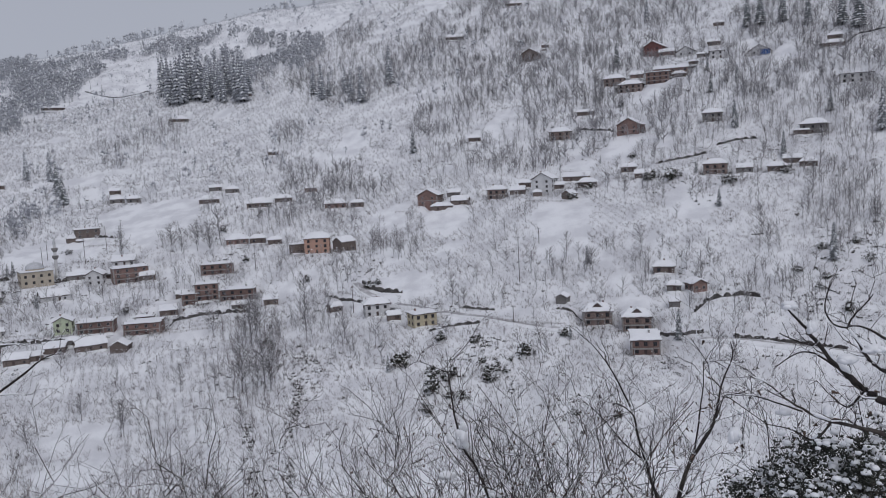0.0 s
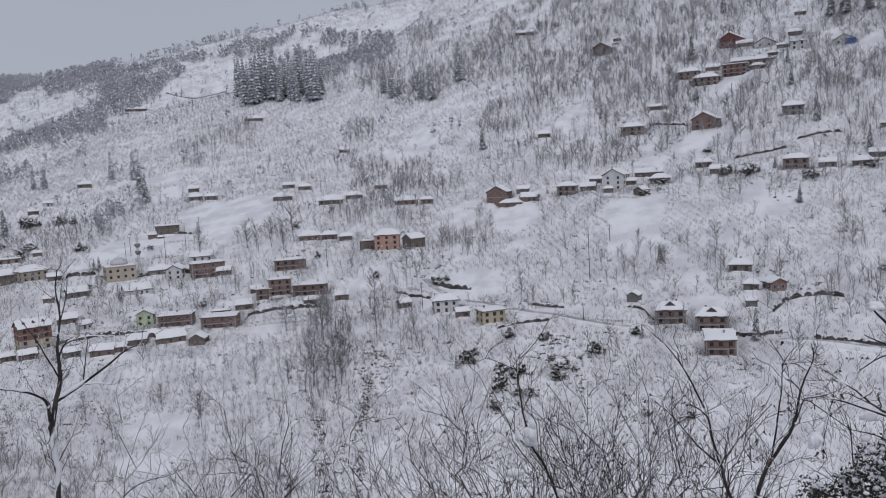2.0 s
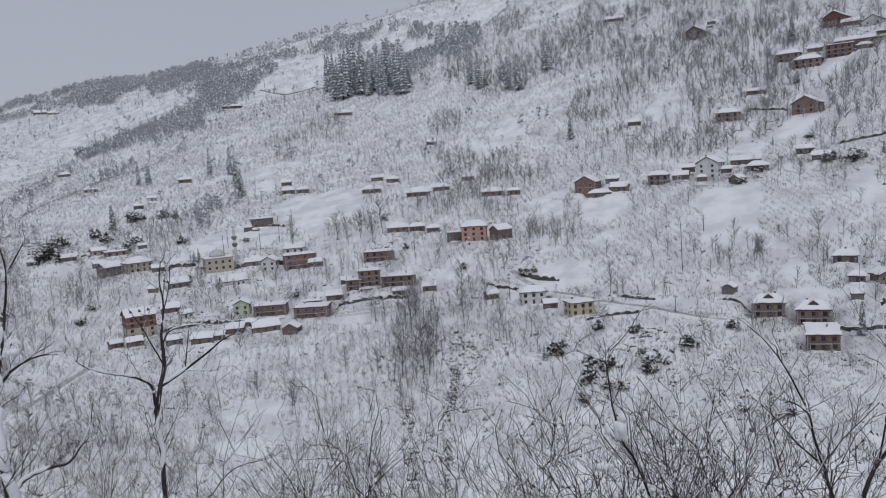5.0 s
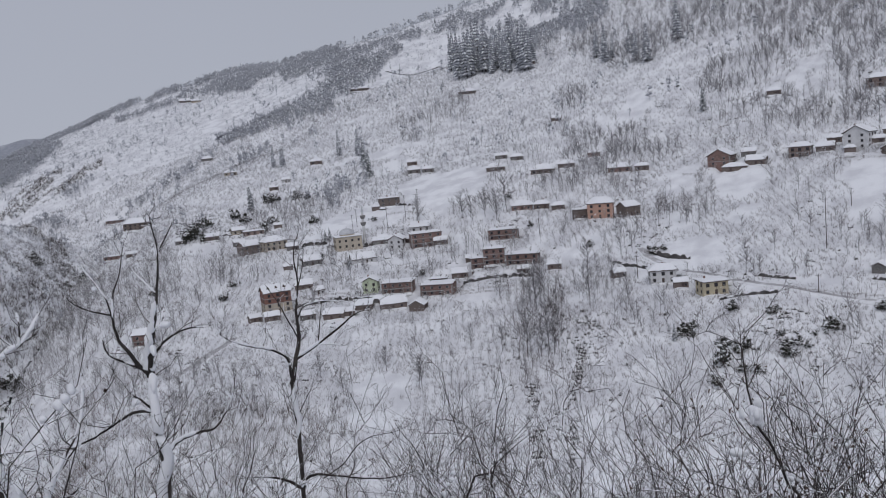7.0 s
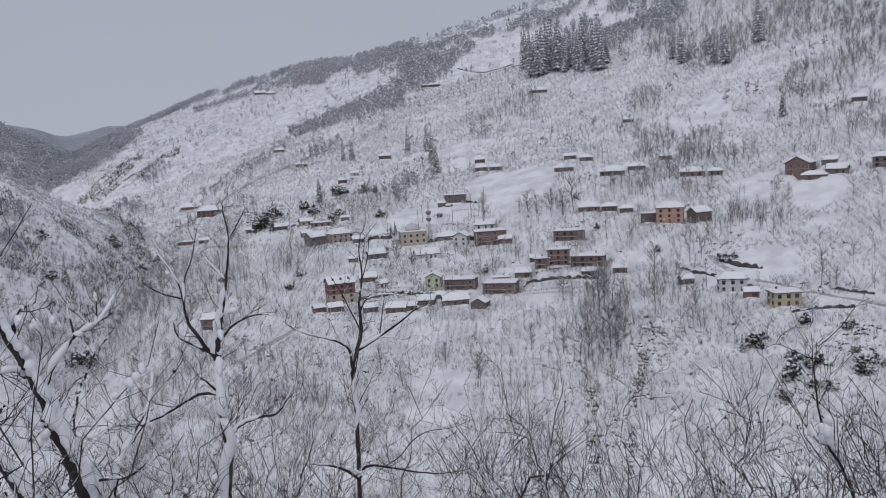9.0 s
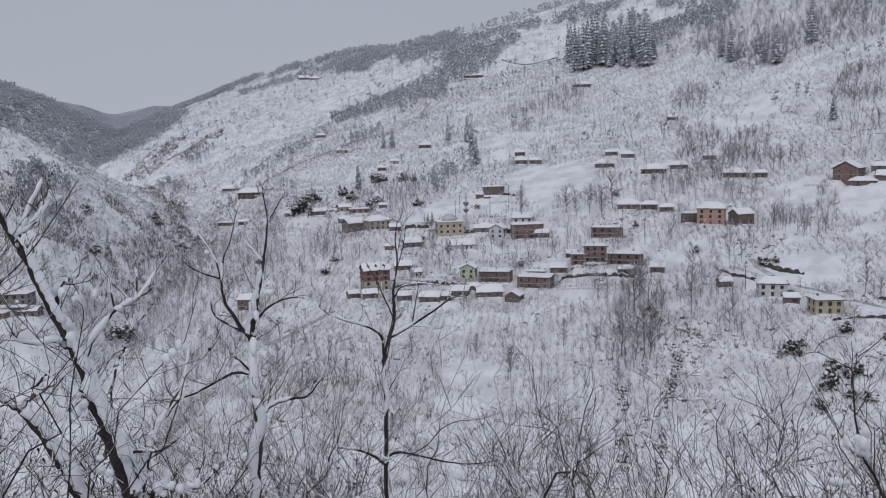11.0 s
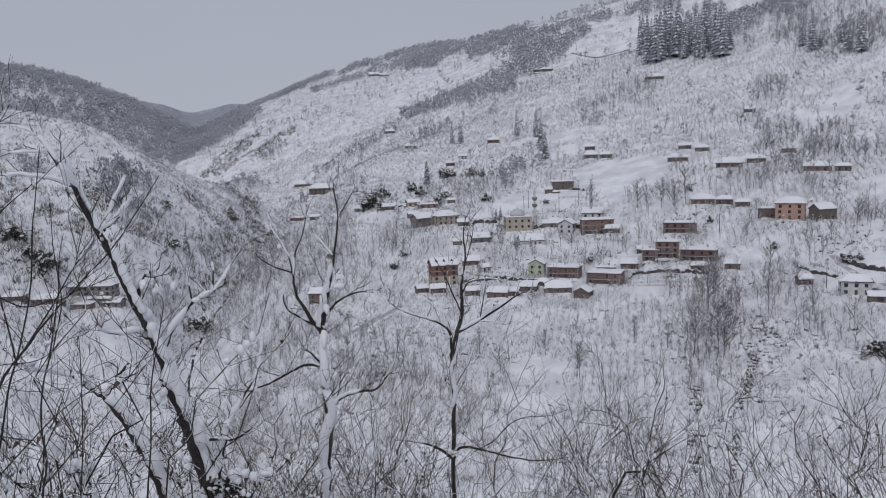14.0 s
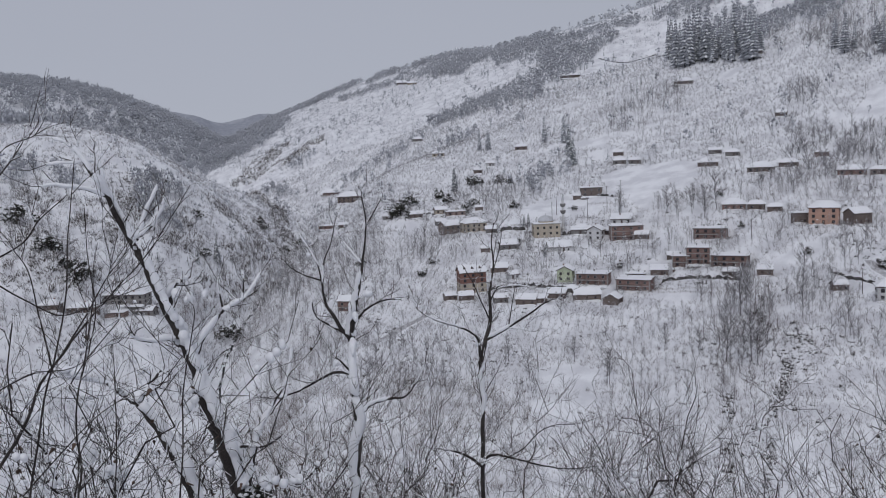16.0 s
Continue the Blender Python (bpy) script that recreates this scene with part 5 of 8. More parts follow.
SPRUCE = [spruce_form(s, 16, 0.5) for s in range(70, 75)]
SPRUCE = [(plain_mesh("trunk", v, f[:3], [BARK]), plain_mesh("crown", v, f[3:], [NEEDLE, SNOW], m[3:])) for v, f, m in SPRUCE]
HAZED = [(plain_mesh("trunk", v, f[:3], [BARK]), plain_mesh("crown", v, f[3:], [HAZE_NEEDLE, SNOW], m[3:])) for v, f, m in (spruce_form(q, 15, 0.35) for q in range(75, 79))]
trng = random.Random(9)


def standing(name, label, category, group, pair, x, y, tall, wide=1.0):
    ob = tagged(new(name), label, category, group)
    ob.matrix_world = pose(x, y, ground_z(x, y), 0, 0, trng.uniform(0, 360))
    for me in pair:
        p = shared(me.name.split(".")[0], me, ob, Matrix.Diagonal((tall * wide, tall * wide, tall, 1)))
    return ob


def bare_tree(x, y, tall):
    standing("bare_tree", "leafless grey-brown tree with snow on its twigs", "tree", "single bare trees", trng.choice(BARE), x, y, tall, trng.uniform(0.9, 1.3))


def spruce(x, y, tall):
    standing("spruce_tree", "dark spruce with snow on its drooping boughs", "tree", "spruces", trng.choice(SPRUCE), x, y, tall * 1.1, trng.uniform(0.85, 1.2))


# distant spruces: haze is painted into the needle colour
def hazed_spruce(x, y, tall):
    standing("hazed_spruce_tree", "snowy spruce with haze painted into its grey needles", "tree", "rimed spruces", trng.choice(HAZED), x, y, tall * 1.1, trng.uniform(0.7, 1.0))


def evergreen(x, y, size, label="dark evergreen bush loaded with snow", z=None, rng=trng, leaves=330, leaf=0.08):
    """A rounded uneven bush of many small leaves with pads of snow on top."""
    ob = tagged(new("evergreen_bush"), label, "bush", "evergreen bushes")
    ob.location = (x, y, ground_z(x, y) if z is None else z)
    vs, fs = [], []
    heads = [(rng.gauss(0, 0.36), rng.gauss(0, 0.36), rng.uniform(0.08, 0.42), rng.uniform(0.12, 0.34)) for _ in range(10)]
    heads += [(rng.gauss(0, 0.2), rng.gauss(0, 0.2), rng.uniform(0.4, 0.85), rng.uniform(0.1, 0.26)) for _ in range(4)]
    for _ in range(leaves):
        cx, cy, cz, r = rng.choice(heads)
        d = Vector((rng.gauss(0, 1), rng.gauss(0, 1), rng.gauss(0, 1))).normalized() * r * rng.uniform(0.5, 1.35)
        c = Vector((cx, cy, cz)) + d
        u = Vector((rng.gauss(0, 1), rng.gauss(0, 1), rng.gauss(0, 1))).normalized() * leaf * rng.uniform(0.7, 1.5)
        v = u.orthogonal().normalized() * leaf * 0.55
        w = u.cross(v).normalized() * leaf * 0.12
        k = len(vs)
        vs += [(c - u) * size, (c + v + w) * size, (c + u) * size, (c - v + w) * size, (c - w) * size]
        fs += [(k, k + 1, k + 2), (k, k + 2, k + 3), (k, k + 4, k + 1), (k + 1, k + 4, k + 2), (k + 2, k + 4, k + 3), (k + 3, k + 4, k)]
    caps = bmesh.new()
    for _ in range(40 if size > 1.5 else 75):
        cx, cy, cz, r = rng.choice(heads)
        w = size * rng.uniform(0.025, 0.12 if size > 1.5 else 0.07)
        blob(caps, ((cx + rng.uniform(-0.8, 0.8) * r) * size, (cy + rng.uniform(-0.8, 0.8) * r) * size, (cz + r * rng.uniform(0.4, 1.0)) * size), w, w, w * 0.55, rng, 6, 4)
    p = shared("crown", plain_mesh("crown", [tuple(q) for q in vs], fs, [LEAF]), ob, Matrix())
    q = part("snow_cap", caps, SNOW, ob)
    for face in q.data.polygons:
        face.use_smooth = True
    tagged(p, kind="stuff"), tagged(q, kind="stuff")
    bm = bmesh.new()
    tube(bm, [(0, 0, -0.6), (0.02 * size, 0, 0.3 * size), (0, 0, 0.55 * size)], [0.04 * size, 0.03 * size, 0.01 * size])
    part("stem", bm, BARK, ob)
    return ob


def utility_pole(x, y, tall, arms=1):
    ob = tagged(new("utility_pole"), "slender dark utility pole with a crossarm", "pole", "utility poles")
    ob.location = (x, y, ground_z(x, y))
    bm = bmesh.new()
    tube(bm, [(0, 0, -0.5), (0, 0, tall)], [0.15, 0.1], 8)
    part("shaft", bm, POLE, ob)
    for i in range(arms):
        bm = bmesh.new()
        box(bm, -0.9, 0.9, -0.06, 0.06, tall - 0.5 - i, tall - 0.36 - i)
        part("crossarm", bm, METAL, ob)


def lattice_mast(x, y, tall):
    """A pole of steel lattice for a power line."""
    ob = tagged(new("lattice_mast"), "grey steel lattice mast carrying a power line", "mast")
    ob.location = (x, y, ground_z(x, y))
    for sx in (-1, 1):
        for sy in (-1, 1):
            bm = bmesh.new()
            tube(bm, [(sx * 0.8, sy * 0.8, -0.5), (sx * 0.25, sy * 0.25, tall)], [0.07, 0.05], 4)
            part("leg", bm, METAL, ob)
    for i in range(9):
        z0, z1 = tall * i / 9, tall * (i + 1) / 9
        a, b = 0.8 - 0.55 * i / 9, 0.8 - 0.55 * (i + 1) / 9
        bm = bmesh.new()
        for k in ((-1, -1, 1, -1), (1, -1, 1, 1), (1, 1, -1, 1), (-1, 1, -1, -1)):
            tube(bm, [(k[0] * a, k[1] * a, z0), (k[2] * b, k[3] * b, z1)], [0.035, 0.035], 3)
        part("brace", bm, METAL, ob)
    for z in (tall - 0.4, tall - 1.8):
        bm = bmesh.new()
        box(bm, -2.2, 2.2, -0.08, 0.08, z, z + 0.14)
        part("crossarm", bm, METAL, ob)


def along_ground(points, step=1.5):
    """Points every few metres along a way, laid on the ground."""
    out = []
    for (x0, y0), (x1, y1) in zip(points, points[1:]):
        n = max(1, int(math.hypot(x1 - x0, y1 - y0) / step))
        out += [(x0 + (x1 - x0) * i / n, y0 + (y1 - y0) * i / n) for i in range(n)]
    return out + [points[-1]]


def retaining_wall(points, high=1.3, thick=0.4):
    """A rubble wall that holds a terrace: one uneven face with stones standing out of it, and a ridge of snow on top."""
    ob = tagged(new("retaining_wall"), "dark rubble retaining wall topped with snow", "wall", "terrace walls")
    way = along_ground(points, 0.9)
    ob.location = (way[0][0], way[0][1], ground_z(*way[0]))
    o = ob.location
    rows, tops = [], []
    for i, (x, y) in enumerate(way):
        a, b = way[max(i - 1, 0)], way[min(i + 1, len(way) - 1)]
        d = math.hypot(b[0] - a[0], b[1] - a[1]) or 1
        nx, ny = -(b[1] - a[1]) / d, (b[0] - a[0]) / d
        z = ground_z(x, y) - o.z
        fall = 0.25 if trng.random() < 0.12 else 1.0
        top = z + high * fall * (0.62 + 0.18 * math.sin(i * 0.45 + x) + trng.uniform(-0.12, 0.12))
        j = lambda: trng.uniform(-0.12, 0.12)
        rows.append([(x - o.x + nx * (t + j()), y - o.y + ny * (t + j()), zz) for t, zz in
                     ((thick * 0.9, z - 1.0), (thick * 0.8, z + 0.35 * (top - z)), (thick * 0.6, top), (-thick * 0.6, top + 0.05), (-thick * 0.8, z - 1.0))])
        tops.append((x - o.x, y - o.y, top))
    bm, cap = bmesh.new(), bmesh.new()
    rings = [[bm.verts.new(p) for p in r] for r in rows]
    for r, q in zip(rings, rings[1:]):
        for k in range(4):
            bm.faces.new((r[k], r[k + 1], q[k + 1], q[k]))
    bm.faces.new(rings[0]), bm.faces.new(rings[-1][::-1])
    for x, y, z in tops[::2]:
        blob(bm, (x + trng.uniform(-0.4, 0.4), y + trng.uniform(-0.3, 0.1), z - trng.uniform(0.2, 0.9) * high), trng.uniform(0.3, 0.7), thick * 1.1, high * trng.uniform(0.12, 0.28), trng, 6, 4)
    for x, y, z in tops:
        if trng.random() < 0.75:
            blob(cap, (x, y + 0.1, z + 0.08), trng.uniform(0.5, 0.9), thick * trng.uniform(0.9, 1.5), trng.uniform(0.14, 0.26), trng, 6, 4)
    tagged(part("stone_course", bm, ROCK, ob), kind="stuff")
    tagged(part("snow_ridge", cap, SNOW, ob), kind="stuff")


def fence(points):
    """A rough paling of posts and two rails across a yard."""
    ob = tagged(new("fence"), "rough weathered wooden fence half sunk in snow", "fence", "yard fences")
    way = along_ground(points, 2.2)
    tops = [Vector((x, y, ground_z(x, y))) for x, y in way]
    ob.location = tops[0]
    tops = [p - tops[0] for p in tops]
    for p in tops:
        bm = bmesh.new()
        tall = trng.uniform(0.95, 1.35)
        tube(bm, [p + Vector((0, 0, -0.4)), p + Vector((trng.uniform(-0.08, 0.08), 0, tall))], [0.08, 0.06], 5)
        part("post", bm, TIMBER, ob)
    for lift in (0.5, 0.95):
        bm = bmesh.new()
        tube(bm, [p + Vector((0, -0.06, lift + trng.uniform(-0.05, 0.05))) for p in tops], [0.045] * len(tops), 4)
        part("rail", bm, TIMBER, ob)


def road_strip(points, half, label, mat=ROAD):
    """A road along the slope, cut level across."""
    way = along_ground(points, 2.5)
    vs, fs = [], []
    for i, (x, y) in enumerate(way):
        a, b = way[max(i - 1, 0)], way[min(i + 1, len(way) - 1)]
        d = math.hypot(b[0] - a[0], b[1] - a[1]) or 1
        nx, ny = -(b[1] - a[1]) / d, (b[0] - a[0]) / d
        z = max(ground_z(x, y), ground_z(x + nx * half, y + ny * half) * 0.5 + ground_z(x - nx * half, y - ny * half) * 0.5) + 0.25
        for s, dz in ((-1.25, -1.6), (-1, 0.0), (-0.85, 0.05), (0.85, 0.05), (1, 0.0), (1.25, -1.6)):
            vs.append((x + nx * half * s, y + ny * half * s, z + dz))
    for i in range(len(way) - 1):
        for k in range(5):
            fs.append((i * 6 + k, i * 6 + k + 1, i * 6 + 7 + k, i * 6 + 6 + k))
    me = plain_mesh("road", vs, fs, [mat, SNOW], [0 if k == 2 else 1 for _ in range(len(way) - 1) for k in range(5)])
    tagged(new("road", me), label, "road", kind="structure")


hazed_spruce(-291.4, 542.6, 20.3)
hazed_spruce(-273.3, 539.7, 19.9)
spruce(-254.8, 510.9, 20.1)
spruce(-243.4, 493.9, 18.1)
hazed_spruce(-103.5, 646.6, 24.1)
hazed_spruce(-93.9, 627.6, 28.0)
hazed_spruce(-88.5, 632.0, 18.8)
hazed_spruce(-74.7, 628.4, 21.0)
hazed_spruce(-68.1, 606.0, 23.3)
hazed_spruce(-58.8, 595.0, 27.2)
hazed_spruce(-38.2, 614.9, 29.5)
spruce(68.8, 565.7, 7.6)
spruce(123.2, 541.2, 16.4)
spruce(158.2, 421.0, 14.8)
spruce(168.8, 385.0, 11.1)
spruce(122.9, 346.5, 7.6)
spruce(78.2, 261.4, 10.7)
spruce(213.4, 377.9, 20.7)
spruce(-18.3, 498.9, 13.9)
spruce(-218.6, 384.8, 7.2)
spruce(144.7, 287.7, 14.3)
spruce(59.3, 325.8, 7.3)
spruce(203.1, 407.2, 10.0)
spruce(160.9, 465.0, 10.8)
spruce(208.4, 530.1, 19.0)
spruce(215.4, 525.9, 21.0)
spruce(226.7, 517.4, 18.8)
spruce(236.3, 502.5, 19.7)
spruce(249.1, 485.5, 22.2)
spruce(253.3, 474.0, 23.8)
hazed_spruce(159.3, 596.8, 18.3)
spruce(-407.4, 313.1, 15.2)
spruce(-401.6, 293.7, 11.0)
hazed_spruce(-341.9, 525.8, 14.7)
hazed_spruce(-333.9, 525.0, 15.5)
spruce(-308.9, 441.9, 15.8)
spruce(-22.8, 265.0, 5.6)
spruce(43.0, 275.2, 5.0)
evergreen(26.1, 267.3, 5.1)
evergreen(112.3, 382.8, 7.0)
evergreen(-18.8, 266.8, 4.2)
evergreen(-6.5, 253.1, 6.0)
evergreen(12.3, 254.6, 3.7)
evergreen(14.6, 260.0, 3.2)
evergreen(-9.4, 242.0, 3.5)
evergreen(102.9, 420.8, 3.5)
evergreen(101.7, 388.2, 4.4)
evergreen(136.1, 366.5, 4.3)
evergreen(-310.0, 389.5, 5.8)
evergreen(-289.7, 320.1, 4.8)
evergreen(-387.1, 210.0, 8.1)
evergreen(-408.4, 207.6, 9.1)
evergreen(-438.8, 206.2, 11.0)
evergreen(-437.7, 323.3, 6.4)
evergreen(-459.6, 397.7, 6.7)
evergreen(-301.9, 456.1, 10.0)
evergreen(-323.0, 401.6, 7.2)
evergreen(-359.0, 279.3, 10.6)
evergreen(-0.6, 259.4, 3.9)
evergreen(-1.9, 248.3, 3.0)
evergreen(2.7, 247.2, 3.4)
evergreen(-7.4, 261.3, 3.2)
evergreen(-3.8, 282.1, 3.8)
evergreen(10.5, 265.0, 2.4)
evergreen(144.8, 296.9, 3.2)
evergreen(148.9, 296.4, 3.2)
evergreen(157.2, 296.9, 3.0)
evergreen(156.2, 283.1, 3.1)
evergreen(137.7, 278.1, 2.8)
evergreen(135.2, 257.6, 4.3)
evergreen(129.7, 284.4, 3.0)
evergreen(48.5, 223.8, 2.7)
evergreen(36.6, 228.6, 2.5)
evergreen(41.5, 278.5, 3.4)
evergreen(-19.6, 270.4, 3.7)
evergreen(132.0, 272.7, 2.7)
evergreen(10.7, 254.6, 2.7)
evergreen(20.3, 264.0, 1.8)
bare_tree(51.8, 334.2, 11.0)
bare_tree(59.7, 315.8, 10.7)
bare_tree(82.4, 326.2, 10.9)
bare_tree(131.3, 322.6, 10.2)
bare_tree(159.5, 334.5, 11.4)
bare_tree(126.1, 301.7, 10.8)
bare_tree(172.3, 309.2, 10.7)
bare_tree(-145.5, 406.4, 14.3)
bare_tree(-140.4, 406.3, 12.0)
bare_tree(-131.5, 404.8, 14.1)
bare_tree(-120.0, 409.4, 19.4)
bare_tree(-123.3, 399.2, 11.7)
bare_tree(0.8, 311.5, 12.0)
bare_tree(-2.1, 282.8, 8.1)
bare_tree(-63.7, 334.9, 13.2)
bare_tree(-41.5, 293.7, 11.6)
bare_tree(-79.6, 310.1, 16.3)
bare_tree(86.9, 247.0, 11.5)
bare_tree(89.0, 237.1, 10.8)
bare_tree(96.1, 292.2, 10.3)
bare_tree(165.9, 347.9, 11.3)
bare_tree(79.5, 498.1, 14.1)
bare_tree(-68.7, 261.6, 10.7)
bare_tree(-64.1, 263.6, 12.4)
bare_tree(-109.4, 246.2, 12.4)
bare_tree(-128.4, 257.5, 9.8)
bare_tree(-136.3, 237.2, 10.9)
bare_tree(-99.9, 274.8, 10.0)
bare_tree(-103.6, 324.7, 10.2)
bare_tree(-172.8, 406.9, 13.0)
bare_tree(-100.4, 319.6, 11.2)
bare_tree(-79.8, 302.2, 19.2)
bare_tree(-74.8, 265.4, 15.7)
bare_tree(-66.3, 265.0, 17.0)
bare_tree(-57.1, 298.7, 13.7)
bare_tree(-51.3, 319.9, 9.6)
bare_tree(-333.3, 375.9, 14.8)
bare_tree(-150.8, 246.6, 9.9)
bare_tree(-110.3, 246.4, 10.7)
bare_tree(-124.6, 405.2, 14.0)
bare_tree(-132.5, 410.1, 13.0)
bare_tree(-85.9, 271.4, 9.7)
utility_pole(42.1, 351.7, 7.3)
utility_pole(-181.6, 410.1, 14.8)
utility_pole(-209.3, 401.7, 10.0)
utility_pole(23.8, 289.1, 6.9)
utility_pole(-40.6, 319.6, 9.6)
utility_pole(29.8, 322.2, 19.2)
utility_pole(-200.9, 380.1, 19.0)
utility_pole(-189.1, 400.3, 13.0)
utility_pole(-179.2, 424.6, 10.1)
utility_pole(-94.4, 376.1, 8.6)
lattice_mast(-172.6, 407.0, 16.9)
retaining_wall([(88.3, 275.2), (93.9, 279.6), (99.2, 280.0), (105.9, 278.3), (111.4, 274.1)], 2.04)
retaining_wall([(72.2, 269.3), (78.6, 263.9), (86.9, 262.2)], 1.53)
retaining_wall([(95.3, 256.0), (105.3, 252.5), (115.8, 247.0), (125.7, 241.2)], 1.67)
retaining_wall([(-38.9, 345.4), (-35.1, 338.5), (-29.8, 334.6), (-20.3, 329.2)], 2.80)
retaining_wall([(82.5, 472.2), (90.8, 465.9), (100.9, 458.0)], 1.53)
retaining_wall([(144.5, 408.4), (153.5, 408.8), (164.4, 406.4)], 1.53)
retaining_wall([(111.8, 403.5), (122.3, 404.0), (136.6, 402.9)], 1.53)
retaining_wall([(-236.3, 379.2), (-221.5, 379.8), (-213.3, 381.5)], 2.7)
retaining_wall([(-198.9, 381.1), (-188.5, 384.4), (-176.5, 387.3)], 2.7)
retaining_wall([(-204.9, 316.2), (-188.1, 320.6), (-170.3, 321.8), (-163.0, 324.9)], 2.2)
retaining_wall([(-8.5, 290.7), (-1.9, 291.7), (11.2, 291.7)], 1.53)
retaining_wall([(41.3, 296.4), (46.2, 293.1), (50.3, 291.8)], 1.53)
retaining_wall([(-125.2, 338.5), (-105.6, 340.9), (-89.2, 336.7)], 2.0)
retaining_wall([(-53.9, 337.8), (-35.3, 325.4), (-25.1, 317.5)], 1.53)
retaining_wall([(236.3, 467.2), (250.5, 468.7), (263.7, 464.8)], 1.27)
retaining_wall([(-206.5, 439.6), (-193.0, 430.9), (-184.8, 426.3)], 1.53)
retaining_wall([(-361.7, 803.5), (-320.0, 780.9), (-297.5, 801.8), (-264.6, 758.9)], 1.27)
retaining_wall([(5.3, 307.5), (11.9, 304.1), (17.4, 301.2)], 1.53)
retaining_wall([(-311.9, 399.8), (-292.0, 400.8)], 1.53)
road_strip([(40.6, 283.2), (23.3, 289.8), (7.1, 299.6), (-6.0, 307.9), (-20.0, 318.0), (-30.2, 328.2), (-37.8, 337.4), (-41.6, 346.5)], 2.4, "narrow village road of trodden grey snow")
road_strip([(-216.3, 284.2), (-215.9, 266.3), (-215.6, 253.9), (-212.7, 237.3)], 2.2, "narrow village road of trodden grey snow")
road_strip([(84.8, 258.9), (96.7, 254.7), (111.0, 248.5), (125.4, 240.6), (133.3, 235.5)], 2.2, "narrow village road of trodden grey snow")
road_strip([(-203.6, 324.9), (-183.4, 323.5), (-164.0, 327.0)], 2.0, "narrow village road of trodden grey snow")
fence([(-363.7, 380.8), (-321.4, 362.0), (-302.5, 367.0)])
fence([(-242.0, 382.2), (-229.4, 383.7), (-214.1, 386.3)])
fence([(-209.7, 323.8), (-198.4, 327.3), (-179.4, 327.7)])
fence([(-125.5, 327.8), (-108.9, 330.9), (-91.9, 330.3)])
fence([(-121.1, 326.2), (-109.5, 328.1), (-91.6, 325.7)])
fence([(-49.1, 339.3), (-38.2, 330.8), (-25.2, 319.6)])
fence([(46.8, 284.3), (54.0, 278.5), (61.0, 272.7)])
fence([(13.4, 292.4), (28.2, 288.7), (42.6, 284.9)])
fence([(-27.2, 421.4), (-14.6, 415.3)])
fence([(41.6, 398.8), (52.5, 393.5), (60.2, 387.6)])
fence([(-197.2, 418.3), (-184.3, 417.2), (-170.8, 413.9)])
evergreen(-318, 392, 9.6)
evergreen(-321, 387, 6.6)
evergreen(-324, 409, 7.6)
evergreen(-312, 427, 7.0)
evergreen(-300, 421, 6.1)
evergreen(-281, 413, 5.9)
evergreen(-278, 419, 5.2)
evergreen(-284, 462, 5.6)
evergreen(-275, 460, 4.7)
evergreen(-246, 414, 4.9)
evergreen(-246, 319, 4.1)
evergreen(-251, 334, 3.7)
spruce(-317, 454, 11.6)
spruce(-192, 354, 6.1)
spruce(-221, 384, 6.2)
evergreen(-217, 370, 4.4)
hazed_spruce(-346, 533, 15.9)
hazed_spruce(-336, 531, 14.9)
evergreen(136, 371, 4.0)
spruce(146, 379, 5.6)
spruce(168, 384, 7.6)
evergreen(162, 367, 4.1)
evergreen(74, 397, 3.5)
evergreen(63, 389, 4.0)
evergreen(105, 389, 4.7)
evergreen(102, 388, 3.5)
spruce(159, 420, 9.4)
spruce(126, 387, 5.7)
evergreen(113, 486, 3.6)
spruce(168, 491, 7.9)
spruce(178, 469, 9.1)
spruce(86, 424, 4.2)
spruce(65, 431, 4.2)
evergreen(-19, 270, 3.6)
evergreen(-17, 273, 2.8)
spruce(-25, 271, 3.0)
evergreen(-1, 260, 4.2)
evergreen(-3, 257, 3.0)
evergreen(-7, 262, 2.7)
evergreen(8, 278, 2.8)
evergreen(10, 280, 2.5)
evergreen(-4, 282, 2.5)
evergreen(12, 260, 2.7)
evergreen(18, 258, 2.3)
evergreen(-36, 340, 3.5)
evergreen(-32, 342, 3.0)
evergreen(-74, 302, 3.2)
evergreen(-70, 294, 2.7)
evergreen(-66, 356, 3.2)
evergreen(-148, 346, 2.8)
evergreen(-193, 362, 4.2)
spruce(-217, 371, 3.6)
evergreen(-102, 387, 2.9)
evergreen(-122, 422, 3.2)
evergreen(-202, 411, 3.0)
evergreen(-246, 418, 3.2)
evergreen(-411, 208, 6.7)
evergreen(-395, 207, 7.2)
evergreen(-386, 211, 7.7)
evergreen(-383, 205, 6.4)
spruce(-410, 315, 10.1)
evergreen(-409, 305, 6.0)
spruce(-395, 262, 5.9)
evergreen(-463, 398, 7.1)
evergreen(-462, 318, 3.3)
evergreen(-449, 426, 5.4)
evergreen(-443, 405, 4.4)
hazed_spruce(-258.9, 731.4, 35.4)
hazed_spruce(-257.0, 733.7, 35.5)
hazed_spruce(-239.0, 694.4, 41.0)
hazed_spruce(-241.6, 704.2, 31.8)
hazed_spruce(-245.0, 723.2, 31.5)
hazed_spruce(-229.5, 689.9, 41.2)
hazed_spruce(-234.2, 712.5, 32.6)
hazed_spruce(-225.7, 691.0, 42.2)
hazed_spruce(-228.5, 712.6, 38.6)
hazed_spruce(-222.2, 698.0, 29.1)
hazed_spruce(-223.8, 710.9, 45.0)
hazed_spruce(-215.8, 695.4, 31.6)
hazed_spruce(-211.9, 692.1, 42.6)
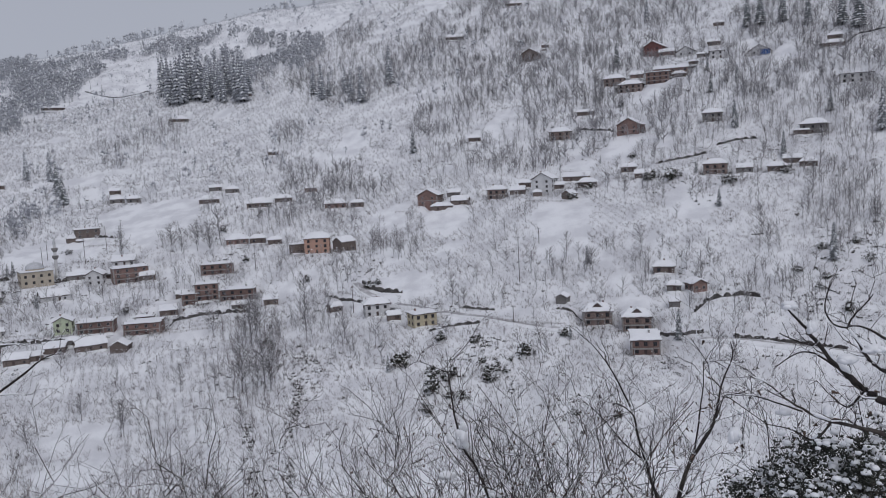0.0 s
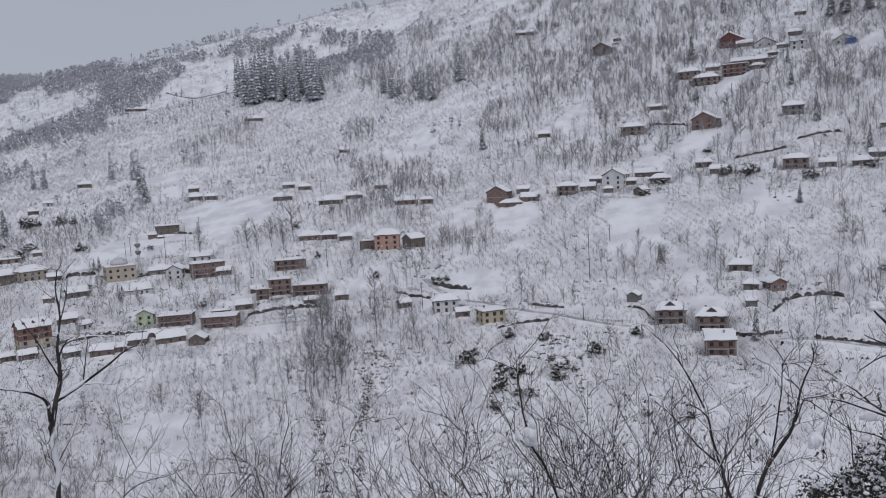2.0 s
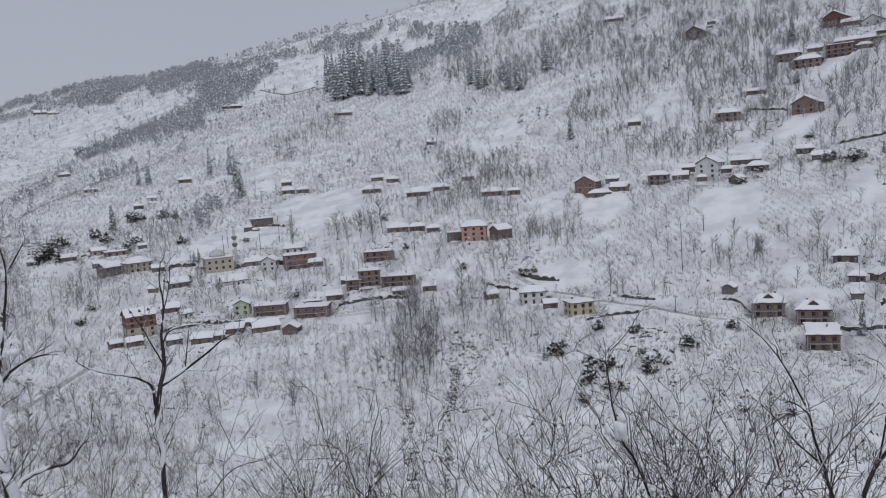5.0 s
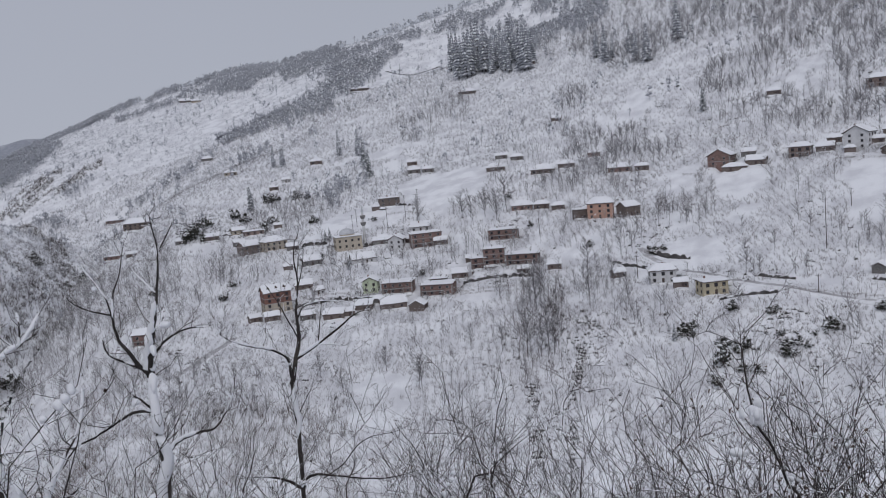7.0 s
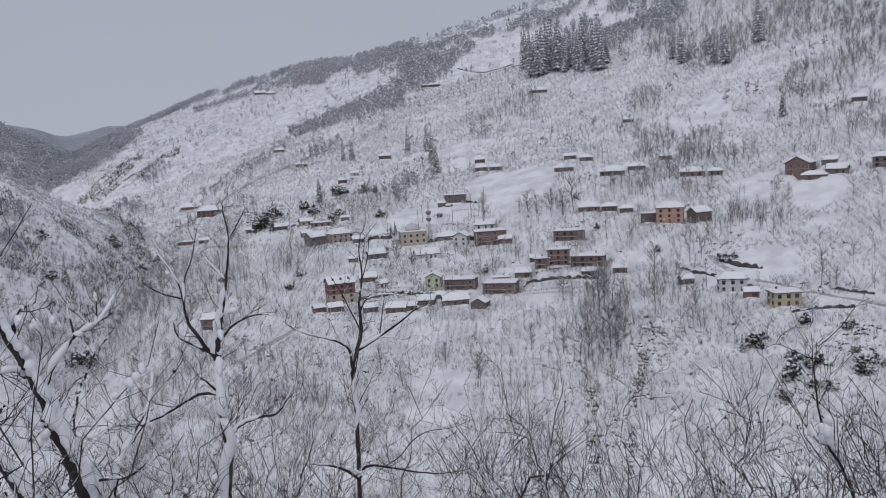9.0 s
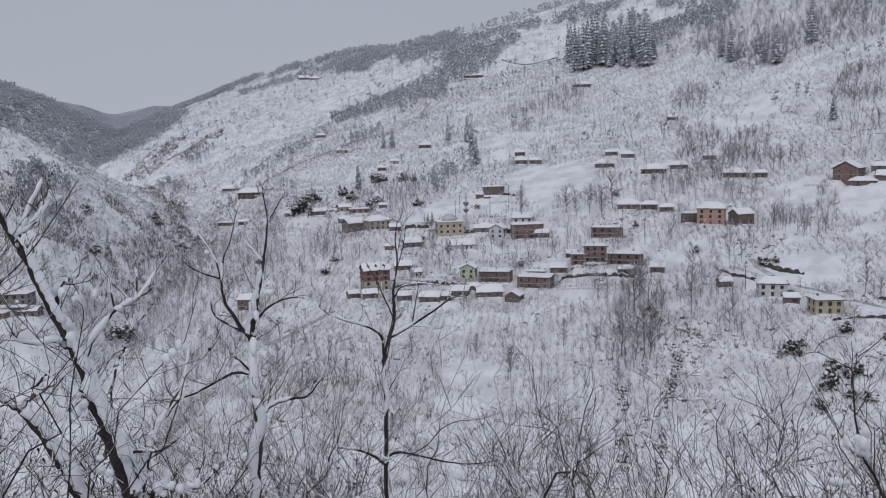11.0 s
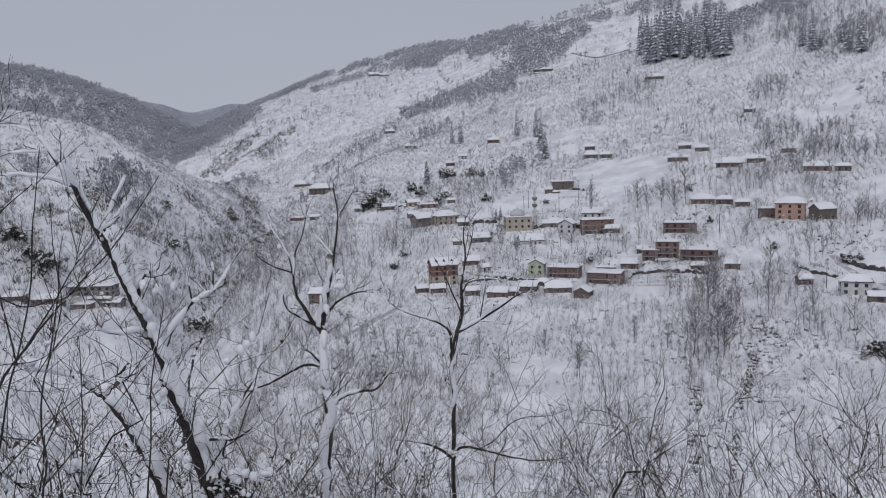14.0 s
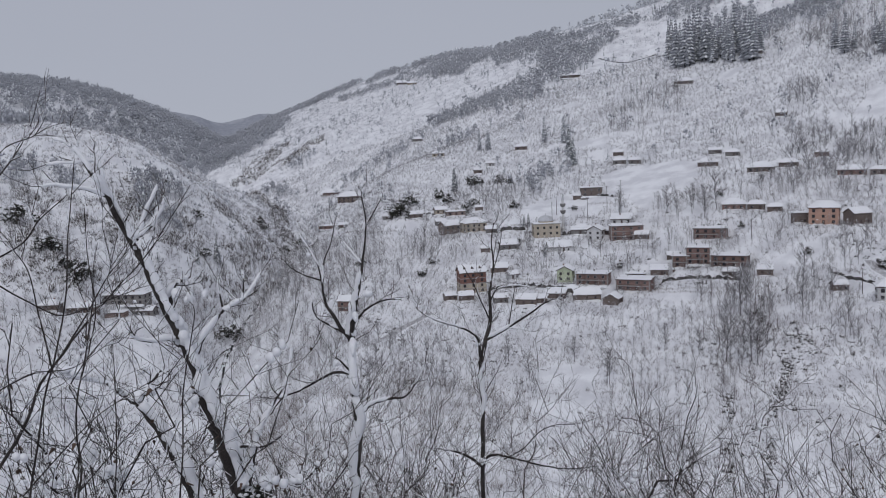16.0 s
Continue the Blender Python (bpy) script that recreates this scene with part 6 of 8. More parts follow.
hazed_spruce(-209.9, 694.1, 33.6)
hazed_spruce(-209.2, 697.2, 28.9)
hazed_spruce(-203.7, 684.3, 26.2)
hazed_spruce(-203.0, 687.3, 30.6)
hazed_spruce(-199.4, 691.1, 31.7)
hazed_spruce(-196.9, 697.5, 33.6)
hazed_spruce(-193.5, 684.0, 30.3)
hazed_spruce(-189.0, 678.1, 31.1)
hazed_spruce(-184.1, 672.3, 26.6)
hazed_spruce(-188.0, 692.5, 40.1)
hazed_spruce(-183.5, 690.7, 31.6)
hazed_spruce(-180.2, 683.0, 26.0)
hazed_spruce(-172.8, 668.1, 41.6)
hazed_spruce(-169.1, 664.8, 24.7)
hazed_spruce(-167.9, 663.7, 38.3)
hazed_spruce(-164.8, 663.0, 35.2)
hazed_spruce(-165.4, 683.6, 28.5)


# ---- the near bank ----
frng = random.Random(21)


class Fine:
    """Collects thin limbs as one mesh."""

    def __init__(self):
        self.vs, self.fs = [], []

    def limb(self, path, r0, r1, sides=3):
        path = [Vector(p) for p in path]
        n, k = len(path), len(self.vs)
        for i, p in enumerate(path):
            d = (path[min(i + 1, n - 1)] - path[max(i - 1, 0)]).normalized()
            a = d.orthogonal().normalized()
            b = d.cross(a)
            r = r0 + (r1 - r0) * i / (n - 1)
            for s in range(sides):
                c = 6.2832 * s / sides
                self.vs.append(p + r * (a * math.cos(c) + b * math.sin(c)))
        for i in range(n - 1):
            for s in range(sides):
                q = (s + 1) % sides
                self.fs.append((k + i * sides + s, k + i * sides + q, k + (i + 1) * sides + q, k + (i + 1) * sides + s))

    def mesh(self, name, mat):
        return plain_mesh(name, [tuple(v) for v in self.vs], self.fs, [mat], smooth=True)


def bent(a, b, rng, wobble=0.12, n=4):
    """A slightly crooked way from a to b."""
    a, b = Vector(a), Vector(b)
    long = (b - a).length
    pts = [a + (b - a) * i / n for i in range(n + 1)]
    for p in pts[1:-1]:
        p += Vector((rng.uniform(-1, 1), rng.uniform(-1, 1), rng.uniform(-1, 1))) * wobble * long / n * 1.4
    return pts


def twigs(fine, snow, path, r, count, length, rng, depth=2):
    """Side shoots along a limb, each with smaller ones; some carry a line of snow."""
    path = [Vector(p) for p in path]
    for _ in range(count):
        i = rng.randrange(len(path) - 1)
        p = path[i] + (path[i + 1] - path[i]) * rng.random()
        along = (path[i + 1] - path[i]).normalized()
        way = (along * rng.uniform(0.3, 1.0) + Vector((rng.uniform(-1, 1), rng.uniform(-1, 1), rng.uniform(-0.2, 1.1))) * 0.8).normalized()
        long = length * rng.uniform(0.4, 1.2)
        side = bent(p, p + way * long, rng, 0.25, 3 if depth > 1 else 2)
        fine.limb(side, r, r * 0.4)
        if rng.random() < 0.4:
            snow.limb([q + Vector((0, 0, r * 1.3)) for q in side[:2]], r * 1.5, r * 0.9)
        if depth > 1:
            twigs(fine, snow, side, r * 0.65, 3, long * 0.5, rng, depth - 1)


def start_tree(name, label, far, snowy):
    ob = tagged(new(name), label, "tree", group="bare trees on the near bank")
    return {"ob": ob, "limbs": Fine(), "twigs": Fine(), "snow": Fine(), "far": far, "snowy": snowy, "first": True, "base": None}


def limb(tree, path, r0, r1, snowy=None):
    """A limb with the lumpy snow that lies along its upper side, and its shoots."""
    rng = frng
    if tree["first"]:
        tree["first"] = False
        tree["base"] = Vector(path[0])
    pts = [Vector(p) for p in path]
    smooth = []
    for i in range(len(pts) - 1):
        a, b, c, d = pts[max(i - 1, 0)], pts[i], pts[i + 1], pts[min(i + 2, len(pts) - 1)]
        for k in range(4):
            t = k / 4
            smooth.append(0.5 * ((2 * b) + (c - a) * t + (2 * a - 5 * b + 4 * c - d) * t * t + (3 * b - a - 3 * c + d) * t ** 3))
    smooth.append(pts[-1])
    smooth = [p + Vector((rng.uniform(-1, 1), rng.uniform(-1, 1), rng.uniform(-1, 1))) * r0 * 0.25 for p in smooth]
    tree["limbs"].limb(smooth, r0, r1, 6)
    # snow in broken runs on the upper side
    run, share = [], tree["snowy"] if snowy is None else snowy
    lying = rng.random() < share
    for i, p in enumerate(smooth):
        r = r0 + (r1 - r0) * i / len(smooth)
        along = (smooth[min(i + 1, len(smooth) - 1)] - smooth[max(i - 1, 0)]).normalized()
        up = Vector((0, 0, 1)) - along * along.z
        up = up.normalized() if up.length > 0.05 else Vector((0, 0, 1))
        face = Vector((-p.x, -p.y, 0)).normalized()
        if rng.random() < 0.3:
            lying = rng.random() < (share if share > 0.7 else share * (0.4 + 1.3 * (1 - abs(along.z))))
        if lying:
            thick = share ** 2
            run.append((p + up * r * (0.75 + 0.4 * thick) + face * r * 0.45 * share, min(r, 0.045) * (1.02 + 0.22 * math.sin(i * 0.8 + r0 * 900) + rng.uniform(-0.15, 0.15)) * (1 + 0.25 * thick) + 0.002 + 0.01 * thick))
        else:
            run.append(None)
    piece = []
    for q in run + [None]:
        if q:
            piece.append(q)
        else:
            if len(piece) > 2:
                n = len(tree["snow"].vs)
                tree["snow"].limb([a for a, _ in piece], 0.5, 0.5, 8)
                for k, (a, r) in enumerate(piece):
                    end = 0.3 if k in (0, len(piece) - 1) else 1
                    for s in range(8):
                        v = tree["snow"].vs[n + k * 8 + s]
                        tree["snow"].vs[n + k * 8 + s] = a + (v - a).normalized() * r * end * rng.uniform(0.72, 1.22)
            piece = []
    long = sum((b - a).length for a, b in zip(smooth, smooth[1:]))
    twigs(tree["twigs"], tree["snow"], smooth[len(smooth) // 4:], max(0.0035, min(0.008, r1)), int(2 + long * 2.2), 0.075 * tree["far"] ** 0.8, rng)


def bank(tree, path, r0, r1):
    """A long uneven bank of snow plastered on the upper side of a trunk."""
    rng = frng
    pts = []
    for a, b in zip(path, path[1:]):
        pts += [Vector(a).lerp(Vector(b), k / 4) for k in range(4)]
    pts.append(Vector(path[-1]))
    n = len(tree["snow"].vs)
    tree["snow"].limb(pts, 0.5, 0.5, 8)
    for k, c in enumerate(pts):
        r = (r0 + (r1 - r0) * k / len(pts)) * (0.35 if k in (0, len(pts) - 1) else rng.uniform(0.7, 1.15))
        for s in range(8):
            v = tree["snow"].vs[n + k * 8 + s]
            tree["snow"].vs[n + k * 8 + s] = c + (v - c).normalized() * r * rng.uniform(0.75, 1.2)


def clump(tree, c, wide, high):
    """A pillow of snow caught in a fork: a few lumps run together."""
    rng = frng
    bm = bmesh.new()
    blob(bm, c, wide * 0.8, wide * 0.6, high * 0.75, rng, 9, 6)
    for _ in range(4):
        q = (c[0] + rng.uniform(-0.6, 0.6) * wide, c[1] + rng.uniform(-0.5, 0.5) * wide, c[2] + rng.uniform(-0.6, 0.3) * high)
        blob(bm, q, wide * rng.uniform(0.3, 0.55), wide * rng.uniform(0.3, 0.5), high * rng.uniform(0.3, 0.55), rng, 8, 5)
    p = part("snow_clump", bm, SNOW, tree["ob"])
    for f in p.data.polygons:
        f.use_smooth = True
    tree.setdefault("made", []).append(p)


def finish_tree(tree):
    ob, base = tree["ob"], tree["base"]
    ob.location = base
    back = Matrix.Translation(-base)
    for name, mat in (("limbs", BARK), ("twigs", TWIG), ("snow", SNOW)):
        if tree[name].vs:
            me = tree[name].mesh({"limbs": "trunk", "twigs": "crown", "snow": "branch_snow"}[name], mat)
            me.transform(back)
            p = new(me.name, me)
            p.parent = ob
            if name != "limbs":
                tagged(p, kind="stuff")
    for p in tree.get("made", []):
        p.data.transform(back)


tree = start_tree("young_fork_tree", "slender forked young tree with snow in its forks", 15, 0.38)
limb(tree, [(-8.34, 12.46, -12.04), (-8.34, 12.47, -7.80), (-8.34, 12.47, -6.71), (-8.30, 12.50, -5.51), (-8.29, 12.50, -4.69), (-8.30, 12.50, -4.11)], 0.045, 0.04)
limb(tree, [(-8.30, 12.50, -4.11), (-8.23, 12.62, -3.70), (-8.18, 12.76, -3.24), (-8.24, 12.83, -2.91), (-8.27, 12.94, -2.59)], 0.05, 0.022)
limb(tree, [(-8.27, 12.94, -2.59), (-8.19, 12.95, -2.24), (-8.19, 12.90, -1.78), (-8.11, 12.89, -1.38)], 0.022, 0.008)
limb(tree, [(-8.31, 12.51, -4.02), (-8.29, 12.43, -3.64), (-8.46, 12.20, -3.40), (-8.71, 11.89, -3.24), (-8.90, 11.60, -3.07), (-8.99, 11.38, -2.87)], 0.03, 0.006)
limb(tree, [(-8.23, 12.62, -3.70), (-7.94, 12.82, -3.52), (-7.56, 13.07, -3.25), (-7.23, 13.29, -2.98), (-6.99, 13.44, -2.91)], 0.034, 0.007)
limb(tree, [(-7.90, 12.85, -3.48), (-7.63, 12.95, -3.48), (-7.38, 13.00, -3.53)], 0.012, 0.005)
limb(tree, [(-8.22, 12.84, -2.93), (-8.12, 12.95, -2.72), (-7.85, 13.17, -2.66), (-7.57, 13.39, -2.71)], 0.018, 0.006)
limb(tree, [(-8.20, 12.74, -3.29), (-8.32, 12.62, -2.88), (-8.42, 12.51, -2.52), (-8.54, 12.36, -2.17)], 0.016, 0.005)
limb(tree, [(-8.23, 12.95, -2.41), (-8.08, 13.02, -1.90), (-8.02, 13.04, -1.45)], 0.012, 0.004)
limb(tree, [(-7.85, 12.89, -3.44), (-7.84, 13.03, -3.03), (-7.85, 13.21, -2.66)], 0.014, 0.005)
limb(tree, [(-8.34, 12.47, -6.30), (-8.53, 12.39, -6.14), (-8.79, 12.27, -6.01), (-9.10, 12.12, -5.95), (-9.31, 12.04, -5.95)], 0.035, 0.008)
limb(tree, [(-8.32, 12.48, -6.30), (-8.29, 12.58, -6.14), (-8.16, 12.77, -6.12), (-7.91, 13.03, -6.24), (-7.57, 13.34, -6.41), (-7.11, 13.71, -6.55), (-6.54, 14.11, -6.52)], 0.035, 0.008)
limb(tree, [(-8.27, 12.51, -4.81), (-8.11, 12.63, -4.49), (-8.01, 12.71, -4.30)], 0.01, 0.004)
limb(tree, [(-8.28, 12.51, -4.23), (-8.39, 12.47, -4.41), (-8.48, 12.45, -4.24), (-8.52, 12.47, -4.02)], 0.01, 0.004)
clump(tree, (-8.32, 12.48, -3.72), 0.0765, 0.119)
clump(tree, (-8.34, 12.47, -6.17), 0.085, 0.085)
finish_tree(tree)

tree = start_tree("snow_plastered_tree", "young tree with snow plastered along its trunk", 11, 0.45)
limb(tree, [(-7.60, 7.96, -8.55), (-7.59, 7.96, -5.58), (-7.57, 7.98, -4.79), (-7.52, 8.03, -3.93), (-7.54, 8.01, -3.41)], 0.055, 0.05, 1.0)
limb(tree, [(-7.54, 8.01, -3.41), (-7.61, 8.09, -2.94), (-7.71, 8.20, -2.63)], 0.05, 0.045, 1.0)
limb(tree, [(-7.71, 8.20, -2.63), (-7.68, 8.19, -2.37), (-7.60, 8.20, -2.16), (-7.54, 8.20, -1.94), (-7.45, 8.22, -1.61)], 0.05, 0.018, 1.0)
limb(tree, [(-7.45, 8.22, -1.61), (-7.34, 8.20, -1.19), (-7.24, 8.14, -0.86), (-7.19, 8.02, -0.53)], 0.018, 0.006)
limb(tree, [(-7.71, 8.20, -2.67), (-7.76, 8.12, -2.53), (-7.84, 7.99, -2.26), (-7.89, 7.89, -2.04), (-7.89, 7.84, -1.74)], 0.035, 0.014)
limb(tree, [(-7.89, 7.84, -1.71), (-8.06, 7.70, -1.63), (-8.22, 7.58, -1.51), (-8.30, 7.54, -1.40)], 0.014, 0.005)
limb(tree, [(-7.88, 7.85, -1.74), (-7.88, 7.92, -1.42), (-7.85, 8.04, -1.19), (-7.83, 8.16, -0.83)], 0.013, 0.005)
limb(tree, [(-7.89, 7.84, -1.74), (-7.92, 7.82, -1.49), (-8.01, 7.74, -1.24), (-8.09, 7.66, -1.03)], 0.012, 0.004)
limb(tree, [(-7.75, 8.13, -2.55), (-7.86, 8.00, -2.42), (-7.99, 7.84, -2.29), (-8.02, 7.77, -2.15), (-8.01, 7.75, -2.02)], 0.02, 0.006)
limb(tree, [(-7.68, 8.19, -2.44), (-7.60, 8.33, -2.27), (-7.51, 8.49, -2.16), (-7.36, 8.71, -2.10), (-7.26, 8.88, -2.14)], 0.022, 0.006)
limb(tree, [(-7.42, 8.21, -1.52), (-7.55, 8.18, -1.36), (-7.72, 8.13, -1.15)], 0.012, 0.004)
limb(tree, [(-7.26, 8.16, -0.94), (-7.14, 8.25, -0.71), (-7.07, 8.30, -0.56)], 0.01, 0.004)
limb(tree, [(-7.57, 8.05, -3.13), (-7.68, 7.94, -2.92), (-7.74, 7.86, -2.83)], 0.02, 0.006)
limb(tree, [(-7.59, 8.03, -3.10), (-7.79, 7.86, -3.07), (-7.98, 7.70, -3.18), (-8.17, 7.53, -3.30), (-8.35, 7.36, -3.39), (-8.49, 7.23, -3.63)], 0.024, 0.008)
limb(tree, [(-7.51, 8.03, -3.72), (-7.37, 8.21, -3.57), (-7.20, 8.40, -3.52), (-7.06, 8.56, -3.53), (-6.95, 8.71, -3.35)], 0.03, 0.01)
limb(tree, [(-6.95, 8.71, -3.35), (-6.86, 8.81, -3.11), (-6.82, 8.87, -2.82)], 0.01, 0.004)
clump(tree, (-7.33, 8.20, -1.93), 0.0888, 0.068)
clump(tree, (-7.48, 8.06, -2.24), 0.0612, 0.0952)
clump(tree, (-7.53, 8.02, -2.74), 0.0544, 0.109)
clump(tree, (-7.53, 8.02, -3.59), 0.068, 0.136)
clump(tree, (-7.70, 7.85, -2.91), 0.068, 0.0612)
clump(tree, (-8.24, 7.29, -3.31), 0.0748, 0.034)
finish_tree(tree)

tree = start_tree("leaning_snowy_tree", "leaning dark tree with thick snow along its limbs", 9, 0.9)
limb(tree, [(-7.05, 5.60, -6.67), (-7.06, 5.59, -4.37), (-7.09, 5.54, -3.89), (-7.14, 5.48, -3.65), (-7.18, 5.42, -3.30), (-7.25, 5.34, -2.91)], 0.085, 0.08)
limb(tree, [(-7.25, 5.34, -2.91), (-7.35, 5.27, -2.54), (-7.43, 5.25, -2.21), (-7.55, 5.20, -1.91)], 0.075, 0.055)
limb(tree, [(-7.55, 5.20, -1.91), (-7.58, 5.06, -1.56), (-7.60, 4.94, -1.22), (-7.61, 4.79, -0.86)], 0.055, 0.035)
limb(tree, [(-7.61, 4.79, -0.86), (-7.63, 4.63, -0.53), (-7.60, 4.50, -0.25), (-7.57, 4.34, -0.01)], 0.035, 0.018)
limb(tree, [(-7.57, 4.34, -0.01), (-7.65, 4.28, 0.17), (-7.75, 4.22, 0.29), (-7.87, 4.13, 0.35)], 0.018, 0.005)
limb(tree, [(-7.60, 4.50, -0.27), (-7.70, 4.33, -0.18), (-7.79, 4.18, -0.15), (-7.86, 4.07, -0.12), (-7.91, 3.99, -0.14)], 0.016, 0.005)
limb(tree, [(-7.60, 4.50, -0.22), (-7.61, 4.49, -0.10), (-7.65, 4.45, 0.09), (-7.74, 4.32, 0.09), (-7.83, 4.19, 0.09), (-7.91, 4.06, 0.09)], 0.014, 0.005)
limb(tree, [(-7.59, 4.79, -0.76), (-7.54, 4.88, -0.68), (-7.49, 4.96, -0.59), (-7.47, 5.02, -0.47), (-7.47, 5.02, -0.41)], 0.022, 0.007)
limb(tree, [(-7.56, 4.85, -0.66), (-7.53, 4.88, -0.52), (-7.50, 4.93, -0.39), (-7.44, 5.02, -0.18)], 0.015, 0.004)
limb(tree, [(-7.51, 4.94, -0.62), (-7.40, 5.03, -0.43), (-7.34, 5.02, -0.29)], 0.012, 0.004)
limb(tree, [(-7.53, 5.21, -1.95), (-7.57, 5.13, -1.67), (-7.55, 5.12, -1.44), (-7.49, 5.16, -1.31), (-7.38, 5.27, -1.23)], 0.045, 0.012)
limb(tree, [(-7.42, 5.27, -2.21), (-7.36, 5.39, -1.94), (-7.28, 5.56, -1.72), (-7.26, 5.66, -1.65), (-7.17, 5.84, -1.57)], 0.024, 0.01)
limb(tree, [(-7.17, 5.84, -1.57), (-7.12, 5.97, -1.42), (-7.11, 6.08, -1.28)], 0.012, 0.006)
limb(tree, [(-7.27, 5.61, -1.67), (-7.32, 5.62, -1.48), (-7.37, 5.65, -1.30)], 0.013, 0.004)
limb(tree, [(-7.18, 5.83, -1.59), (-7.20, 5.88, -1.38), (-7.25, 5.91, -1.24)], 0.012, 0.004)
limb(tree, [(-7.54, 5.18, -2.02), (-7.57, 5.07, -1.92), (-7.63, 4.90, -1.92), (-7.66, 4.75, -1.86), (-7.67, 4.64, -1.76)], 0.025, 0.007)
limb(tree, [(-7.37, 5.17, -6.41), (-7.38, 5.16, -4.27), (-7.41, 5.11, -3.79), (-7.46, 5.03, -3.48), (-7.52, 4.95, -3.20), (-7.57, 4.86, -2.95)], 0.06, 0.045)
limb(tree, [(-7.57, 4.86, -2.95), (-7.65, 4.77, -2.73), (-7.73, 4.69, -2.59), (-7.83, 4.57, -2.44), (-7.91, 4.49, -2.33)], 0.045, 0.015)
limb(tree, [(-7.91, 4.49, -2.33), (-8.04, 4.30, -2.25), (-8.18, 4.08, -2.18)], 0.015, 0.006)
limb(tree, [(-7.71, 4.71, -2.61), (-7.69, 4.77, -2.48), (-7.64, 4.88, -2.35), (-7.60, 4.96, -2.26)], 0.03, 0.01)
limb(tree, [(-7.08, 5.56, -6.65), (-7.08, 5.56, -4.37), (-7.06, 5.59, -3.67), (-7.09, 5.54, -3.39), (-7.14, 5.48, -3.11), (-7.15, 5.47, -3.00)], 0.05, 0.03)
limb(tree, [(-7.05, 5.60, -3.75), (-7.00, 5.69, -3.32), (-6.96, 5.78, -3.07), (-6.89, 5.91, -2.85), (-6.83, 6.03, -2.67)], 0.03, 0.008)
limb(tree, [(-6.83, 6.03, -2.67), (-6.80, 6.13, -2.45), (-6.81, 6.21, -2.15)], 0.008, 0.004)
limb(tree, [(-7.19, 5.41, -3.28), (-7.02, 5.54, -3.24), (-6.80, 5.68, -3.24), (-6.60, 5.78, -3.10)], 0.022, 0.007)
bank(tree, [(-7.05, 5.50, -3.75), (-7.09, 5.45, -3.27), (-7.16, 5.37, -2.88), (-7.26, 5.30, -2.51), (-7.33, 5.28, -2.18)], 0.045, 0.06)
bank(tree, [(-7.26, 5.21, -2.28), (-7.31, 5.14, -1.99), (-7.35, 5.09, -1.80)], 0.05, 0.055)
bank(tree, [(-7.38, 5.05, -1.70), (-7.41, 5.00, -1.54), (-7.45, 4.94, -1.32), (-7.49, 4.88, -1.11), (-7.53, 4.82, -0.89)], 0.05, 0.045)
bank(tree, [(-7.56, 4.77, -0.73), (-7.61, 4.70, -0.56), (-7.65, 4.63, -0.37), (-7.68, 4.57, -0.20), (-7.72, 4.51, -0.09)], 0.036, 0.022)
bank(tree, [(-7.15, 5.36, -2.99), (-7.20, 5.30, -2.73), (-7.24, 5.24, -2.51)], 0.05, 0.06)
clump(tree, (-7.65, 4.74, -0.63), 0.0816, 0.068)
clump(tree, (-7.56, 4.89, -1.05), 0.068, 0.0888)
clump(tree, (-7.41, 5.11, -1.72), 0.0816, 0.0952)
clump(tree, (-7.36, 5.19, -1.92), 0.0748, 0.068)
clump(tree, (-7.42, 5.10, -1.39), 0.068, 0.0816)
clump(tree, (-7.33, 5.22, -1.44), 0.0612, 0.0748)
clump(tree, (-7.24, 5.35, -1.43), 0.0476, 0.0544)
clump(tree, (-7.10, 5.53, -1.61), 0.068, 0.034)
clump(tree, (-7.27, 5.30, -2.47), 0.0612, 0.109)
clump(tree, (-7.62, 4.79, -2.44), 0.109, 0.0816)
clump(tree, (-7.53, 4.93, -3.13), 0.068, 0.102)
clump(tree, (-7.94, 4.23, -3.03), 0.109, 0.15)
clump(tree, (-7.79, 4.51, -3.32), 0.102, 0.0952)
clump(tree, (-6.96, 5.71, -3.11), 0.0612, 0.0612)
clump(tree, (-7.10, 5.53, -3.22), 0.0888, 0.034)
clump(tree, (-7.96, 4.21, -2.11), 0.15, 0.0408)
clump(tree, (-7.21, 5.39, -3.89), 0.2, 0.15)
clump(tree, (-7.82, 4.45, -3.69), 0.17, 0.13)
clump(tree, (-7.94, 4.23, -2.39), 0.12, 0.06)
clump(tree, (-8.17, 3.79, -2.54), 0.1, 0.07)
clump(tree, (-8.03, 4.07, -2.08), 0.12, 0.06)
clump(tree, (-6.92, 5.75, -3.71), 0.12, 0.07)
clump(tree, (-7.65, 4.74, -2.21), 0.07, 0.06)
clump(tree, (-6.48, 6.25, -1.07), 0.034, 0.034)
finish_tree(tree)

tree = start_tree("thin_dark_saplings", "thin dark bare saplings crossing one another", 6, 0.05)
limb(tree, [(-5.50, 2.40, -4.05), (-5.49, 2.42, -2.54), (-5.45, 2.52, -1.94), (-5.41, 2.60, -1.55), (-5.36, 2.69, -1.24), (-5.32, 2.78, -0.85), (-5.30, 2.81, -0.53), (-5.28, 2.85, -0.26), (-5.25, 2.90, 0.08)], 0.0088, 0.003)
limb(tree, [(-5.57, 2.23, -2.11), (-5.50, 2.47, -1.77), (-5.48, 2.61, -1.48), (-5.47, 2.74, -1.35), (-5.44, 2.90, -1.17), (-5.36, 3.15, -0.91), (-5.26, 3.40, -0.65), (-5.21, 3.59, -0.40), (-5.15, 3.76, -0.14)], 0.0121, 0.0024)
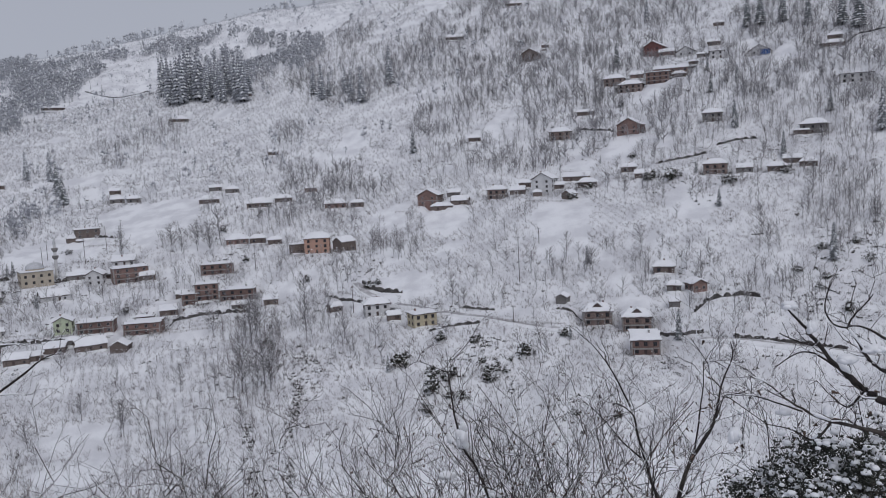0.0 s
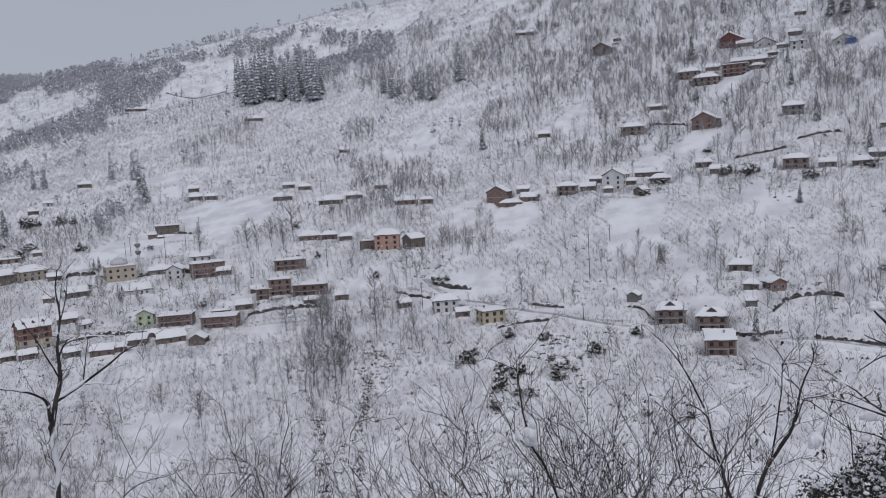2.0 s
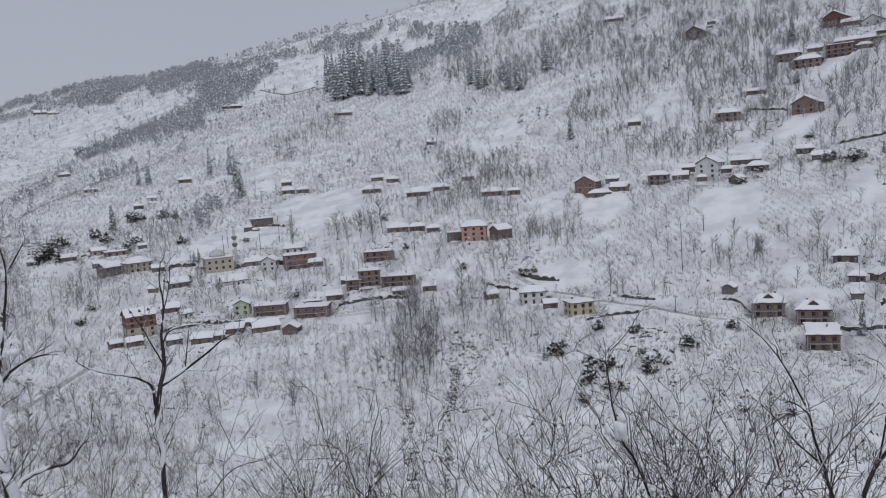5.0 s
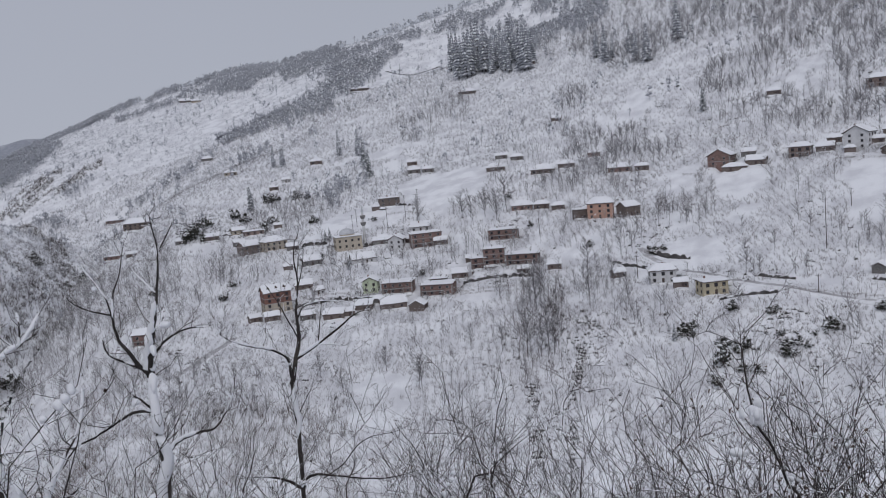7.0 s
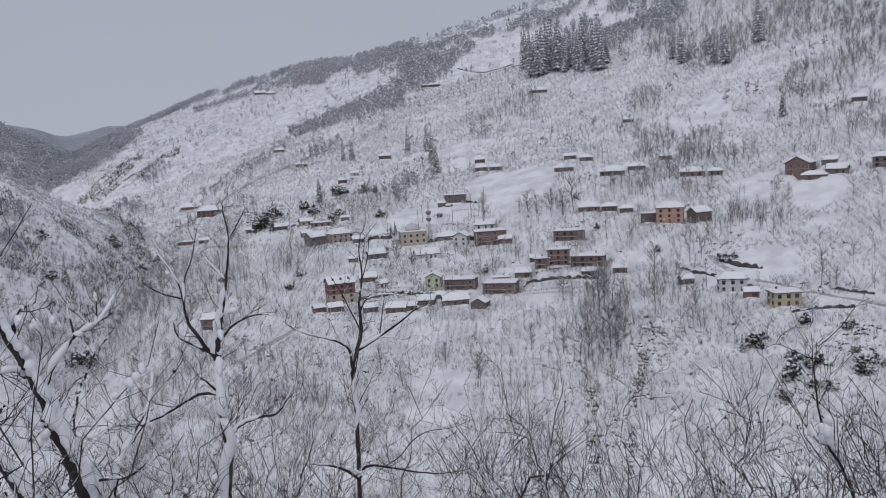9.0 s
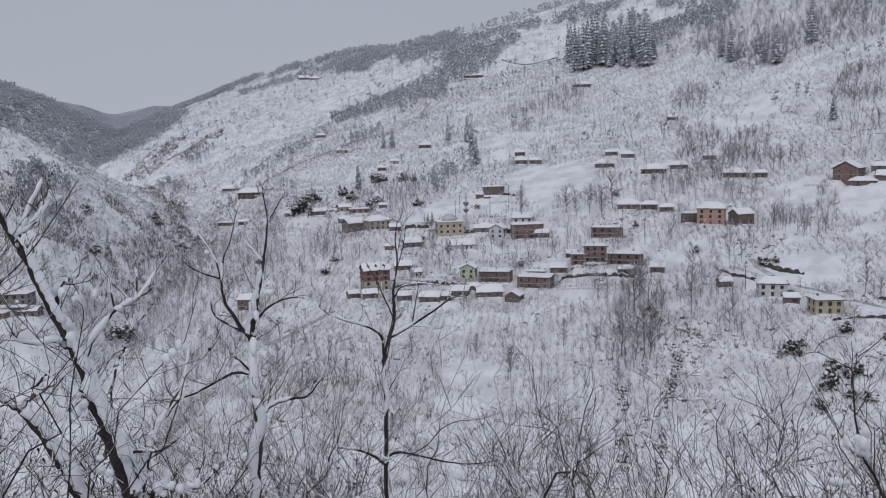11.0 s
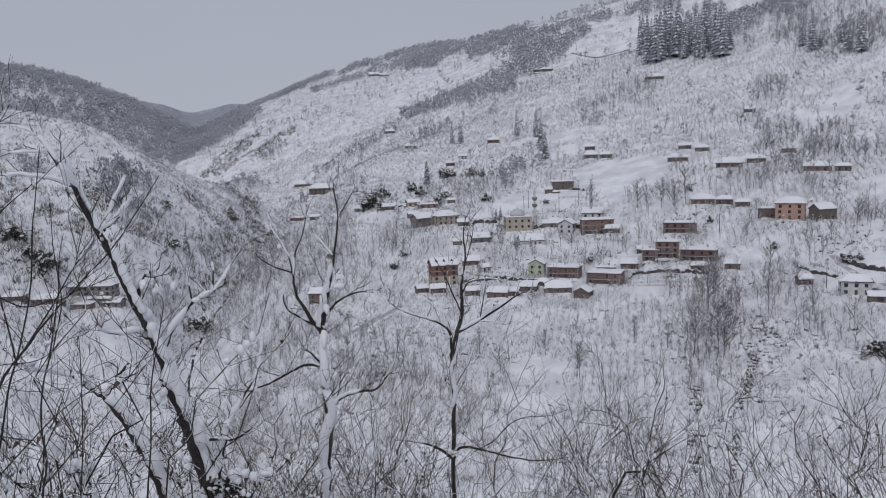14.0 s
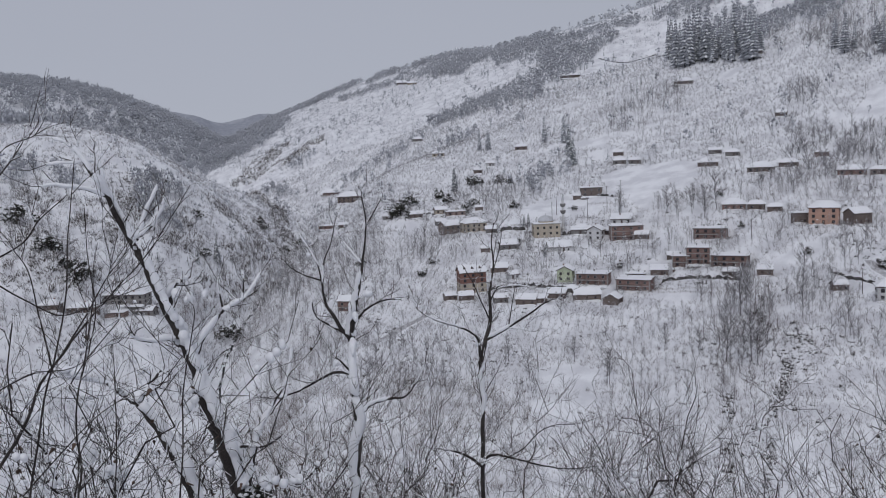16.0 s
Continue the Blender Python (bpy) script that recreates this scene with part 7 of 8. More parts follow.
limb(tree, [(-5.36, 2.69, -4.21), (-5.36, 2.70, -2.63), (-5.33, 2.76, -2.13), (-5.33, 2.75, -1.87), (-5.31, 2.78, -1.59), (-5.28, 2.84, -1.35), (-5.26, 2.89, -1.11), (-5.24, 2.93, -0.87), (-5.24, 2.92, -0.58), (-5.24, 2.93, -0.26)], 0.0088, 0.0024)
limb(tree, [(-5.51, 2.38, -0.58), (-5.37, 2.55, -0.46), (-5.26, 2.62, -0.31), (-5.11, 2.75, -0.15)], 0.0066, 0.0024)
limb(tree, [(-5.49, 2.42, -0.09), (-5.47, 2.62, 0.15), (-5.50, 2.76, 0.36), (-5.55, 2.87, 0.59)], 0.0055, 0.0018)
limb(tree, [(-5.50, 2.44, 0.04), (-5.46, 2.55, 0.19), (-5.39, 2.71, 0.26), (-5.36, 2.79, 0.39)], 0.0055, 0.0018)
limb(tree, [(-5.47, 2.74, -1.35), (-5.39, 2.94, -1.05), (-5.34, 3.11, -0.78), (-5.27, 3.30, -0.56)], 0.0066, 0.0024)
limb(tree, [(-5.25, 2.91, -4.34), (-5.24, 2.92, -2.70), (-5.21, 2.97, -2.06), (-5.20, 3.00, -1.63), (-5.19, 3.01, -1.25)], 0.0066, 0.0024)
limb(tree, [(-5.02, 3.29, -4.56), (-5.01, 3.30, -2.81), (-4.97, 3.36, -2.14), (-4.95, 3.39, -1.71), (-4.91, 3.45, -1.37), (-4.87, 3.50, -1.09), (-4.89, 3.48, -1.00)], 0.0077, 0.0024)
limb(tree, [(-5.46, 2.48, -2.14), (-5.43, 2.36, -1.72), (-5.36, 2.25, -1.40)], 0.0066, 0.0024)
limb(tree, [(-5.38, 2.66, -1.40), (-5.37, 2.60, -0.98), (-5.35, 2.55, -0.65), (-5.34, 2.46, -0.49)], 0.0066, 0.0024)
limb(tree, [(-5.29, 2.84, -1.39), (-5.27, 2.95, -1.04), (-5.31, 2.98, -0.76), (-5.34, 3.06, -0.52)], 0.0055, 0.0018)
limb(tree, [(-5.34, 2.73, -2.30), (-5.29, 2.99, -2.08), (-5.24, 3.27, -1.85), (-5.16, 3.59, -1.52), (-5.15, 3.82, -1.34)], 0.0055, 0.0018)
limb(tree, [(-5.49, 2.41, -2.24), (-5.43, 2.73, -1.97), (-5.39, 2.99, -1.79), (-5.31, 3.33, -1.65), (-5.24, 3.65, -1.54)], 0.0055, 0.0018)
limb(tree, [(-5.50, 2.39, -0.72), (-5.46, 2.62, -0.91), (-5.44, 2.80, -1.02), (-5.40, 3.04, -0.98), (-5.33, 3.32, -0.91)], 0.0066, 0.0024)
limb(tree, [(-5.37, 2.22, -1.44), (-5.19, 2.44, -1.32), (-5.00, 2.61, -1.30), (-4.78, 2.78, -1.12)], 0.0055, 0.0018)
finish_tree(tree)

tree = start_tree("dark_thicket_tree", "dark bare tree with clumps of snow on its branches", 8, 0.12)
limb(tree, [(4.25, 6.78, -2.63), (4.00, 6.99, -2.39), (3.88, 7.13, -2.30), (3.79, 7.27, -2.19)], 0.045, 0.03)
limb(tree, [(3.79, 7.27, -2.19), (3.64, 7.30, -2.02), (3.49, 7.32, -1.83), (3.38, 7.32, -1.68), (3.24, 7.32, -1.53)], 0.03, 0.008)
limb(tree, [(4.25, 6.78, -2.37), (3.98, 6.95, -2.09), (3.87, 7.02, -1.99), (3.79, 7.07, -1.84), (3.71, 7.13, -1.69)], 0.025, 0.007)
limb(tree, [(3.71, 7.13, -1.69), (3.61, 7.18, -1.66), (3.54, 7.20, -1.53), (3.55, 7.18, -1.36), (3.58, 7.15, -1.25)], 0.01, 0.004)
limb(tree, [(3.71, 7.13, -1.69), (3.75, 7.09, -1.57), (3.83, 7.01, -1.43), (3.86, 6.96, -1.35)], 0.01, 0.004)
limb(tree, [(4.25, 6.78, -2.74), (3.97, 6.93, -2.67), (3.81, 7.00, -2.63), (3.55, 7.11, -2.58), (3.32, 7.20, -2.48), (3.17, 7.24, -2.37)], 0.03, 0.008)
limb(tree, [(3.17, 7.24, -2.37), (3.03, 7.29, -2.24), (2.87, 7.34, -2.16)], 0.01, 0.004)
limb(tree, [(3.32, 7.20, -2.50), (3.10, 7.31, -2.43), (2.91, 7.40, -2.38), (2.78, 7.48, -2.40)], 0.01, 0.004)
limb(tree, [(3.55, 7.11, -2.59), (3.43, 7.20, -2.79), (3.26, 7.31, -2.71), (3.04, 7.45, -2.69)], 0.012, 0.004)
limb(tree, [(3.54, 7.31, -1.87), (3.44, 7.33, -1.88), (3.28, 7.35, -1.82), (3.17, 7.35, -1.76)], 0.012, 0.004)
limb(tree, [(3.69, 7.30, -2.11), (3.51, 7.36, -1.98), (3.36, 7.39, -1.98), (3.16, 7.44, -2.12)], 0.012, 0.004)
limb(tree, [(3.88, 7.13, -2.30), (3.76, 7.21, -2.48), (3.63, 7.28, -2.38), (3.55, 7.33, -2.28)], 0.012, 0.004)
limb(tree, [(3.97, 6.95, -1.77), (3.80, 6.99, -1.66), (3.65, 7.01, -1.65)], 0.014, 0.005)
clump(tree, (3.25, 7.31, -1.48), 0.0935, 0.051)
clump(tree, (3.43, 7.23, -1.69), 0.0595, 0.0765)
clump(tree, (3.70, 7.09, -1.98), 0.111, 0.068)
clump(tree, (3.88, 7.00, -1.87), 0.102, 0.0595)
clump(tree, (2.78, 7.50, -2.81), 0.085, 0.102)
clump(tree, (3.21, 7.33, -2.54), 0.0765, 0.051)
clump(tree, (3.55, 7.17, -2.50), 0.051, 0.085)
clump(tree, (3.61, 7.14, -3.01), 0.085, 0.085)
clump(tree, (3.92, 6.97, -2.85), 0.0765, 0.0765)
clump(tree, (3.57, 7.16, -3.35), 0.102, 0.102)
finish_tree(tree)

tree = start_tree("bent_young_tree", "young bare tree bending over the slope", 13, 0.12)
limb(tree, [(3.48, 12.53, -9.56), (3.51, 12.52, -6.52), (3.66, 12.47, -5.72), (3.80, 12.43, -5.25), (3.90, 12.40, -4.98)], 0.045, 0.03)
limb(tree, [(3.90, 12.40, -4.98), (4.13, 12.40, -4.63), (4.30, 12.45, -4.34), (4.41, 12.52, -3.90)], 0.03, 0.016)
limb(tree, [(4.41, 12.52, -3.90), (4.49, 12.47, -3.61), (4.58, 12.40, -3.31), (4.54, 12.38, -3.06)], 0.016, 0.006)
limb(tree, [(3.91, 12.40, -4.96), (3.95, 12.28, -4.48), (3.96, 12.15, -4.05), (3.96, 12.00, -3.64), (3.92, 11.86, -3.23)], 0.016, 0.006)
limb(tree, [(4.03, 12.40, -4.81), (4.22, 12.35, -4.47), (4.35, 12.32, -4.08), (4.41, 12.32, -3.94)], 0.016, 0.006)
limb(tree, [(4.41, 12.32, -3.94), (4.62, 12.19, -3.87), (4.76, 12.07, -3.77)], 0.01, 0.004)
limb(tree, [(3.93, 11.89, -3.28), (4.10, 11.86, -3.24), (4.31, 11.83, -3.38)], 0.01, 0.004)
limb(tree, [(4.44, 12.51, -3.90), (4.29, 12.54, -3.71), (4.20, 12.55, -3.56)], 0.01, 0.004)
finish_tree(tree)

tree = start_tree("slanting_sapling", "dark slanting bare sapling", 12, 0.12)
limb(tree, [(3.18, 11.57, -8.95), (3.16, 11.58, -6.02), (3.08, 11.60, -5.31), (2.99, 11.62, -5.02), (2.92, 11.64, -4.70)], 0.03, 0.022)
limb(tree, [(2.92, 11.64, -4.70), (2.81, 11.66, -4.29), (2.75, 11.66, -3.97), (2.54, 11.69, -3.79), (2.43, 11.70, -3.81)], 0.022, 0.006)
limb(tree, [(2.94, 11.63, -4.74), (2.63, 11.61, -4.44), (2.36, 11.53, -4.09)], 0.02, 0.008)
limb(tree, [(2.36, 11.53, -4.09), (2.12, 11.55, -3.81), (1.86, 11.55, -3.58)], 0.008, 0.004)
limb(tree, [(2.71, 11.66, -3.83), (2.50, 11.74, -3.35), (2.38, 11.80, -3.13)], 0.016, 0.008)
limb(tree, [(2.38, 11.80, -3.13), (2.18, 11.75, -2.86), (1.96, 11.68, -2.64)], 0.01, 0.004)
finish_tree(tree)

tree = start_tree("thicket_stem", "dark stem with a snow clump rising from a thicket", 12, 0.12)
limb(tree, [(0.80, 11.97, -9.70), (0.75, 11.98, -6.10), (0.46, 11.99, -5.34), (0.30, 12.00, -4.84), (0.09, 12.00, -4.50)], 0.024, 0.021)
limb(tree, [(0.09, 12.00, -4.50), (-0.01, 12.11, -4.07), (-0.06, 12.25, -3.68), (-0.09, 12.40, -3.35)], 0.018, 0.0084)
limb(tree, [(-0.09, 12.40, -3.35), (-0.37, 12.35, -3.20), (-0.59, 12.29, -3.11), (-0.77, 12.23, -3.19)], 0.0072, 0.0042)
limb(tree, [(-0.59, 12.29, -3.11), (-0.48, 12.26, -2.93), (-0.29, 12.22, -2.80)], 0.0048, 0.0028)
limb(tree, [(-0.09, 12.28, -3.60), (-0.09, 12.25, -3.12), (-0.11, 12.21, -2.88)], 0.006, 0.0028)
limb(tree, [(-0.02, 12.25, -3.12), (0.27, 12.20, -2.80), (0.47, 12.13, -2.47), (0.65, 12.05, -2.33)], 0.006, 0.0028)
clump(tree, (0.08, 12.00, -4.34), 0.119, 0.221)
clump(tree, (-0.22, 12.00, -4.93), 0.17, 0.085)
clump(tree, (0.11, 12.00, -4.13), 0.068, 0.102)
clump(tree, (0.60, 11.98, -5.25), 0.153, 0.085)
clump(tree, (0.92, 11.96, -4.58), 0.085, 0.051)
clump(tree, (-0.13, 12.00, -4.30), 0.051, 0.119)
finish_tree(tree)

tree = start_tree("slope_sapling", "bare sapling reaching out low over the slope", 17, 0.12)
limb(tree, [(-6.45, 15.73, -13.82), (-6.41, 15.74, -9.18), (-6.26, 15.81, -8.10), (-6.10, 15.87, -7.69), (-5.98, 15.91, -7.41)], 0.04, 0.03)
limb(tree, [(-5.98, 15.91, -7.41), (-5.59, 16.14, -7.40), (-5.27, 16.36, -7.58), (-4.95, 16.58, -7.92)], 0.025, 0.006)
limb(tree, [(-6.47, 15.72, -6.86), (-6.17, 15.91, -6.55), (-5.97, 16.09, -6.34), (-5.70, 16.29, -6.19)], 0.016, 0.005)
limb(tree, [(-6.52, 15.70, -7.81), (-6.66, 15.56, -7.45), (-6.97, 15.33, -6.94)], 0.02, 0.008)
limb(tree, [(-6.97, 15.33, -6.94), (-7.11, 15.15, -6.40), (-7.20, 14.97, -6.13), (-7.30, 14.77, -5.76)], 0.01, 0.004)
limb(tree, [(-5.82, 16.02, -7.53), (-5.56, 16.25, -7.23), (-5.20, 16.56, -6.94), (-4.78, 16.89, -6.65)], 0.016, 0.006)
limb(tree, [(-9.03, 14.40, -6.98), (-8.65, 14.67, -6.73), (-8.37, 14.87, -6.38), (-8.05, 15.09, -6.21), (-7.60, 15.37, -6.19), (-7.15, 15.64, -6.01)], 0.016, 0.005)
finish_tree(tree)


def thicket(name, label, az, far, tops, stems, spread, rng, mat=None):
    """A clump of stems fanning from the bank: direction, distance, the height that its tops reach."""
    x, y = -math.sin(radians(az)) * far, math.cos(radians(az)) * far
    z = ground_z(x, y)
    ob = tagged(new(name), label, "shrub", group="shrubs on the near bank")
    ob.location = (x, y, z)
    fine, snow = Fine(), Fine()
    rise = tops - z
    laden = az > 50 and far < 14
    leafy = az < 8 and far < 15
    dry = Fine()
    pads = bmesh.new()
    for _ in range(max(2, stems * 2 // 3) if laden else stems):
        a = rng.uniform(0, 6.283)
        s = spread * (0.3 + 1.5 * rng.random())
        b = Vector((math.cos(a) * s * 0.12, math.sin(a) * s * 0.12, -0.2))
        e = Vector((math.cos(a) * s, math.sin(a) * s, rise * rng.uniform(0.6, 1.0)))
        mid = b + (e - b) * 0.6 + Vector((-math.cos(a) * s * 0.25, -math.sin(a) * s * 0.25, 0))
        path = bent(b, mid, rng, 0.34, 5) + bent(mid, e, rng, 0.42, 6)[1:]
        r = rng.uniform(0.010, 0.021) * (far / 14) ** 0.5 * (1.35 if 10 < far < 15 else 1)
        fine.limb(path, r, r * 0.3, 3)
        twigs(fine, snow, path[2:], 0.0052 * (far / 12) ** 0.5 * (1.3 if 10 < far < 15 else 1), 11 if far < 16 else 9, 0.2 * far ** 0.7, rng, 2)
        for _ in range(22 if leafy else 5):
            k = rng.randrange(2, len(path) - 1)
            q = path[k].lerp(path[k + 1], rng.random()) + Vector((rng.gauss(0, 1), rng.gauss(0, 1), rng.gauss(0, 1))) * (0.16 if leafy else 0.1)
            (dry if rng.random() < 0.6 else snow).limb([q, q + Vector((rng.uniform(-1, 1), rng.uniform(-1, 1), rng.uniform(-1.4, 0.2))) * 0.05], rng.uniform(0.008, 0.022), 0.005, 4)
        for _ in range(2 if laden else 1):
            k = rng.randrange(1, len(path) - 2)
            w = rng.uniform(0.025, 0.065) * (1 if laden else 0.6 + 0.02 * far)
            for j in range(4):
                c = path[k].lerp(path[k + 1], j / 4 + rng.uniform(-0.1, 0.1)) + Vector((rng.uniform(-0.5, 0.5) * w, rng.uniform(-0.5, 0.5) * w, rng.uniform(0.1, 0.7) * w))
                blob(pads, c, w * rng.uniform(0.5, 1.1), w * rng.uniform(0.5, 0.9), w * rng.uniform(0.5, 1.1), rng, 6, 5)
    pillows = part("snow_pillow", pads, SNOW, ob)
    tagged(pillows, kind="stuff")
    for face in pillows.data.polygons:
        face.use_smooth = True
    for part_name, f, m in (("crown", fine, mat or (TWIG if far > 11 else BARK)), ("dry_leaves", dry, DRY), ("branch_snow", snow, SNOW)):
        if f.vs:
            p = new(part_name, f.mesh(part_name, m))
            p.parent = ob
            tagged(p, kind="stuff")
    return ob


brng = random.Random(33)
thicket("bare_shrub", "bare many-stemmed shrub with snow on its twigs", -3.5, 12, -3.55, 11, 1.82, brng)
thicket("bare_shrub", "bare many-stemmed shrub with snow on its twigs", -7.3, 13, -3.67, 9, 1.56, brng)
thicket("bare_shrub", "bare many-stemmed shrub with snow on its twigs", -9.2, 14, -4.07, 7, 1.56, brng)
thicket("bare_shrub", "bare many-stemmed shrub with snow on its twigs", -5.3, 11, -3.69, 10, 1.95, brng)
thicket("bare_shrub", "bare many-stemmed shrub with snow on its twigs", -1.8, 12, -4.19, 6, 1.3, brng)
thicket("bare_shrub", "bare many-stemmed shrub with snow on its twigs", -21.1, 9, -2.63, 5, 1.17, brng)
thicket("bare_shrub", "bare many-stemmed shrub with snow on its twigs", -25.8, 9, -2.40, 6, 1.43, brng)
thicket("bare_shrub", "bare many-stemmed shrub with snow on its twigs", -28.8, 9, -2.00, 5, 1.3, brng)
thicket("bare_shrub", "bare many-stemmed shrub with snow on its twigs", 15.9, 24, -7.86, 3, 2.34, brng)
thicket("bare_shrub", "bare many-stemmed shrub with snow on its twigs", 8.9, 26, -8.32, 5, 2.6, brng)
thicket("bare_shrub", "bare many-stemmed shrub with snow on its twigs", 20.2, 22, -6.78, 2, 1.56, brng)
thicket("bare_shrub", "bare many-stemmed shrub with snow on its twigs", 24.8, 24, -7.73, 2, 2.08, brng)
thicket("bare_shrub", "bare many-stemmed shrub with snow on its twigs", 27.3, 24, -8.00, 2, 2.08, brng)
thicket("bare_shrub", "bare many-stemmed shrub with snow on its twigs", 13.0, 25, -7.79, 3, 1.95, brng)
thicket("bare_shrub", "bare many-stemmed shrub with snow on its twigs", 9.0, 22, -7.22, 7, 2.6, brng)
thicket("bare_shrub", "bare many-stemmed shrub with snow on its twigs", 12.9, 24, -7.97, 3, 1.95, brng)
thicket("bare_shrub", "bare many-stemmed shrub with snow on its twigs", 5.4, 20, -7.37, 4, 2.08, brng)
thicket("bare_shrub", "bare many-stemmed shrub with snow on its twigs", 16.0, 22, -7.74, 3, 2.08, brng)
thicket("bare_shrub", "bare many-stemmed shrub with snow on its twigs", 29.7, 22, -7.26, 2, 1.82, brng)
thicket("bare_shrub", "bare many-stemmed shrub with snow on its twigs", 27.0, 24, -7.35, 2, 1.95, brng)
thicket("bare_shrub", "bare many-stemmed shrub with snow on its twigs", 38.7, 24, -5.44, 5, 2.86, brng)
thicket("bare_shrub", "bare many-stemmed shrub with snow on its twigs", 41.1, 20, -4.94, 4, 2.6, brng)
thicket("bare_shrub", "bare many-stemmed shrub with snow on its twigs", 36.5, 26, -6.46, 5, 2.86, brng)
thicket("bare_shrub", "bare many-stemmed shrub with snow on its twigs", 44.3, 16, -4.44, 5, 2.08, brng)
thicket("bare_shrub", "bare many-stemmed shrub with snow on its twigs", 47.2, 18, -4.27, 3, 2.08, brng)
thicket("bare_shrub", "bare many-stemmed shrub with snow on its twigs", 7.0, 20, -6.63, 4, 2.08, brng)
thicket("bare_shrub", "bare many-stemmed shrub with snow on its twigs", 9.5, 21, -7.21, 3, 1.95, brng)
thicket("bare_shrub", "bare many-stemmed shrub with snow on its twigs", 15.8, 22, -7.91, 2, 1.95, brng)
thicket("bare_shrub", "bare many-stemmed shrub with snow on its twigs", 13.8, 24, -7.67, 2, 1.04, brng)
thicket("bare_shrub", "bare many-stemmed shrub with snow on its twigs", 24.2, 22, -7.68, 2, 1.95, brng)
thicket("bare_shrub", "bare many-stemmed shrub with snow on its twigs", 46.1, 13, -3.97, 7, 2.08, brng)
thicket("bare_shrub", "bare many-stemmed shrub with snow on its twigs", 49.7, 10, -3.60, 7, 1.69, brng)
thicket("bare_shrub", "bare many-stemmed shrub with snow on its twigs", 40.5, 22, -6.23, 4, 2.6, brng)
thicket("bare_shrub", "bare many-stemmed shrub with snow on its twigs", 37.5, 26, -7.05, 4, 3.12, brng)
thicket("bare_shrub", "bare many-stemmed shrub with snow on its twigs", 44.6, 12, -4.26, 7, 1.82, brng)
thicket("bare_shrub", "bare many-stemmed shrub with snow on its twigs", 52.6, 8, -2.34, 6, 1.3, brng)
thicket("bare_shrub", "bare many-stemmed shrub with snow on its twigs", 55.4, 8, -2.40, 7, 1.3, brng)
thicket("bare_shrub", "bare many-stemmed shrub with snow on its twigs", 58.5, 7, -2.14, 7, 1.3, brng)
thicket("bare_shrub", "bare many-stemmed shrub with snow on its twigs", 62.9, 7, -1.74, 7, 1.3, brng)
thicket("bare_shrub", "bare many-stemmed shrub with snow on its twigs", 65.7, 7, -1.49, 6, 1.3, brng)
thicket("bare_shrub", "bare many-stemmed shrub with snow on its twigs", 60.4, 7, -1.21, 4, 1.17, brng)
thicket("bare_shrub", "bare many-stemmed shrub with snow on its twigs", 64.0, 7, -0.50, 4, 1.04, brng)
thicket("bare_shrub", "bare many-stemmed shrub with snow on its twigs", 39.4, 16, -5.80, 3, 1.82, brng)
thicket("bare_shrub", "bare many-stemmed shrub with snow on its twigs", 31.6, 22, -8.11, 2, 2.08, brng)
thicket("bare_shrub", "bare many-stemmed shrub with snow on its twigs", 26.0, 24, -7.74, 2, 2.08, brng)
thicket("bare_shrub", "bare many-stemmed shrub with snow on its twigs", -27.5, 10, -3.92, 3, 1.4, brng)
thicket("bare_shrub", "bare many-stemmed shrub with snow on its twigs", 22.5, 20, -7.08, 3, 1.6, brng)
thicket("bare_shrub", "bare many-stemmed shrub with snow on its twigs", -6.1, 11, -4.31, 5, 1.6, brng)
thicket("bare_shrub", "bare many-stemmed shrub with snow on its twigs", -18.8, 16, -6.45, 3, 1.5, brng)
thicket("bare_shrub", "bare many-stemmed shrub with snow on its twigs", 4.8, 9, -3.25, 3, 1.4, brng)
thicket("bare_shrub", "bare many-stemmed shrub with snow on its twigs", -26.2, 15, -5.89, 6, 1.2, brng)
thicket("bare_shrub", "bare many-stemmed shrub with snow on its twigs", 21.8, 11, -3.50, 4, 1.1, brng)
thicket("bare_shrub", "bare many-stemmed shrub with snow on its twigs", 0.6, 18, -7.52, 2, 2, brng)
thicket("bare_shrub", "bare many-stemmed shrub with snow on its twigs", 4.8, 16, -5.93, 3, 1.8, brng)
thicket("bare_shrub", "bare many-stemmed shrub with snow on its twigs", 37.2, 22, -8.51, 2, 2, brng)
thicket("bare_shrub", "bare many-stemmed shrub with snow on its twigs", 35.0, 18, -6.81, 2, 1.5, brng)
thicket("bare_shrub", "bare many-stemmed shrub with snow on its twigs", 10.4, 20, -8.34, 3, 1.7, brng)
thicket("bare_shrub", "bare many-stemmed shrub with snow on its twigs", 32.7, 14, -5.58, 6, 1.7, brng)
thicket("bare_shrub", "bare many-stemmed shrub with snow on its twigs", 30.9, 13, -4.64, 4, 1.9, brng)
thicket("bare_shrub", "bare many-stemmed shrub with snow on its twigs", 25.1, 15, -6.20, 4, 2, brng)
thicket("bare_shrub", "bare many-stemmed shrub with snow on its twigs", 20.7, 16, -6.45, 4, 1.6, brng)
thicket("bare_shrub", "bare many-stemmed shrub with snow on its twigs", 38.6, 16, -5.27, 4, 1.9, brng)
thicket("bare_shrub", "bare many-stemmed shrub with snow on its twigs", 16.9, 9, -3.59, 4, 2, brng)
thicket("bare_shrub", "bare many-stemmed shrub with snow on its twigs", 35.8, 10, -4.16, 6, 1.2, brng)
thicket("bare_shrub", "bare many-stemmed shrub with snow on its twigs", 7.0, 16, -5.88, 3, 1.2, brng)
thicket("bare_shrub", "bare many-stemmed shrub with snow on its twigs", 31.7, 14, -6.19, 3, 1.1, brng)
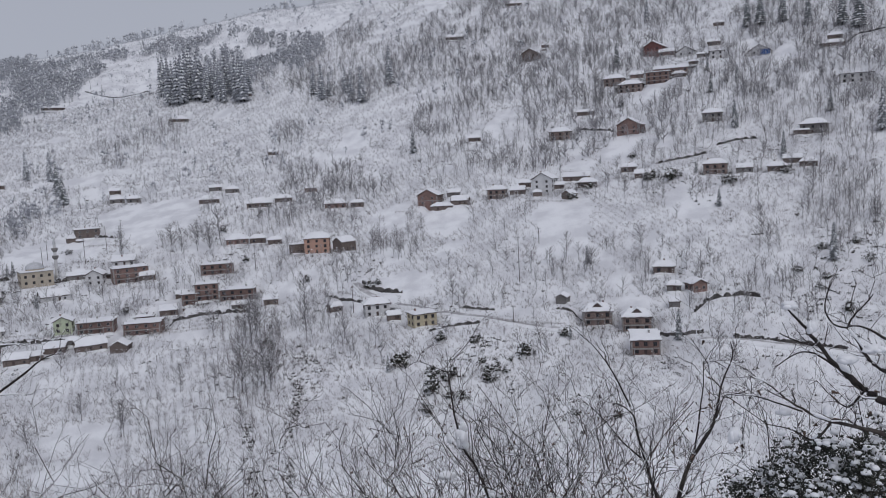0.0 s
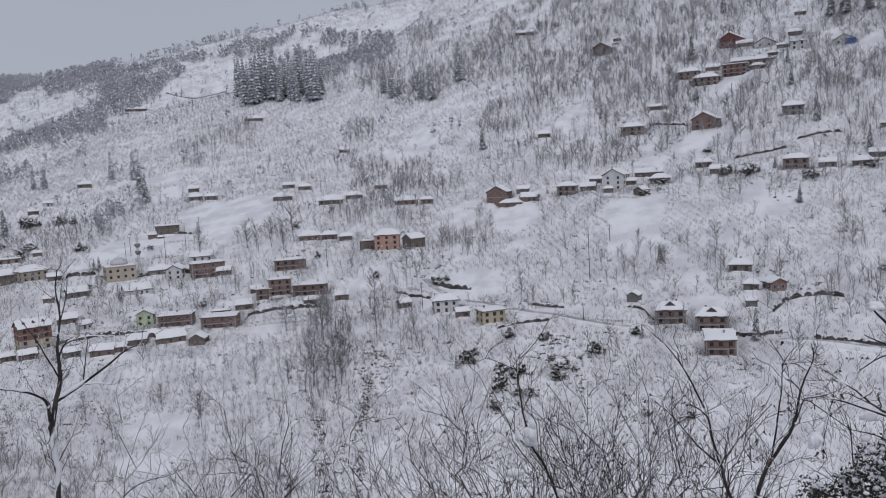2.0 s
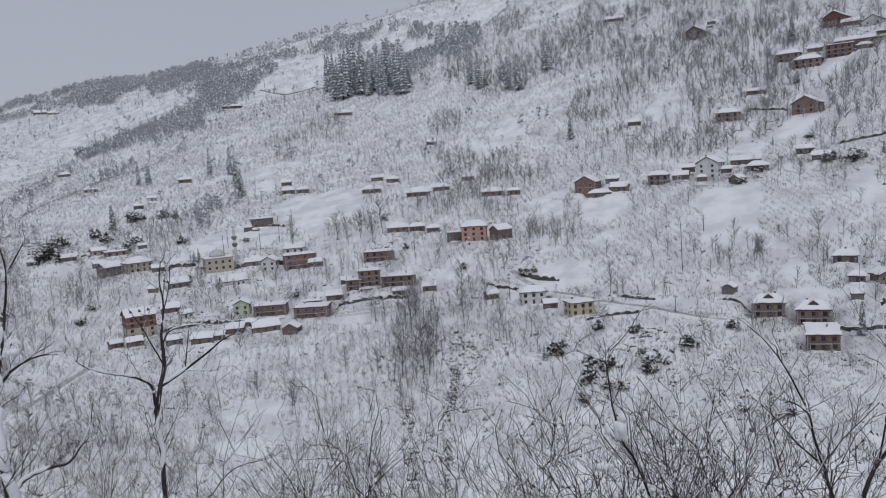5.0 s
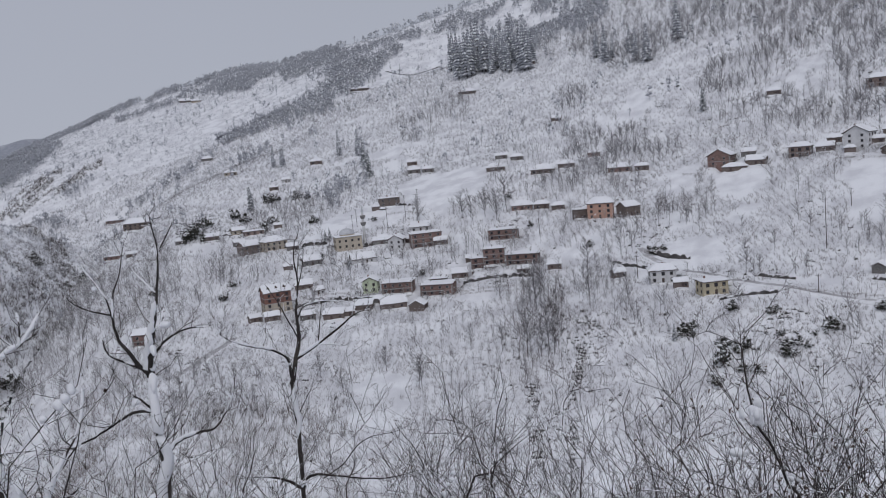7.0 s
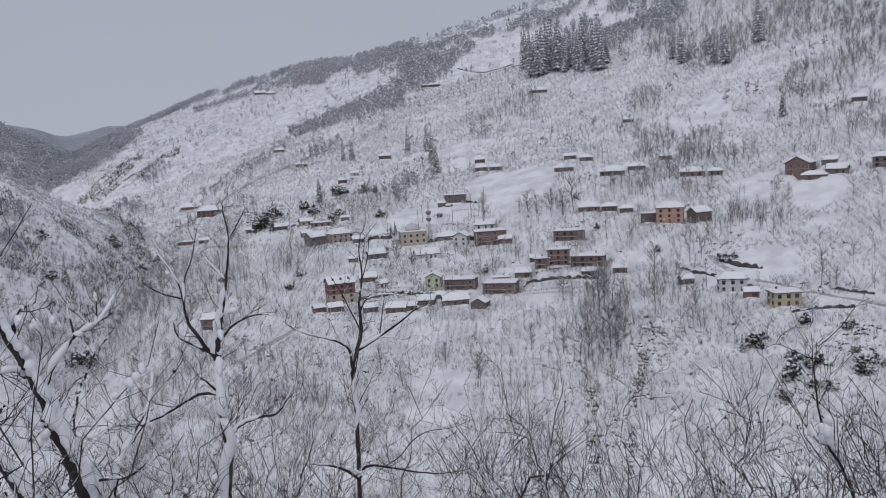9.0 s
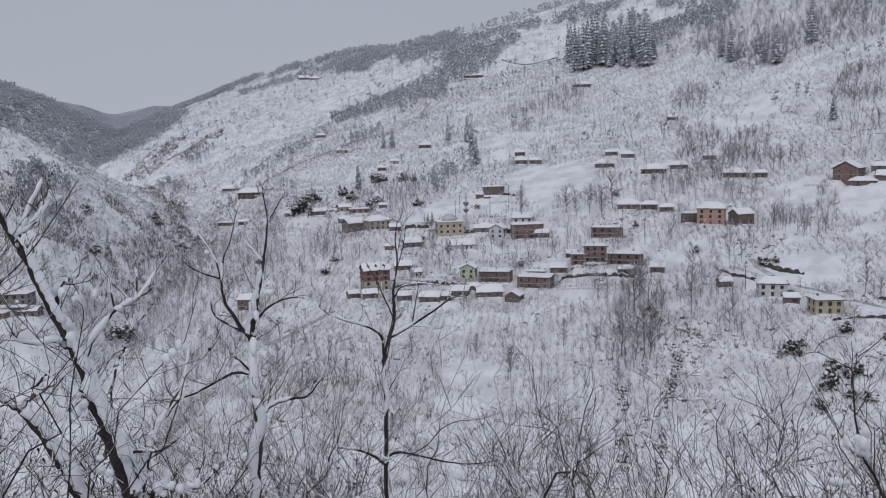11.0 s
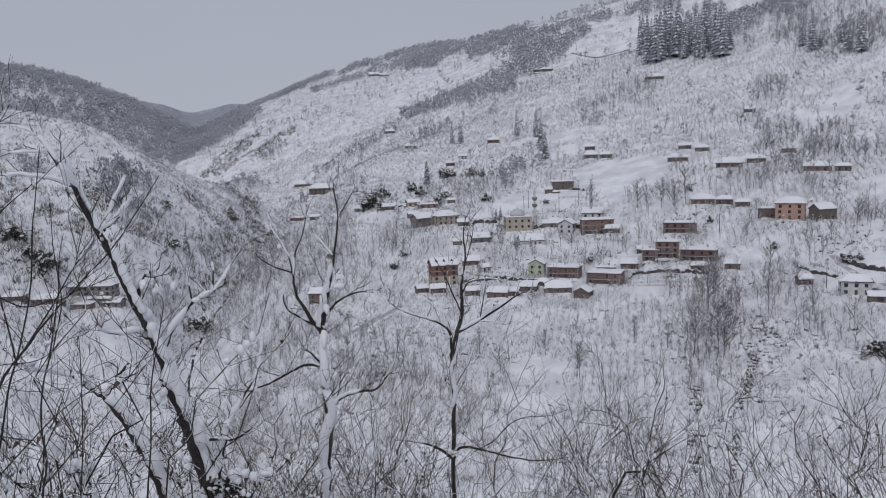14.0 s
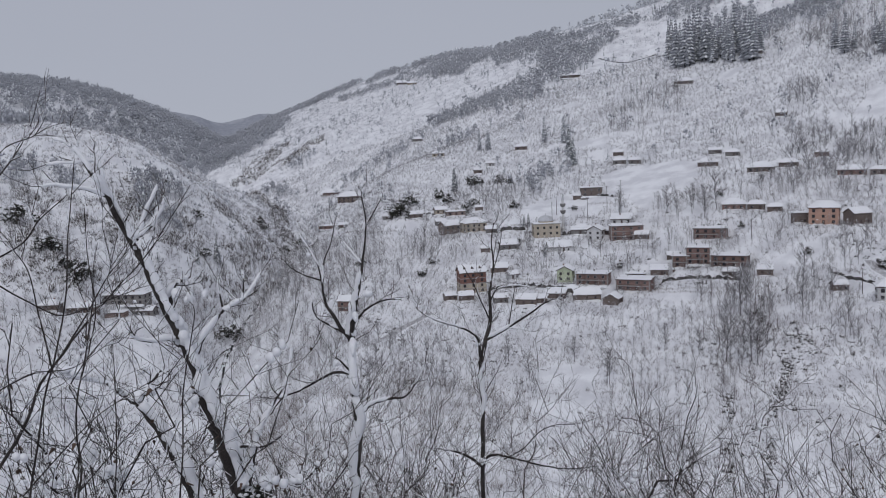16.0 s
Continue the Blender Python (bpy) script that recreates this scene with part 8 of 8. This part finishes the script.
thicket("bare_shrub", "bare many-stemmed shrub with snow on its twigs", 25.8, 9, -3.58, 3, 2, brng)
thicket("bare_shrub", "bare many-stemmed shrub with snow on its twigs", 39.0, 9, -3.81, 4, 1.1, brng)
thicket("bare_shrub", "bare many-stemmed shrub with snow on its twigs", 5.0, 16, -6.45, 2, 1.4, brng)
thicket("bare_shrub", "bare many-stemmed shrub with snow on its twigs", 38.3, 11, -4.87, 3, 1, brng)
thicket("bare_shrub", "bare many-stemmed shrub with snow on its twigs", 4.9, 19, -7.52, 3, 1.3, brng)
thicket("bare_shrub", "bare many-stemmed shrub with snow on its twigs", 38.7, 19, -7.65, 2, 1.9, brng)
thicket("bare_shrub", "bare many-stemmed shrub with snow on its twigs", 34.8, 18, -7.72, 4, 2, brng)
thicket("bare_shrub", "bare many-stemmed shrub with snow on its twigs", 64.0, 20, -6.88, 2, 1.4, brng)
thicket("bare_shrub", "bare many-stemmed shrub with snow on its twigs", 29.0, 17, -6.42, 4, 1.5, brng)
thicket("bare_shrub", "bare many-stemmed shrub with snow on its twigs", 54.6, 13, -5.08, 4, 1.6, brng)
thicket("bare_shrub", "bare many-stemmed shrub with snow on its twigs", 50.3, 16, -5.51, 2, 1.7, brng)
thicket("bare_shrub", "bare many-stemmed shrub with snow on its twigs", 57.6, 11, -3.65, 5, 1.6, brng)
thicket("bare_shrub", "bare many-stemmed shrub with snow on its twigs", 46.6, 21, -8.83, 2, 1.2, brng)
thicket("bare_shrub", "bare many-stemmed shrub with snow on its twigs", 49.3, 17, -6.17, 4, 1.8, brng)
thicket("bare_shrub", "bare many-stemmed shrub with snow on its twigs", 41.0, 18, -6.94, 3, 1.5, brng)
thicket("bare_shrub", "bare many-stemmed shrub with snow on its twigs", 67.0, 14, -4.08, 3, 1.5, brng)
thicket("bare_shrub", "bare many-stemmed shrub with snow on its twigs", 64.0, 9, -2.76, 4, 1.1, brng)
thicket("bare_shrub", "bare many-stemmed shrub with snow on its twigs", 66.5, 15, -4.98, 6, 1.6, brng)
thicket("bare_shrub", "bare many-stemmed shrub with snow on its twigs", 22.1, 18, -7.08, 2, 1.5, brng)
thicket("bare_shrub", "bare many-stemmed shrub with snow on its twigs", 21.6, 19, -7.54, 2, 1.8, brng)
thicket("bare_shrub", "bare many-stemmed shrub with snow on its twigs", 16.9, 19, -6.43, 4, 1.5, brng)
thicket("bare_shrub", "bare many-stemmed shrub with snow on its twigs", 21.8, 19, -5.57, 4, 1.8, brng)
thicket("bare_shrub", "bare many-stemmed shrub with snow on its twigs", 7.6, 22, -7.61, 2, 2.2, brng)
thicket("bare_shrub", "bare many-stemmed shrub with snow on its twigs", 25.8, 20, -7.17, 2, 1.7, brng)
thicket("bare_shrub", "bare many-stemmed shrub with snow on its twigs", 11.9, 22, -7.31, 3, 1.9, brng)
thicket("bare_shrub", "bare many-stemmed shrub with snow on its twigs", 23.9, 25, -7.46, 4, 2, brng)
thicket("bare_shrub", "bare many-stemmed shrub with snow on its twigs", 23.9, 21, -8.05, 4, 1.6, brng)
thicket("bare_shrub", "bare many-stemmed shrub with snow on its twigs", 19.1, 18, -6.87, 2, 1.8, brng)
thicket("bare_shrub", "bare many-stemmed shrub with snow on its twigs", 20.0, 22, -7.20, 4, 1.8, brng)
thicket("bare_shrub", "bare many-stemmed shrub with snow on its twigs", 22.6, 21, -6.44, 2, 2, brng)
thicket("bare_shrub", "bare many-stemmed shrub with snow on its twigs", 8.6, 21, -7.70, 4, 1.6, brng)
thicket("bare_shrub", "bare many-stemmed shrub with snow on its twigs", 27.0, 19, -6.24, 4, 1.6, brng)
thicket("bare_shrub", "bare many-stemmed shrub with snow on its twigs", 20.4, 20, -7.29, 4, 1.5, brng)
thicket("bare_shrub", "bare many-stemmed shrub with snow on its twigs", 7.2, 17, -6.07, 3, 1.6, brng)
thicket("bare_shrub", "bare many-stemmed shrub with snow on its twigs", 0.4, 12, -4.35, 5, 1.5, brng)
thicket("bare_shrub", "bare many-stemmed shrub with snow on its twigs", -9.8, 13, -3.93, 7, 1.5, brng)
thicket("bare_shrub", "bare many-stemmed shrub with snow on its twigs", -6.4, 11, -3.49, 4, 1.6, brng)
thicket("bare_shrub", "bare many-stemmed shrub with snow on its twigs", -8.2, 11, -3.69, 7, 1.6, brng)
thicket("bare_shrub", "bare many-stemmed shrub with snow on its twigs", -10.6, 11, -3.25, 5, 1.4, brng)
thicket("bare_shrub", "bare many-stemmed shrub with snow on its twigs", -7.2, 12, -3.62, 6, 1.8, brng)
thicket("bare_shrub", "bare many-stemmed shrub with snow on its twigs", 67.6, 9, -2.42, 5, 0.9, brng)
thicket("bare_shrub", "bare many-stemmed shrub with snow on its twigs", 55.9, 12, -3.60, 5, 1, brng)
thicket("bare_shrub", "bare many-stemmed shrub with snow on its twigs", 63.6, 8, -1.91, 4, 1.2, brng)
thicket("bare_shrub", "bare many-stemmed shrub with snow on its twigs", 61.7, 9, -2.25, 4, 1, brng)
thicket("bare_shrub", "bare many-stemmed shrub with snow on its twigs", 59.0, 11, -3.06, 5, 1.3, brng)
thicket("bare_shrub", "bare many-stemmed shrub with snow on its twigs", 59.0, 10, -2.57, 4, 1.1, brng)
thicket("bare_shrub", "bare many-stemmed shrub with snow on its twigs", 10.1, 14, -4.21, 5, 1.9, brng)
thicket("bare_shrub", "bare many-stemmed shrub with snow on its twigs", 15.6, 15, -4.51, 5, 1.5, brng)
thicket("bare_shrub", "bare many-stemmed shrub with snow on its twigs", 14.0, 13, -4.45, 6, 1.5, brng)
thicket("bare_shrub", "bare many-stemmed shrub with snow on its twigs", 7.1, 14, -4.33, 5, 1.8, brng)
thicket("bare_shrub", "bare many-stemmed shrub with snow on its twigs", 11.5, 12, -4.41, 5, 1.6, brng)
thicket("bare_shrub", "bare many-stemmed shrub with snow on its twigs", 63.6, 7, -0.42, 5, 1.2, brng)
thicket("bare_shrub", "bare many-stemmed shrub with snow on its twigs", 60.8, 7, -0.82, 5, 1.2, brng)
thicket("bare_shrub", "bare many-stemmed shrub with snow on its twigs", 57.5, 8, -1.49, 5, 1.3, brng)
thicket("bare_shrub", "bare many-stemmed shrub with snow on its twigs", 62.8, 7, -1.17, 6, 1.5, brng)

# evergreen thickets close by
evergreen(3.18, 7.88, 0.6, "dark broad-leaved evergreen thicket under clumps of snow", -3.81, brng, 1300, 0.034)
evergreen(3.48, 7.43, 0.72, "dark broad-leaved evergreen thicket under clumps of snow", -3.52, brng, 1700, 0.03)
evergreen(3.78, 7.05, 0.75, "dark broad-leaved evergreen thicket under clumps of snow", -3.31, brng, 1700, 0.03)
evergreen(3.43, 6.78, 0.66, "dark broad-leaved evergreen thicket under clumps of snow", -3.61, brng, 1600, 0.03)
evergreen(4.53, 7.78, 0.8, "dark broad-leaved evergreen thicket under clumps of snow", -3.80, brng, 1600, 0.03)
evergreen(-7.01, 5.65, 0.5, "dark broad-leaved evergreen thicket under clumps of snow", -4.21, brng, 600, 0.07)
